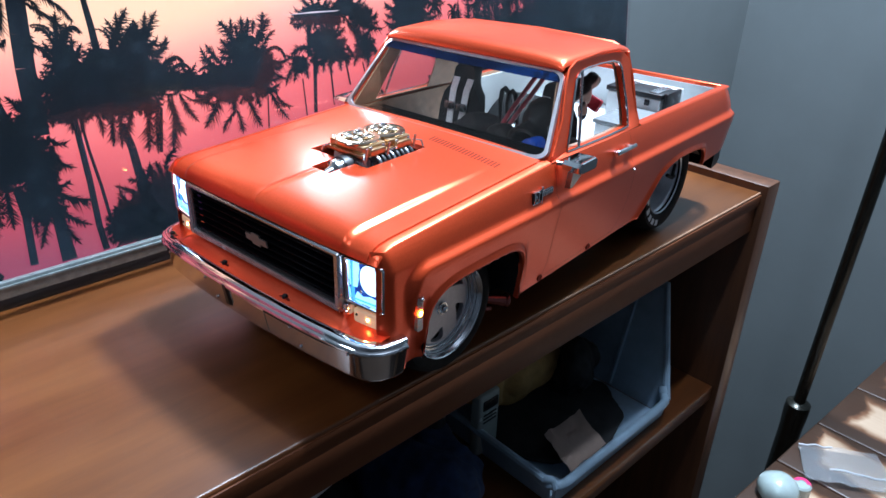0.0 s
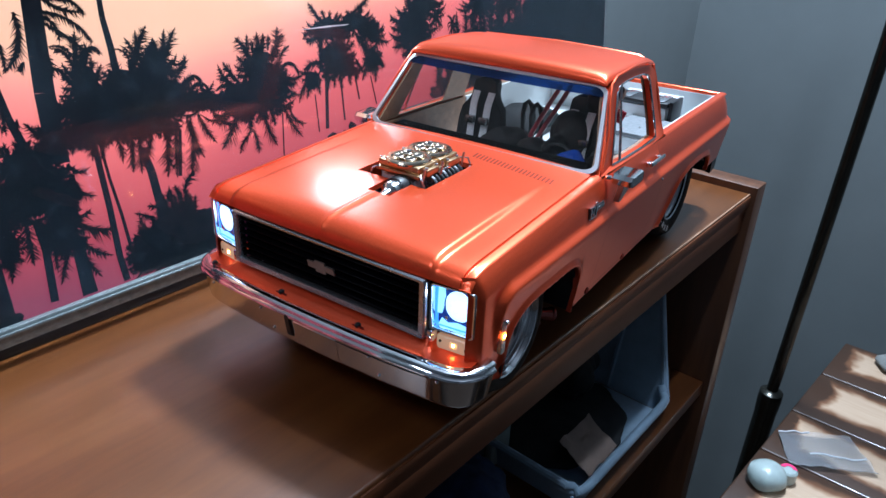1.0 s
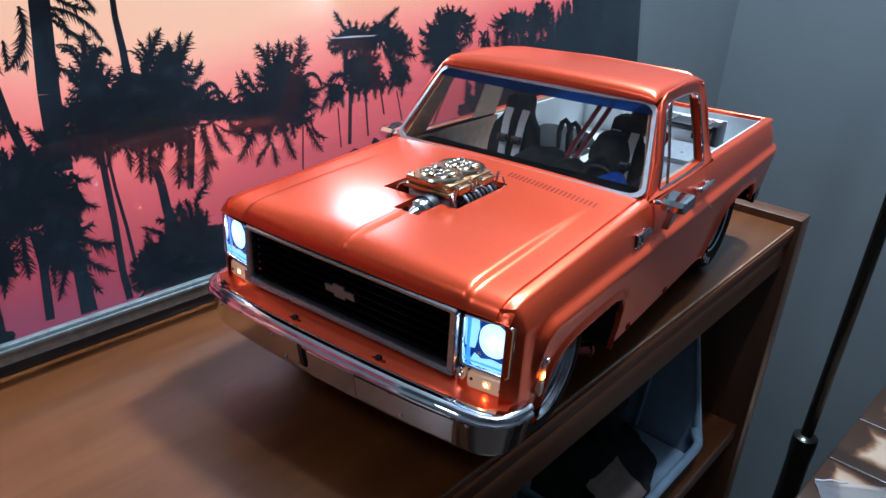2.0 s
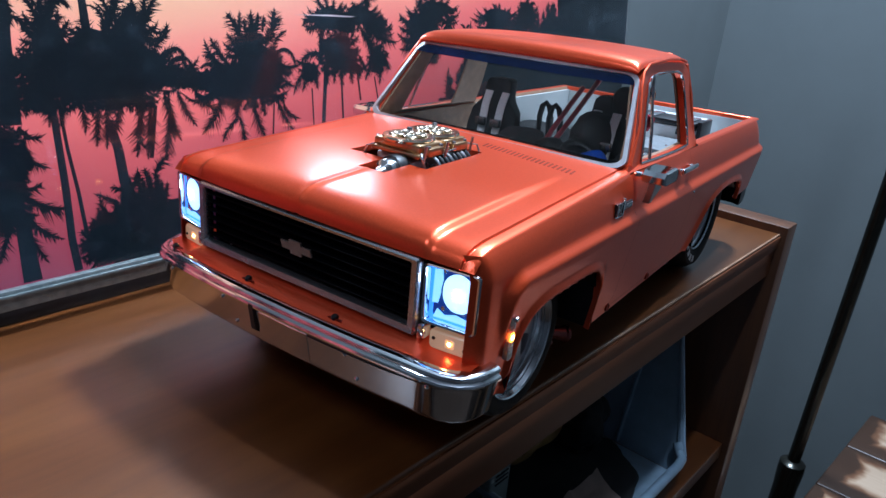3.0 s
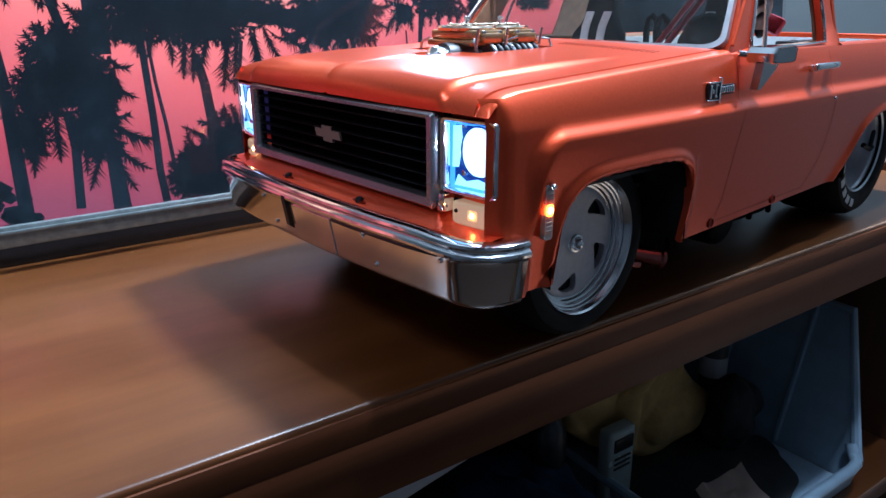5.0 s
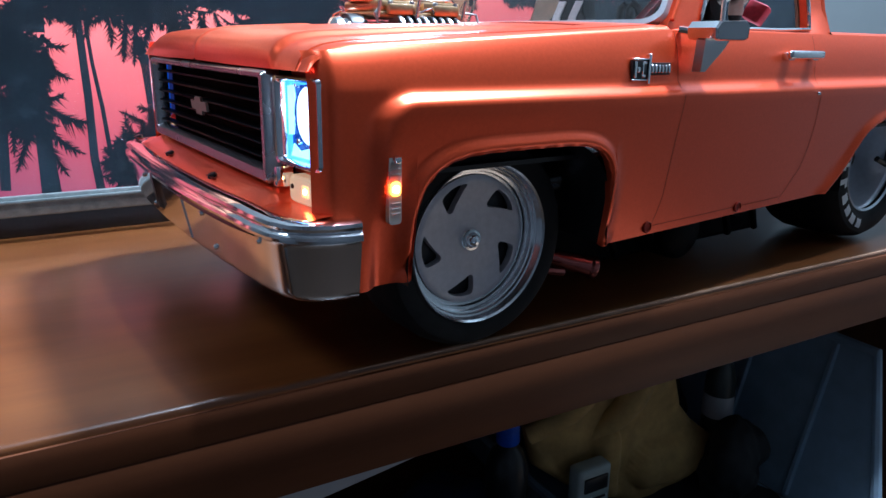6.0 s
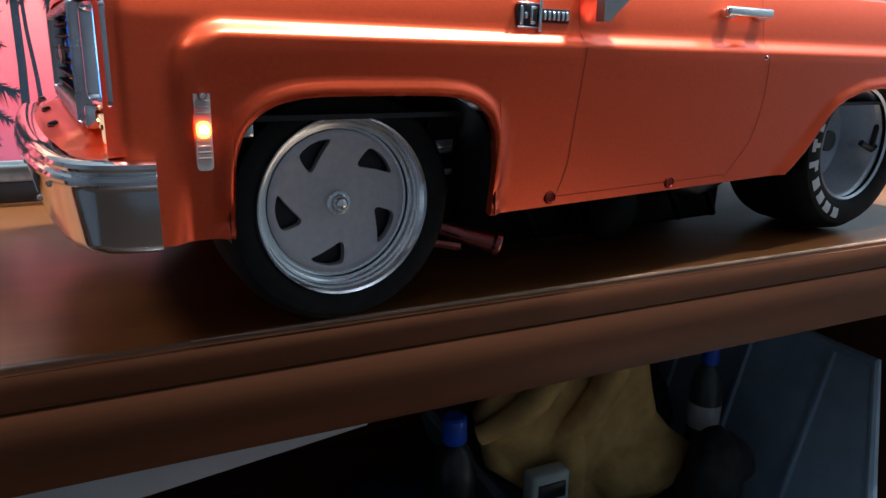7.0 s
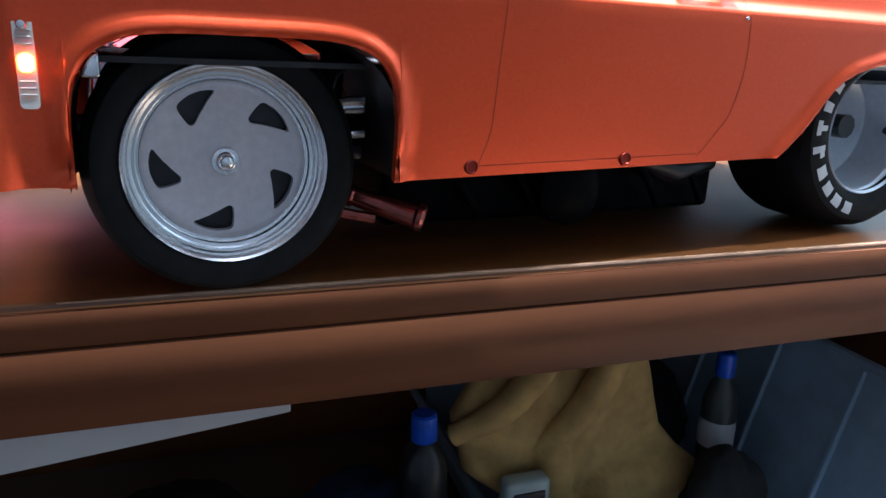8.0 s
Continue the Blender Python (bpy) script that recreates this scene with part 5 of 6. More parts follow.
    add_tube(b, [mm(-2, -66, 36.5), mm(-2, 66, 36.5)], 0.004, 10)
    part("front_axle", b, SATIN_BLACK, truck)
    b = B()
    add_tube(b, [mm(252, -66, 44.8), mm(252, 66, 44.8)], 0.005, 10)
    part("rear_axle", b, SATIN_BLACK, truck)
    b = B()
    bmesh.ops.create_icosphere(b, subdivisions=3, radius=1.0)
    bmesh.ops.scale(b, vec=(0.013, 0.013, 0.012), verts=b.verts)
    bmesh.ops.translate(b, vec=mm(252, 0, 44), verts=b.verts)
    part("differential", b, SATIN_BLACK, truck)
    b = B()
    add_tube(b, [mm(120, 0, 30), mm(245, 0, 42)], 0.004, 10)
    part("drive_shaft", b, POLISHED, truck)
    # oversized near-black box, added to hide lit shelf and pink reflection underneath
    b = B()
    add_box(b, 0.052, 0.196, -0.052, 0.064, 0.0105, 0.036, 0.003, 3)
    part("battery_tray", b, GRILLE_BAR, truck)
    b = B()
    add_lathe(b, [(0.0, 0.0), (0.0105, 0.0), (0.0125, 0.0015), (0.0130, 0.004), (0.0130, 0.026), (0.0120, 0.029), (0.0, 0.029)], 28, Matrix.Translation(mm(118, -82 + 16, 23)) @ pose(0, 0, 0, -90, 0, 0))
    part("motor_can", b, GRILLE_BAR, truck, "dark metal motor can")
    for x in (72, 96, 150, 172):
        b = B()
        add_tube(b, [mm(x, -58, 33), mm(x + 6, -60, 24), mm(x + 14, -57, 14)], 0.0016, 8)
        part("chassis_strut", b, GRILLE_BAR, truck)
    b = B()
    add_box(b, 0.045, 0.088, -0.020, 0.020, 0.024, 0.045, 0.003, 3)
    part("gearbox", b, SATIN_BLACK, truck)
    b = B()
    add_tube(b, [mm(150, -56, 33), mm(168, -58, 28), mm(190, -54, 30)], [0.004, 0.006, 0.004], 12)
    part("silencer", b, SATIN_BLACK, truck)


underside()

# ---------- picture panel: palms before a sunset ----------
LEAN_BACK = 6.28
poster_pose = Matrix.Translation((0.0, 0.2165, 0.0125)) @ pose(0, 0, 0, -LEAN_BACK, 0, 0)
# left end runs on unseen so the bumper reflects pink
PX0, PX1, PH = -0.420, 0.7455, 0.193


# the print's brightness is emission in the material, no lamp behind it
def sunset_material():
    m = material("emissive_sunset_print", (0.9, 0.4, 0.3), 0.5)
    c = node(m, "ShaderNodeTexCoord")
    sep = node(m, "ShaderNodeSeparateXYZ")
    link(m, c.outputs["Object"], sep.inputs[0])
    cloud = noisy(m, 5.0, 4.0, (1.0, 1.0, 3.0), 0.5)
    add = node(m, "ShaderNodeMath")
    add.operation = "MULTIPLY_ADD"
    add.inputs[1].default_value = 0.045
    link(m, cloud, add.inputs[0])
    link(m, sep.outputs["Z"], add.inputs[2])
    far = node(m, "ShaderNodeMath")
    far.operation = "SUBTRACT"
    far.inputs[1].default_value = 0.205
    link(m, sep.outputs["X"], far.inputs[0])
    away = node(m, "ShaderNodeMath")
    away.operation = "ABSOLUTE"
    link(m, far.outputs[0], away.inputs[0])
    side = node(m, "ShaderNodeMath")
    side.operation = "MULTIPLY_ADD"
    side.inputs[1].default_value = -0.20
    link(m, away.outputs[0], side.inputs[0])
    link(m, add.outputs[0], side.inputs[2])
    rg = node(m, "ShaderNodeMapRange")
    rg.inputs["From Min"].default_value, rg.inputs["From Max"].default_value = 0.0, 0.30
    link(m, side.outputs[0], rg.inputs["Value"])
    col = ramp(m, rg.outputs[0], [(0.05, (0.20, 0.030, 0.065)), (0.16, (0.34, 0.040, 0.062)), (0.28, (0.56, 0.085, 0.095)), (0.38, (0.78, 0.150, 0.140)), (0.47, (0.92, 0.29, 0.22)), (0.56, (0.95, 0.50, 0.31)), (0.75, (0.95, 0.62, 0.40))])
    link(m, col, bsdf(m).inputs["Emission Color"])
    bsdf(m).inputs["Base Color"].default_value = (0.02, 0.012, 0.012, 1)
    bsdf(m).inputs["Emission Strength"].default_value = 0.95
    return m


def frond(tris, x, z, ang, length, droop, width, rng, n=13):
    """A feathered palm leaf, as flat triangles: a bent rib with fine hanging leaflets."""
    pts = []
    px, pz, a = x, z, ang
    for k in range(n + 1):
        pts.append((px, pz, a))
        px += math.cos(a) * length / n
        pz += math.sin(a) * length / n
        a -= droop / n * math.cos(a) * (0.4 + 1.2 * k / n)
    for k in range(n):
        (ax, az, aa), (bx, bz, ba) = pts[k], pts[k + 1]
        w = 0.0007 * (1 - k / n) + 0.0002
        nx, nz = -math.sin(aa) * w, math.cos(aa) * w
        tris.append(((ax + nx, az + nz), (ax - nx, az - nz), (bx, bz)))
        env = math.sin(math.pi * (k + 1.5) / (n + 2.2)) ** 0.5
        for sgn in (-1, 1):
            for j in range(3):
                t = (j + 0.5) / 3
                qx, qz = lerp(ax, bx, t), lerp(az, bz, t)
                la = aa + sgn * radians(rng.uniform(34, 52))
                dx, dz = math.cos(la), math.sin(la) - 0.75
                ll = width * env * rng.uniform(0.8, 1.1) / math.hypot(dx, dz)
                hw = 0.00075
                cx, cz = math.cos(aa) * hw, math.sin(aa) * hw
                tris.append(((qx - cx, qz - cz), (qx + cx, qz + cz), (qx + dx * ll, qz + dz * ll)))


def feather(tris, p, q, w, bow, rng):
    """A broad palm leaf from p to q, bowed sideways, w across: a rib with dense, ragged leaflets."""
    dx, dz = q[0] - p[0], q[1] - p[1]
    length = math.hypot(dx, dz)
    n = max(7, int(length / 0.0011))
    pts = []
    for k in range(n + 1):
        t = k / n
        side = bow * 4 * t * (1 - t)
        pts.append((p[0] + dx * t - dz * side, p[1] + dz * t + dx * side))
    for k in range(n):
        (ax, az), (bx, bz) = pts[k], pts[k + 1]
        d = math.hypot(bx - ax, bz - az) or 1.0
        ux, uz = (bx - ax) / d, (bz - az) / d
        t = (k + 0.5) / n
        env = (0.55 + 0.45 * math.sin(math.pi * min(1.0, t * 1.1))) * (1 - 0.75 * smooth(0.75, 1.0, t))
        rib = 0.16 * w * env + 0.0002
        tris.append(((ax - uz * rib, az + ux * rib), (ax + uz * rib, az - ux * rib), (bx + ux * d, bz + uz * d)))
        for sgn in (-1, 1):
            for j in range(2):
                a = sgn * radians(rng.uniform(28, 62))
                lx, lz = ux * math.cos(a) - uz * math.sin(a), ux * math.sin(a) + uz * math.cos(a) - 0.25
                ll = 0.66 * w * env * rng.uniform(0.55, 1.45)
                o = rng.uniform(0, 1) * d
                cx, cz = ax + ux * o, az + uz * o
                hw = 0.0006
                tris.append(((cx - ux * hw, cz - uz * hw), (cx + ux * hw, cz + uz * hw), (cx + lx * ll, cz + lz * ll)))


def blob(tris, x, z, rx, rz, rng, n=16):
    """A dense crown: a ragged heart with feathers bending out and down all round it."""
    ring = [(x + rx * rng.uniform(0.6, 0.95) * math.cos(6.2832 * j / n), z + rz * rng.uniform(0.6, 0.95) * math.sin(6.2832 * j / n)) for j in range(n)]
    for j in range(n):
        tris.append(((x, z), ring[j], ring[(j + 1) % n]))
    for j in range(n):
        a = 6.2832 * (j + rng.uniform(-0.4, 0.4)) / n
        r0, r1 = rng.uniform(0.25, 0.5), rng.uniform(1.0, 1.45)
        c, d = math.cos(a), math.sin(a)
        p = (x + rx * r0 * c, z + rz * r0 * d)
        q = (x + rx * r1 * c, z + rz * r1 * d - 0.18 * rz * abs(c))
        feather(tris, p, q, 0.50 * min(rx, rz) + 0.0015, (-0.22 if c > 0 else 0.22) * abs(c) * rng.uniform(0.5, 1.4), rng)


def palm(tris, x, z, size, fronds, rng, full=1.0):
    """A crown: feathers rising and bending over, long ones hanging below a dense heart."""
    up = int(fronds * 0.50)
    for k in range(up):
        a = radians(lerp(8, 172, (k + rng.uniform(0.1, 0.9)) / up))
        frond(tris, x, z, a, size * rng.uniform(1.0, 1.35), rng.uniform(2.4, 4.2), size * 0.20, rng)
    for k in range(fronds - up):
        a = radians(rng.choice((rng.uniform(-62, 0), rng.uniform(180, 242))))
        frond(tris, x, z, a, size * rng.uniform(0.9, 1.3), rng.uniform(0.9, 1.8), size * 0.21, rng)
    for k in range(4):
        frond(tris, x + rng.uniform(-0.14, 0.14) * size, z - 0.2 * size, radians(rng.uniform(255, 285)), size * rng.uniform(0.5, 0.85), 0.1, size * 0.12, rng)
    blob(tris, x, z, size * 0.24, size * 0.24, rng)


def trunk(tris, pts, w0, w1):
    n = len(pts) - 1
    for k in range(n):
        (ax, az), (bx, bz) = pts[k], pts[k + 1]
        d = math.hypot(bx - ax, bz - az) or 1
        nx, nz = -(bz - az) / d, (bx - ax) / d
        u, v = lerp(w0, w1, k / n) / 2, lerp(w0, w1, (k + 1) / n) / 2
        p, q, r, t = (ax + nx * u, az + nz * u), (ax - nx * u, az - nz * u), (bx - nx * v, bz - nz * v), (bx + nx * v, bz + nz * v)
        tris.append((p, q, r))
        tris.append((p, r, t))


def bush(tris, x0, x1, z0, z1, count, rng):
    for k in range(count):
        x = rng.uniform(x0, x1)
        t = (x - x0) / (x1 - x0)
        top = lerp(z0, z1, 0.55 + 0.45 * math.sin(math.pi * t * 0.9 + 0.3) * rng.uniform(0.6, 1.0))
        z = rng.uniform(z0, top)
        r = rng.uniform(0.0022, 0.006)
        a = rng.uniform(0, 6.28)
        n = 7
        ring = [(x + r * rng.uniform(0.6, 1.2) * math.cos(a + 6.283 * j / n), z + r * rng.uniform(0.5, 1.0) * math.sin(a + 6.283 * j / n)) for j in range(n)]
        for j in range(n):
            tris.append(((x, z), ring[j], ring[(j + 1) % n]))


def poster():
    rng = random.Random(11)
    b = B()
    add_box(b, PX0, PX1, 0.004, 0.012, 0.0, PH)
    frame_ob = thing("picture_panel", b, BLACK, "glossy picture panel of dark palms, its pink sunset glowing by emission", "picture", m=poster_pose)
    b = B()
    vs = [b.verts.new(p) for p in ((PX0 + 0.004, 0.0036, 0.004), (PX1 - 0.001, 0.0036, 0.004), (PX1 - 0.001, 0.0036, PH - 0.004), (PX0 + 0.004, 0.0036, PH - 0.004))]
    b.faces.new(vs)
    part("print", b, sunset_material(), frame_ob, "pink and orange sunset print, brightened by emission")
    # silhouettes printed on the sheet
    tris = []

    def core(x, z, rx, rz):
        blob(tris, x, z, rx, rz, rng, 22)

    def leaf(p, q, w, bow):
        feather(tris, p, q, w * 1.25, bow, rng)
    # tall trunk at the left and its hanging feathers
    trunk(tris, [(0.137, 0.184), (0.135, 0.166), (0.133, 0.148), (0.131, 0.129), (0.130, 0.110), (0.129, 0.090)], 0.0098, 0.0115)
    trunk(tris, [(0.108, 0.137), (0.110, 0.119), (0.114, 0.102), (0.113, 0.081)], 0.0039, 0.0050)
    frond(tris, 0.137, 0.171, radians(-10), 0.033, 1.6, 0.0061, rng)
    frond(tris, 0.141, 0.176, radians(15), 0.025, 2.2, 0.0055, rng)
    frond(tris, 0.139, 0.165, radians(-35), 0.027, 0.6, 0.0050, rng)
    leaf((0.139, 0.168), (0.145, 0.154), 0.0044, 0.20)
    leaf((0.142, 0.176), (0.161, 0.168), 0.0050, -0.10)
    leaf((0.131, 0.154), (0.134, 0.133), 0.0039, 0.25)
    leaf((0.139, 0.152), (0.150, 0.144), 0.0028, 0.25)
    leaf((0.132, 0.142), (0.146, 0.128), 0.0046, 0.25)
    leaf((0.134, 0.159), (0.134, 0.145), 0.0039, 0.00)
    leaf((0.125, 0.146), (0.121, 0.142), 0.0039, 0.00)
    leaf((0.126, 0.171), (0.114, 0.142), 0.0070, 0.15)
    leaf((0.116, 0.156), (0.115, 0.142), 0.0038, 0.00)
    leaf((0.114, 0.118), (0.111, 0.107), 0.0040, 0.00)
    leaf((0.108, 0.129), (0.107, 0.111), 0.0039, 0.00)
    # thin trunk crossing the sky
    trunk(tris, [(0.172, 0.191), (0.171, 0.164), (0.172, 0.147), (0.172, 0.131)], 0.0027, 0.0048)
    # middle mass of crowns
    core(0.177, 0.125, 0.020, 0.013)
    core(0.161, 0.115, 0.020, 0.013)
    core(0.196, 0.133, 0.012, 0.012)
    core(0.153, 0.128, 0.011, 0.014)
    core(0.144, 0.118, 0.012, 0.007)
    core(0.182, 0.112, 0.021, 0.010)
    core(0.202, 0.116, 0.015, 0.009)
    core(0.187, 0.101, 0.017, 0.008)
    core(0.213, 0.109, 0.023, 0.005)
    core(0.231, 0.108, 0.022, 0.004)
    core(0.165, 0.103, 0.013, 0.007)
    core(0.145, 0.104, 0.007, 0.008)
    leaf((0.152, 0.137), (0.154, 0.158), 0.0082, 0.05)
    leaf((0.154, 0.140), (0.148, 0.147), 0.0051, -0.30)
    leaf((0.148, 0.143), (0.140, 0.151), 0.0044, -0.20)
    leaf((0.185, 0.138), (0.195, 0.157), 0.0073, 0.05)
    leaf((0.186, 0.139), (0.188, 0.155), 0.0046, 0.00)
    leaf((0.184, 0.136), (0.181, 0.152), 0.0046, -0.10)
    leaf((0.201, 0.136), (0.206, 0.154), 0.0054, 0.00)
    leaf((0.203, 0.136), (0.213, 0.154), 0.0068, 0.05)
    leaf((0.199, 0.138), (0.198, 0.150), 0.0054, 0.00)
    leaf((0.205, 0.137), (0.217, 0.137), 0.0048, -0.35)
    leaf((0.209, 0.128), (0.216, 0.138), 0.0049, -0.20)
    leaf((0.180, 0.135), (0.173, 0.147), 0.0033, -0.30)
    leaf((0.182, 0.135), (0.178, 0.148), 0.0027, -0.20)
    frond(tris, 0.154, 0.140, radians(75), 0.019, 4.6, 0.0051, rng)
    frond(tris, 0.167, 0.128, radians(60), 0.016, 4.4, 0.0046, rng)
    frond(tris, 0.192, 0.139, radians(75), 0.013, 5.0, 0.0040, rng)
    frond(tris, 0.212, 0.119, radians(60), 0.020, 4.6, 0.0049, rng)
    frond(tris, 0.214, 0.115, radians(50), 0.023, 4.2, 0.0043, rng)
    leaf((0.223, 0.120), (0.233, 0.113), 0.0079, -0.30)
    leaf((0.215, 0.118), (0.233, 0.119), 0.0071, -0.35)
    frond(tris, 0.252, 0.111, radians(140), 0.020, 1.8, 0.0038, rng)
    leaf((0.251, 0.113), (0.238, 0.129), 0.0052, 0.15)
    # feathers hanging from it
    leaf((0.149, 0.104), (0.147, 0.088), 0.0059, 0.05)
    leaf((0.155, 0.106), (0.151, 0.086), 0.0046, 0.10)
    leaf((0.161, 0.103), (0.164, 0.082), 0.0044, 0.10)
    leaf((0.167, 0.102), (0.170, 0.089), 0.0041, 0.00)
    leaf((0.173, 0.099), (0.169, 0.075), 0.0069, 0.00)
    leaf((0.178, 0.099), (0.174, 0.073), 0.0069, 0.00)
    leaf((0.185, 0.097), (0.179, 0.080), 0.0063, 0.00)
    leaf((0.141, 0.112), (0.134, 0.098), 0.0045, -0.10)
    leaf((0.138, 0.116), (0.132, 0.110), 0.0045, -0.10)
    leaf((0.140, 0.108), (0.137, 0.093), 0.0039, 0.00)
    leaf((0.197, 0.099), (0.190, 0.067), 0.0092, 0.00)
    leaf((0.202, 0.098), (0.196, 0.065), 0.0079, 0.00)
    leaf((0.210, 0.101), (0.217, 0.073), 0.0065, -0.05)
    leaf((0.213, 0.089), (0.206, 0.063), 0.0081, 0.00)
    leaf((0.218, 0.101), (0.228, 0.080), 0.0055, -0.05)
    leaf((0.228, 0.103), (0.246, 0.088), 0.0059, -0.15)
    leaf((0.234, 0.106), (0.253, 0.106), 0.0059, 0.00)
    leaf((0.212, 0.102), (0.213, 0.073), 0.0043, 0.00)
    trunk(tris, [(0.150, 0.103), (0.150, 0.082), (0.150, 0.057), (0.149, 0.027), (0.150, 0.010)], 0.0036, 0.0043)
    trunk(tris, [(0.153, 0.103), (0.154, 0.075), (0.156, 0.052), (0.157, 0.028)], 0.0017, 0.0023)
    trunk(tris, [(0.177, 0.088), (0.180, 0.072), (0.181, 0.053), (0.183, 0.036)], 0.0049, 0.0063)
    trunk(tris, [(0.204, 0.094), (0.198, 0.065)], 0.0022, 0.0025)
    # crown behind the truck's nose
    core(0.269, 0.122, 0.015, 0.017)
    core(0.260, 0.109, 0.026, 0.008)
    core(0.278, 0.113, 0.016, 0.012)
    core(0.252, 0.102, 0.024, 0.006)
    core(0.269, 0.099, 0.022, 0.009)
    leaf((0.262, 0.131), (0.254, 0.144), 0.0074, -0.05)
    leaf((0.261, 0.131), (0.263, 0.145), 0.0044, 0.00)
    leaf((0.272, 0.134), (0.276, 0.144), 0.0037, 0.00)
    leaf((0.278, 0.133), (0.280, 0.143), 0.0038, 0.00)
    leaf((0.284, 0.127), (0.288, 0.147), 0.0100, 0.00)
    leaf((0.285, 0.133), (0.293, 0.141), 0.0061, 0.20)
    leaf((0.286, 0.125), (0.296, 0.134), 0.0046, 0.10)
    frond(tris, 0.287, 0.121, radians(30), 0.020, 3.4, 0.0046, rng)
    leaf((0.286, 0.115), (0.305, 0.113), 0.0070, -0.15)
    leaf((0.288, 0.108), (0.300, 0.099), 0.0055, -0.10)
    leaf((0.254, 0.113), (0.242, 0.130), 0.0068, 0.05)
    leaf((0.246, 0.112), (0.236, 0.120), 0.0052, -0.20)
    leaf((0.248, 0.098), (0.231, 0.075), 0.0091, 0.05)
    leaf((0.244, 0.103), (0.230, 0.094), 0.0068, 0.10)
    leaf((0.258, 0.097), (0.254, 0.081), 0.0069, 0.00)
    leaf((0.257, 0.083), (0.259, 0.066), 0.0055, 0.05)
    leaf((0.256, 0.082), (0.244, 0.069), 0.0047, -0.10)
    leaf((0.267, 0.094), (0.275, 0.068), 0.0078, -0.05)
    leaf((0.273, 0.095), (0.276, 0.082), 0.0055, 0.00)
    leaf((0.285, 0.093), (0.298, 0.069), 0.0064, -0.05)
    leaf((0.290, 0.092), (0.303, 0.078), 0.0048, -0.20)
    trunk(tris, [(0.283, 0.089), (0.279, 0.056)], 0.0012, 0.0012)
    # pair of palms further along
    core(0.338, 0.122, 0.017, 0.012)
    core(0.333, 0.142, 0.018, 0.009)
    core(0.360, 0.144, 0.018, 0.008)
    core(0.375, 0.136, 0.013, 0.008)
    core(0.344, 0.112, 0.016, 0.006)
    leaf((0.325, 0.116), (0.305, 0.112), 0.0073, -0.25)
    leaf((0.321, 0.112), (0.306, 0.095), 0.0057, -0.10)
    leaf((0.315, 0.109), (0.299, 0.094), 0.0057, -0.15)
    leaf((0.313, 0.110), (0.319, 0.096), 0.0049, 0.10)
    leaf((0.314, 0.111), (0.300, 0.116), 0.0040, 0.00)
    leaf((0.331, 0.140), (0.309, 0.137), 0.0072, -0.20)
    leaf((0.326, 0.148), (0.317, 0.161), 0.0055, 0.00)
    leaf((0.355, 0.148), (0.378, 0.161), 0.0065, 0.00)
    core(0.313, 0.108, 0.007, 0.005)
    leaf((0.329, 0.113), (0.327, 0.098), 0.0049, 0.00)
    leaf((0.335, 0.112), (0.333, 0.099), 0.0050, 0.00)
    leaf((0.341, 0.111), (0.340, 0.096), 0.0042, 0.00)
    leaf((0.348, 0.110), (0.350, 0.098), 0.0042, 0.00)
    leaf((0.353, 0.112), (0.357, 0.101), 0.0051, 0.10)
    leaf((0.357, 0.117), (0.364, 0.105), 0.0051, 0.00)
    leaf((0.359, 0.137), (0.370, 0.119), 0.0058, 0.00)
    leaf((0.364, 0.133), (0.383, 0.110), 0.0075, -0.10)
    leaf((0.372, 0.141), (0.396, 0.126), 0.0075, -0.20)
    leaf((0.373, 0.119), (0.362, 0.100), 0.0060, 0.00)
    leaf((0.378, 0.119), (0.376, 0.096), 0.0060, 0.00)
    leaf((0.381, 0.116), (0.387, 0.106), 0.0061, 0.00)
    core(0.375, 0.115, 0.008, 0.009)
    trunk(tris, [(0.326, 0.144), (0.322, 0.112)], 0.0032, 0.0032)
    trunk(tris, [(0.327, 0.112), (0.322, 0.070)], 0.0033, 0.0033)
    trunk(tris, [(0.314, 0.097), (0.314, 0.069)], 0.0012, 0.0012)
    trunk(tris, [(0.340, 0.110), (0.340, 0.073)], 0.0017, 0.0017)
    trunk(tris, [(0.354, 0.111), (0.357, 0.086)], 0.0017, 0.0017)
    trunk(tris, [(0.371, 0.102), (0.375, 0.079)], 0.0013, 0.0013)
    # more crowns towards the cab
    palm(tris, 0.423, 0.137, 0.018, 20, rng)
    core(0.424, 0.135, 0.023, 0.016)
    core(0.425, 0.117, 0.014, 0.007)
    palm(tris, 0.474, 0.130, 0.009, 12, rng)
    palm(tris, 0.452, 0.139, 0.010, 12, rng)
    core(0.435, 0.149, 0.024, 0.009)
    palm(tris, 0.515, 0.141, 0.013, 14, rng)
    palm(tris, 0.540, 0.126, 0.012, 12, rng)
    palm(tris, 0.572, 0.118, 0.014, 12, rng)
    palm(tris, 0.559, 0.150, 0.015, 14, rng)
    core(0.515, 0.145, 0.025, 0.008)
    core(0.562, 0.111, 0.038, 0.013)
    core(0.558, 0.145, 0.018, 0.012)
    palm(tris, 0.606, 0.130, 0.012, 12, rng)
    core(0.612, 0.108, 0.031, 0.010)
    core(0.596, 0.137, 0.012, 0.016)
    trunk(tris, [(0.474, 0.128), (0.476, 0.103)], 0.0014, 0.0014)
    trunk(tris, [(0.498, 0.135), (0.500, 0.100)], 0.0014, 0.0014)
    # low palm at the left
    core(0.129, 0.104, 0.008, 0.008)
    core(0.121, 0.084, 0.012, 0.008)
    core(0.121, 0.068, 0.010, 0.011)
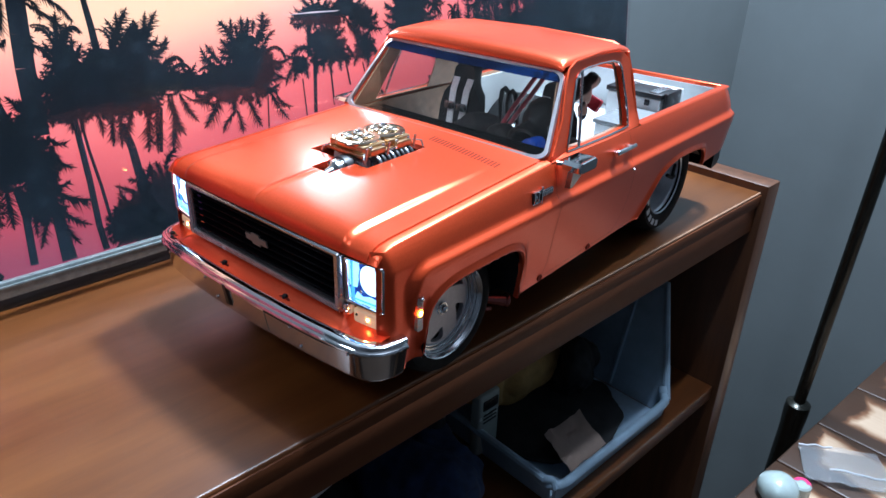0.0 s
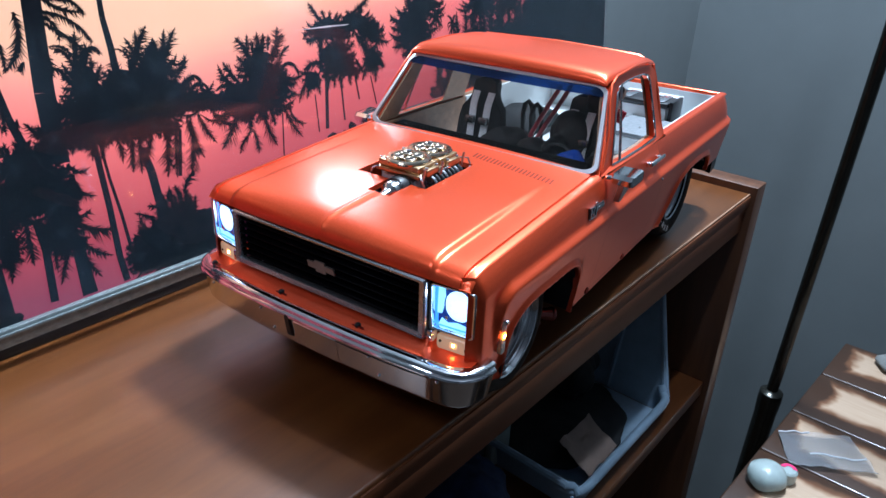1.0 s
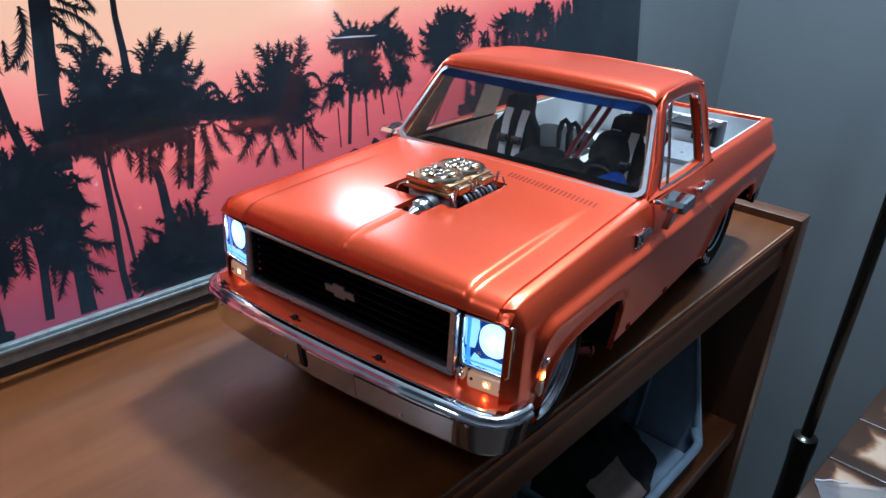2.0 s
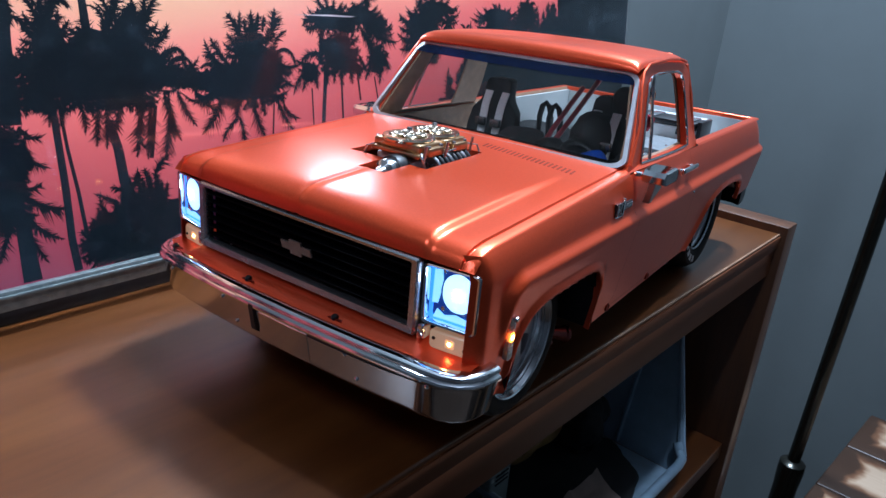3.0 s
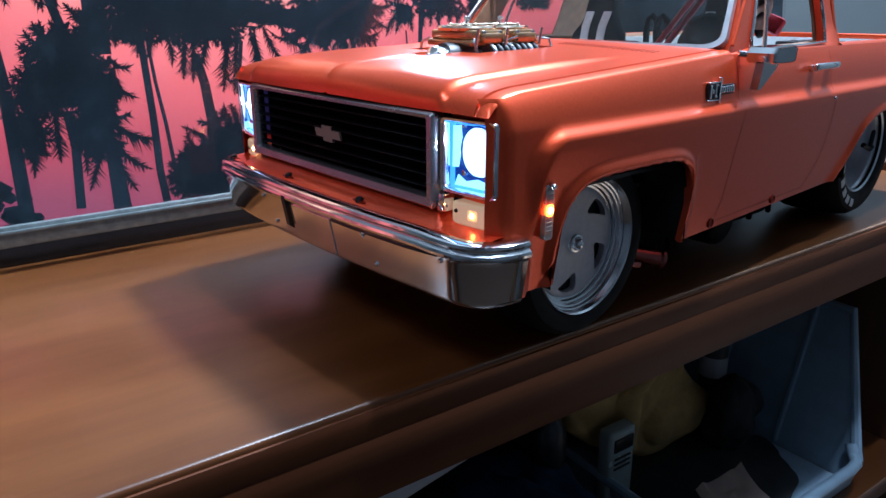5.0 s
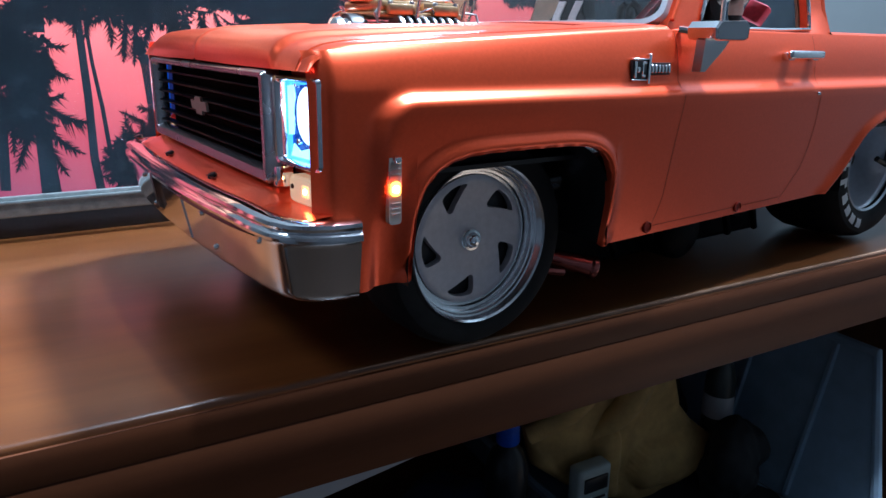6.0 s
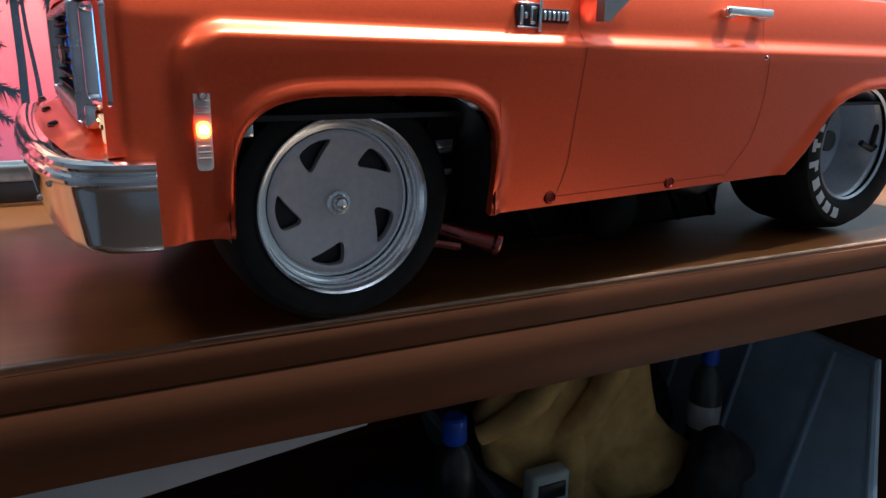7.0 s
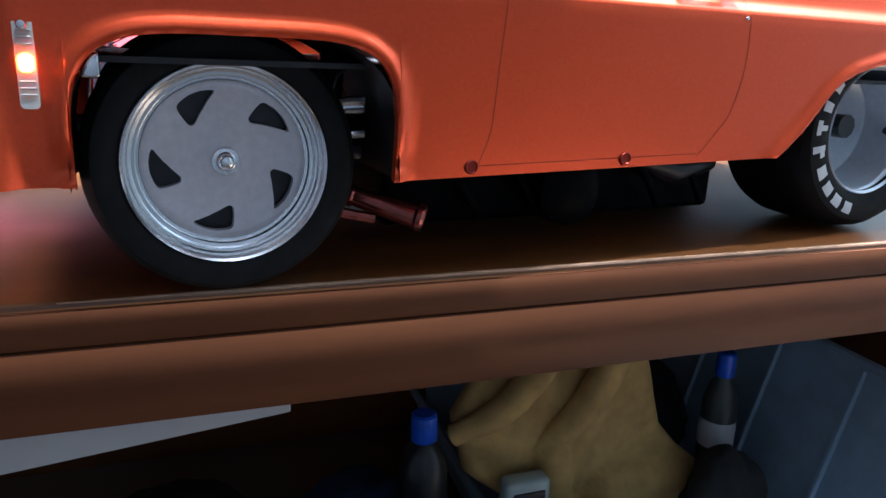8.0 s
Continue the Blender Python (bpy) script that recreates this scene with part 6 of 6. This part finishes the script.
    core(0.121, 0.052, 0.011, 0.012)
    core(0.111, 0.073, 0.006, 0.005)
    core(0.130, 0.072, 0.005, 0.009)
    leaf((0.133, 0.082), (0.144, 0.067), 0.0067, -0.20)
    leaf((0.133, 0.089), (0.144, 0.084), 0.0053, -0.30)
    leaf((0.132, 0.073), (0.139, 0.070), 0.0040, -0.10)
    leaf((0.128, 0.059), (0.139, 0.060), 0.0062, -0.20)
    leaf((0.129, 0.057), (0.150, 0.045), 0.0082, -0.15)
    leaf((0.128, 0.051), (0.145, 0.029), 0.0062, -0.15)
    leaf((0.126, 0.046), (0.136, 0.018), 0.0062, -0.05)
    leaf((0.122, 0.042), (0.113, 0.022), 0.0056, 0.00)
    leaf((0.115, 0.047), (0.113, 0.030), 0.0048, 0.00)
    leaf((0.115, 0.072), (0.106, 0.085), 0.0079, 0.00)
    leaf((0.112, 0.059), (0.103, 0.065), 0.0073, 0.00)
    leaf((0.118, 0.096), (0.107, 0.087), 0.0064, 0.00)
    leaf((0.118, 0.106), (0.107, 0.098), 0.0057, 0.00)
    leaf((0.124, 0.105), (0.117, 0.115), 0.0051, 0.00)
    trunk(tris, [(0.109, 0.063), (0.110, 0.045), (0.107, 0.013)], 0.0043, 0.0046)
    trunk(tris, [(0.127, 0.044), (0.127, 0.025), (0.127, 0.010)], 0.0070, 0.0091)
    # dark brush along the lower edge
    core(0.162, 0.022, 0.009, 0.010)
    core(0.176, 0.028, 0.013, 0.017)
    core(0.190, 0.027, 0.013, 0.024)
    core(0.198, 0.037, 0.008, 0.015)
    core(0.168, 0.032, 0.008, 0.005)
    leaf((0.176, 0.043), (0.164, 0.050), 0.0045, 0.00)
    leaf((0.181, 0.049), (0.173, 0.052), 0.0052, 0.00)
    leaf((0.186, 0.050), (0.188, 0.057), 0.0052, 0.00)
    leaf((0.195, 0.051), (0.193, 0.060), 0.0053, 0.00)
    leaf((0.175, 0.038), (0.163, 0.038), 0.0038, 0.10)
    leaf((0.168, 0.032), (0.158, 0.035), 0.0030, 0.00)
    leaf((0.198, 0.053), (0.209, 0.066), 0.0068, 0.10)
    # dense growth beyond the tall trunk
    core(0.109, 0.079, 0.008, 0.006)
    core(0.118, 0.094, 0.006, 0.007)
    core(0.107, 0.092, 0.011, 0.012)
    core(0.099, 0.076, 0.011, 0.012)
    core(0.116, 0.080, 0.010, 0.009)
    core(0.091, 0.055, 0.008, 0.012)
    leaf((0.102, 0.084), (0.080, 0.062), 0.0077, 0.00)
    leaf((0.116, 0.090), (0.109, 0.107), 0.0060, 0.00)
    leaf((0.104, 0.068), (0.102, 0.038), 0.0073, 0.00)
    leaf((0.096, 0.070), (0.089, 0.032), 0.0078, 0.00)
    # the print goes on past both ends
    for x, z, size, n in ((0.080, 0.150, 0.036, 16), (0.045, 0.120, 0.040, 16), (0.000, 0.150, 0.044, 16), (-0.060, 0.110, 0.046, 16), (-0.150, 0.150, 0.050, 16), (-0.250, 0.120, 0.050, 16), (-0.340, 0.150, 0.050, 16)):
        palm(tris, x, z, size, n, rng)
        trunk(tris, [(x, z), (x + 0.004, z * 0.5), (x + 0.002, 0.005)], 0.005, 0.007)
    bush(tris, 0.190, 0.330, 0.004, 0.050, 520, rng)
    bush(tris, 0.300, 0.470, 0.004, 0.075, 520, rng)
    bush(tris, 0.440, 0.600, 0.004, 0.120, 700, rng)
    bush(tris, 0.585, 0.742, 0.004, 0.200, 900, rng)
    # thick undergrowth behind the cab
    for x, z, rx, rz in ((0.468, 0.060, 0.020, 0.045), (0.492, 0.078, 0.026, 0.050), (0.520, 0.085, 0.028, 0.048), (0.548, 0.082, 0.028, 0.052), (0.576, 0.088, 0.028, 0.050), (0.604, 0.090, 0.028, 0.048), (0.630, 0.095, 0.026, 0.050)):
        blob(tris, x, z, rx, rz, rng, 24)
    bush(tris, -0.300, 0.085, 0.004, 0.045, 360, rng)
    trunk(tris, [(0.676, 0.005), (0.676, 0.190)], 0.136, 0.136)
    me = bpy.data.meshes.new("palm_print")
    verts, faces = [], []
    for t in tris:
        k = len(verts)
        verts += [(min(max(px, PX0 + 0.005), PX1 - 0.002), 0.0031, min(max(pz, 0.005), PH - 0.005)) for px, pz in t]
        faces.append((k, k + 1, k + 2))
    me.from_pydata(verts, [], faces)
    me.materials.append(worn("printed_black", (0.007, 0.013, 0.019), 0.6, 0.0, 14.0, 0.35, spec=0.12))
    pp = new("palm_print", me)
    pp.parent = frame_ob
    tagged(pp, "dark palm silhouettes printed on the sheet", kind="stuff")
    # the clear cover sheet, with a lamp's long reflected streak painted on it
    b = B()
    add_box(b, PX0 + 0.002, PX1 - 0.0008, -0.0005, 0.0022, 0.003, PH - 0.002)
    sheet = material("clear_cover_sheet", (1, 1, 1), 0.03, trans=1.0, ior=1.24)
    cover = part("cover_sheet", b, sheet, frame_ob, "glossy clear cover sheet")
    cover.visible_shadow = False
    b = B()
    add_prism(b, [Vector(p) for p in ((0.300, -0.0007, 0.1436), (0.348, -0.0007, 0.1424), (0.352, -0.0007, 0.1431), (0.330, -0.0007, 0.1440))], (0, 0.0001, 0))
    part("scuff", b, material("pale_streak_glint", (0.85, 0.75, 0.75), 0.5, alpha=0.45), frame_ob)
    # moulding
    for x0, x1, za, zb in ((PX0 - 0.002, PX1, 0.0, 0.0105), (PX0 - 0.002, PX1, PH - 0.0008, PH + 0.0018)):
        b = B()
        add_box(b, x0, x1, -0.006, -0.0008, za, zb, 0.0008)
        if za == 0.0:
            add_box(b, x0, x1, -0.0072, -0.0058, za + 0.0066, za + 0.0084, 0.0004)
        part("moulding", b, ALU, frame_ob, "dull grey aluminium moulding")
    b = B()
    add_box(b, PX0 - 0.008, PX0 - 0.0021, -0.006, 0.012, 0.0, PH, 0.001)
    part("moulding", b, ALU, frame_ob)
    # black strip added in place of the shade below the frame
    b = B()
    add_box(b, PX0, PX1 - 0.1, 0.222, 0.236, 0.0, 0.0118, 0.001)
    thing("wooden_batten", b, BLACK, "black strip for the shade under the picture panel on the bookcase", "batten")


poster()


# ---------- pole, table and what lies on it ----------
def pole():
    b = B()
    low, joint, high = (0.850, -0.0225, -1.06), (0.850, -0.0300, -0.343), (0.850, -0.048, 0.62)
    add_tube(b, [joint, tuple(lerp(a, c, 0.5) for a, c in zip(joint, high)), high], 0.0073, 16)
    ob = thing("metal_pole", b, POLE, "thin dark metal pole with a thicker lower tube", "pole")
    b = B()
    add_tube(b, [low, joint], 0.0138, 16)
    part("lower_tube", b, POLE, ob)
    b = B()
    add_tube(b, [tuple(lerp(a, c, 0.97) for a, c in zip(low, joint)), joint, (0.850, -0.0302, -0.333), (0.850, -0.0303, -0.329)], [0.0142, 0.0152, 0.0148, 0.0090], 16)
    part("collar", b, POLE, ob, "glossy dark collar")


pole()

def cloth(name, centre, size, amount, scale, seed, mat, label, category, flat=0.0):
    b = B()
    bmesh.ops.create_icosphere(b, subdivisions=5, radius=1.0)
    bmesh.ops.scale(b, vec=size, verts=b.verts)
    for v in b.verts:
        p = v.co * scale + Vector((seed, seed * 1.3, 0))
        fold = noise.noise(p) + 0.5 * noise.noise(p * 2.1) + 0.22 * noise.noise(p * 4.6)
        v.co += v.co.normalized() * amount * fold
        if flat:
            v.co.z = max(v.co.z, -size[2] * flat)
    bmesh.ops.translate(b, vec=centre, verts=b.verts)
    return thing(name, b, mat, label, category, sharp=70)


TABLE_Z = -0.328


def table():
    ob = new("pine_table")
    ob.location = (0.80, -0.35, -1.06)
    tagged(ob, "scorched pine plank table with glossy varnish", "table")
    back = Matrix.Translation((-0.80, 0.35, 1.06))
    rng = random.Random(5)
    edges = [0.612, 0.722, 0.822, 0.932, 1.040]
    for x0, x1 in zip(edges, edges[1:]):
        b = B()
        end = -0.0505 - 0.058 * (x0 + 0.05 - 0.62)
        add_box(b, x0 + 0.0005, x1 - 0.0005, -0.62, end, TABLE_Z - 0.028, TABLE_Z + rng.uniform(-0.0003, 0.0003), 0.0025, 3)
        for v in b.verts:
            if v.co.y > end - 0.01:
                v.co.y -= 0.058 * (v.co.x - (x0 + 0.05))
        bmesh.ops.transform(b, matrix=back, verts=b.verts)
        part("plank", b, PLANK, ob)
    for x in (0.66, 0.99):
        for y in (-0.58, -0.14):
            b = B()
            add_box(b, x - 0.03, x + 0.03, y - 0.03, y + 0.03, -1.06, TABLE_Z - 0.0285, 0.004)
            bmesh.ops.transform(b, matrix=back, verts=b.verts)
            part("leg", b, BURNT, ob)
    # clear bag lying on the planks, with two thick welded edges
    def quad(u, v):
        p = [(0.7627, -0.0640), (0.8110, -0.1330), (0.7640, -0.1740), (0.7128, -0.0932)]
        x = lerp(lerp(p[0][0], p[1][0], u), lerp(p[3][0], p[2][0], u), v)
        y = lerp(lerp(p[0][1], p[1][1], u), lerp(p[3][1], p[2][1], u), v)
        return x, y, TABLE_Z + 0.0010 + 0.006 * abs(noise.noise(Vector((u * 4.5, v * 4.0, 1.3)))) + 0.003 * smooth(0.8, 1, abs(2 * v - 1))
    b = B()
    add_grid(b, [[quad(i / 20, j / 20) for j in range(21)] for i in range(21)])
    thicken(b, 0.0004)
    bag = thing("plastic_bag", b, WRAP, "crumpled clear plastic bag on the pine table", "bag")
    for v, u0, u1 in ((0.02, 0.0, 0.42), (0.62, 0.30, 0.98)):
        b = B()
        add_tube(b, [Vector(quad(lerp(u0, u1, k / 8), v)) + Vector((0, 0, 0.0006)) for k in range(9)], 0.0011, 6)
        part("welded_edge", b, PAPER, bag, "white glossy welded edge")
    # small tub lying beside it
    b = B()
    add_lathe(b, [(0.0, 0.0), (0.0150, 0.0), (0.0190, 0.004), (0.0205, 0.010), (0.0190, 0.017), (0.0140, 0.022), (0.0075, 0.0245), (0.0, 0.025)], 28, Matrix.Translation((0.668, -0.080, TABLE_Z + 0.0008)))
    lumps(b, 0.0025, 55.0, 1.0)
    jar = thing("plastic_tub", b, JAR, "small pale plastic tub with a magenta label on the pine table", "tub")
    b = B()
    add_lathe(b, [(0.0, 0.0), (0.0090, 0.0), (0.0100, 0.002), (0.0100, 0.014), (0.0080, 0.016), (0.0, 0.0165)], 20, Matrix.Translation((0.6880, -0.0960, TABLE_Z + 0.0008)))
    part("neck", b, JAR, jar)
    b = B()
    add_grid(b, [[(0.6880 + 0.0102 * math.cos(a) * r, -0.0960 + 0.0102 * math.sin(a) * r, TABLE_Z + z) for r, z in ((1.0, 0.006), (1.0, 0.0145), (0.82, 0.0172), (0.4, 0.0177))] for a in (radians(-70 + 8 * k) for k in range(22))])
    part("label_band", b, PINK, jar, "magenta label")
    cloth("grey_pouch", (1.012, -0.150, TABLE_Z + 0.0075), (0.026, 0.034, 0.010), 0.006, 30.0, 3.0, worn("grey_felt", (0.16, 0.16, 0.15), 0.8, 0.0, 80.0, 0.2), "small grey cloth pouch on the pine table", "pouch", 0.72)



table()


# ---------- things on the lower shelf ----------
def tote():
    """An open-fronted storage bin: a low front lip and tall flaring sides."""
    ob = new("storage_bin")
    ob.location = (0.48, 0.13, -0.2203)
    tagged(ob, "cloudy plastic open-fronted storage bin on the lower shelf", "storage bin")
    o = Vector(ob.location)

    def add(name, pts, depth):
        b = B()
        add_prism(b, [Vector(p) - o for p in pts], depth)
        bmesh.ops.bevel(b, geom=list(b.edges), offset=0.0009, segments=2, affect="EDGES")
        part(name, b, TOTE, ob)
    add("base", [(0.397, 0.016, -0.2200), (0.562, 0.016, -0.2200), (0.562, 0.262, -0.2200), (0.397, 0.262, -0.2200)], (0, 0, 0.003))
    add("front_lip", [(0.394, 0.0135, -0.2198), (0.563, 0.0135, -0.2198), (0.567, 0.0105, -0.1985), (0.390, 0.0105, -0.1985)], (0, 0.003, 0))
    b = B()
    add_tube(b, [Vector(p) - o for p in ((0.3900, 0.030, -0.1975), (0.3905, 0.0180, -0.1978), (0.3960, 0.0112, -0.1980), (0.405, 0.0095, -0.1980), (0.548, 0.0095, -0.1980), (0.5585, 0.0108, -0.1978), (0.5650, 0.0165, -0.1965), (0.5680, 0.0210, -0.1900))], 0.0042, 10)
    part("front_rim", b, TOTE, ob)
    for s, x0, x1, top, yf in ((1, 0.563, 0.594, -0.0985, 0.050), (-1, 0.394, 0.387, -0.188, 0.020)):
        add("side_wall", [(x0, 0.0165, -0.2185), (x0, 0.2620, -0.2185), (x1, 0.2740, top), (x1, yf, top), (lerp(x0, x1, 0.2), 0.0180, -0.1980)], (s * 0.0028, 0, 0))
        b = B()
        add_tube(b, [Vector(p) - o for p in ((x0 + s * 0.001, 0.012, -0.199), (lerp(x0, x1, 0.25), 0.0175, -0.193), (x1 + s * 0.002, yf - 0.001, top - 0.0005), (x1 + s * 0.002, 0.2740, top + 0.001))], 0.0036, 8)
        part("rim", b, TOTE, ob)
        for k in range(3 if s > 0 else 0):
            b = B()
            y = 0.075 + 0.06 * k
            add_tube(b, [Vector(p) - o for p in ((x0 - s * 0.0006, y, -0.214), (x1 - s * 0.0006, y, -0.102))], 0.0022, 6)
            part("rib", b, TOTE, ob)
    add("back_wall", [(0.394, 0.2625, -0.2185), (0.563, 0.2625, -0.2185), (0.594, 0.2745, -0.0985), (0.387, 0.2745, -0.0985)], (0, 0.003, 0))


tote()


def lower_shelf():
    cloth("black_bag", (0.462, 0.205, -0.178), (0.052, 0.050, 0.034), 0.014, 22.0, 1.0, BLACK_CLOTH, "crumpled black cloth bag inside the storage bin", "bag", 0.95)
    cloth("black_bag", (0.530, 0.200, -0.180), (0.032, 0.052, 0.030), 0.010, 26.0, 4.0, BLACK_CLOTH, "crumpled black cloth bag inside the storage bin", "bag", 0.95)
    cloth("black_cloth", (0.520, 0.092, -0.186), (0.026, 0.020, 0.030), 0.010, 30.0, 15.0, BLACK_CLOTH, "bunched black cloth before the bottle in the storage bin", "cloth", 0.9)
    glove()
    cloth("black_cloth", (0.478, 0.088, -0.2115), (0.074, 0.066, 0.007), 0.006, 34.0, 12.0, BLACK_CLOTH, "black cloth spread over the floor of the storage bin", "cloth", 0.8)
    cloth("navy_cloth", (0.312, 0.095, -0.188), (0.045, 0.075, 0.030), 0.012, 26.0, 7.0, NAVY_CLOTH, "crumpled navy blue cloth on the lower shelf", "cloth", 0.9)
    cloth("black_cloth", (0.215, 0.13, -0.196), (0.05, 0.08, 0.024), 0.012, 26.0, 9.0, BLACK_CLOTH, "dark bundled cloth on the lower shelf", "cloth", 0.9)
    b = B()
    rows = []
    for i in range(9):
        rows.append([(0.420 + 0.050 * i / 8, 0.017 + 0.032 * j / 8, -0.203 + 0.020 * j / 8 + 0.006 * noise.noise(Vector((i * 0.6, j * 0.6, 4.0)))) for j in range(9)])
    add_grid(b, rows)
    thicken(b, 0.0008)
    thing("card_scrap", b, worn("brown_paper", (0.22, 0.155, 0.125), 0.7, 0.0, 60.0, 0.15), "crumpled brown card scrap lying in the storage bin", "card")
    b = B()
    add_box(b, -0.20, 0.0, 0.0, 0.05, 0.0, 0.0185, 0.0008)
    thing("white_board", b, PAPER, "white painted board tucked under the front rail", "board", m=Matrix.Translation((0.269, 0.0365, -0.0605)) @ pose(0, 0, 0, 0, 0, 10.5))
    b = B()
    add_box(b, 0.383, 0.409, 0.092, 0.104, -0.2165, -0.150, 0.003, 3)
    meter = thing("handheld_meter", b, JAR, "pale grey handheld meter standing in the storage bin", "meter")
    b = B()
    add_box(b, 0.387, 0.405, 0.0908, 0.0925, -0.166, -0.156, 0.0006)
    part("display", b, SATIN_BLACK, meter, "dark display")
    for k in range(3):
        b = B()
        add_box(b, 0.388, 0.404, 0.0912, 0.0925, -0.1725 - 0.004 * k, -0.171 - 0.004 * k, 0.0003)
        part("dark_bar", b, SATIN_BLACK, meter)


def glove():
    """Tan suede work glove, slumped over the bags: two rolled folds and one pointed corner."""
    left = [(-0.186, 0.436), (-0.172, 0.410), (-0.152, 0.374), (-0.130, 0.348), (-0.100, 0.341), (-0.066, 0.362)]
    right = [(-0.186, 0.446), (-0.172, 0.478), (-0.162, 0.493), (-0.155, 0.497), (-0.148, 0.489), (-0.135, 0.473), (-0.120, 0.460), (-0.085, 0.450), (-0.066, 0.444)]
    folds = [((0.392, -0.122), (0.400, -0.186), 0.010, 0.008), ((0.430, -0.150), (0.492, -0.153), 0.016, 0.010), ((0.345, -0.125), (0.372, -0.165), 0.009, 0.006)]

    def ridge(x, z):
        out = 0.0
        for (ax, az), (bx, bz), w, h in folds:
            t = min(1.0, max(0.0, ((x - ax) * (bx - ax) + (z - az) * (bz - az)) / ((bx - ax) ** 2 + (bz - az) ** 2)))
            d = math.hypot(x - lerp(ax, bx, t), z - lerp(az, bz, t)) / w
            out = max(out, h * math.sqrt(max(0.0, 1 - d * d)) if d < 1 else 0.0)
        return out
    # scaled about the late camera position, so the outline keeps its place in view
    grow, base = 1.12, Vector((0.18, -0.192, 0.088))

    def put(x, y, z):
        p = base + grow * (Vector((x, y, z)) - base)
        return (p.x, p.y, max(p.z, -0.2135))
    n, k = 56, 64
    front, back = [], []
    for i in range(n + 1):
        z = lerp(-0.186, -0.066, i / n)
        x0, x1 = interp(z, left), interp(z, right)
        fr, bk = [], []
        for j in range(k + 1):
            u = j / k
            x = lerp(x0, x1, u)
            close = math.sqrt(max(0.0, 1 - abs(2 * u - 1) ** 3)) * math.sqrt(max(0.0, 1 - abs(2 * i / n - 1) ** 6))
            soft = 0.009 * noise.noise(Vector((x * 26, z * 30, 2.0))) + 0.004 * noise.noise(Vector((x * 70, z * 70, 5.0)))
            fr.append(put(x, 0.088 - close * (0.010 + 0.5 * soft + ridge(x, z)), z))
            bk.append(put(x, 0.088 + close * 0.020, z))
        front.append(fr)
        back.append(bk)
    b = B()
    add_grid(b, front)
    add_grid(b, back)
    ob = thing("work_glove", b, SUEDE, "limp tan suede work glove slumped over the dark bags", "glove", sharp=80)
    for (ax, az), (bx, bz), r in (((0.386, -0.064), (0.341, -0.106), 0.0078), ((0.423, -0.064), (0.385, -0.120), 0.0082)):
        b = B()
        pts = []
        for i in range(13):
            t = i / 12
            sag = 0.004 * math.sin(math.pi * t)
            pts.append(Vector(put(lerp(ax, bx, t), 0.074 - 0.004 * math.sin(math.pi * t) + 0.008 * t * t, lerp(az, bz, t) - sag)))
        add_tube(b, pts, [r * (0.80 + 0.25 * math.sin(math.pi * min(1, 0.15 + i / 13))) for i in range(13)], 14)
        lumps(b, 0.0016, 90.0, ax * 50)
        part("glove_finger", b, SUEDE, ob, "rolled empty glove finger", sharp=80)


def bottle(name, x, y, r, top, body_mat, label, band=True):
    """A round bottle with a shoulder, a coloured cap and a paper band."""
    base = -0.2202 if x < 0.39 else -0.2168
    m = Matrix.Translation((x, y, base))
    h = top - base
    b = B()
    add_lathe(b, [(0.0, 0.0), (r * 0.92, 0.0), (r, 0.002), (r, h * 0.70), (r * 0.75, h * 0.80), (r * 0.42, h * 0.85), (r * 0.42, h * 0.90), (0.0, h * 0.90)], 24, m)
    ob = thing(name, b, body_mat, label, "bottle")
    b = B()
    add_lathe(b, [(r * 0.52, h * 0.86), (r * 0.56, h * 0.87), (r * 0.52, h * 0.99), (r * 0.42, h), (0.0, h)], 20, m)
    part("cap", b, BLUE, ob, "blue plastic cap")
    if band:
        b = B()
        add_lathe(b, [(r + 0.0003, h * 0.44), (r + 0.0003, h * 0.60)], 24, m)
        part("paper_band", b, PAPER, ob, "white paper band")


def lower_bottles():
    bottle("bottle", 0.541, 0.125, 0.0108, -0.106, worn("dark_bottle_plastic", (0.035, 0.040, 0.036), 0.35, 0.0, 60.0, 0.2), "dark plastic bottle with a blue cap in the storage bin")
    bottle("bottle", 0.343, 0.112, 0.0130, -0.112, SATIN_BLACK, "black bottle with a blue cap on the lower shelf", False)


lower_bottles()
lower_shelf()
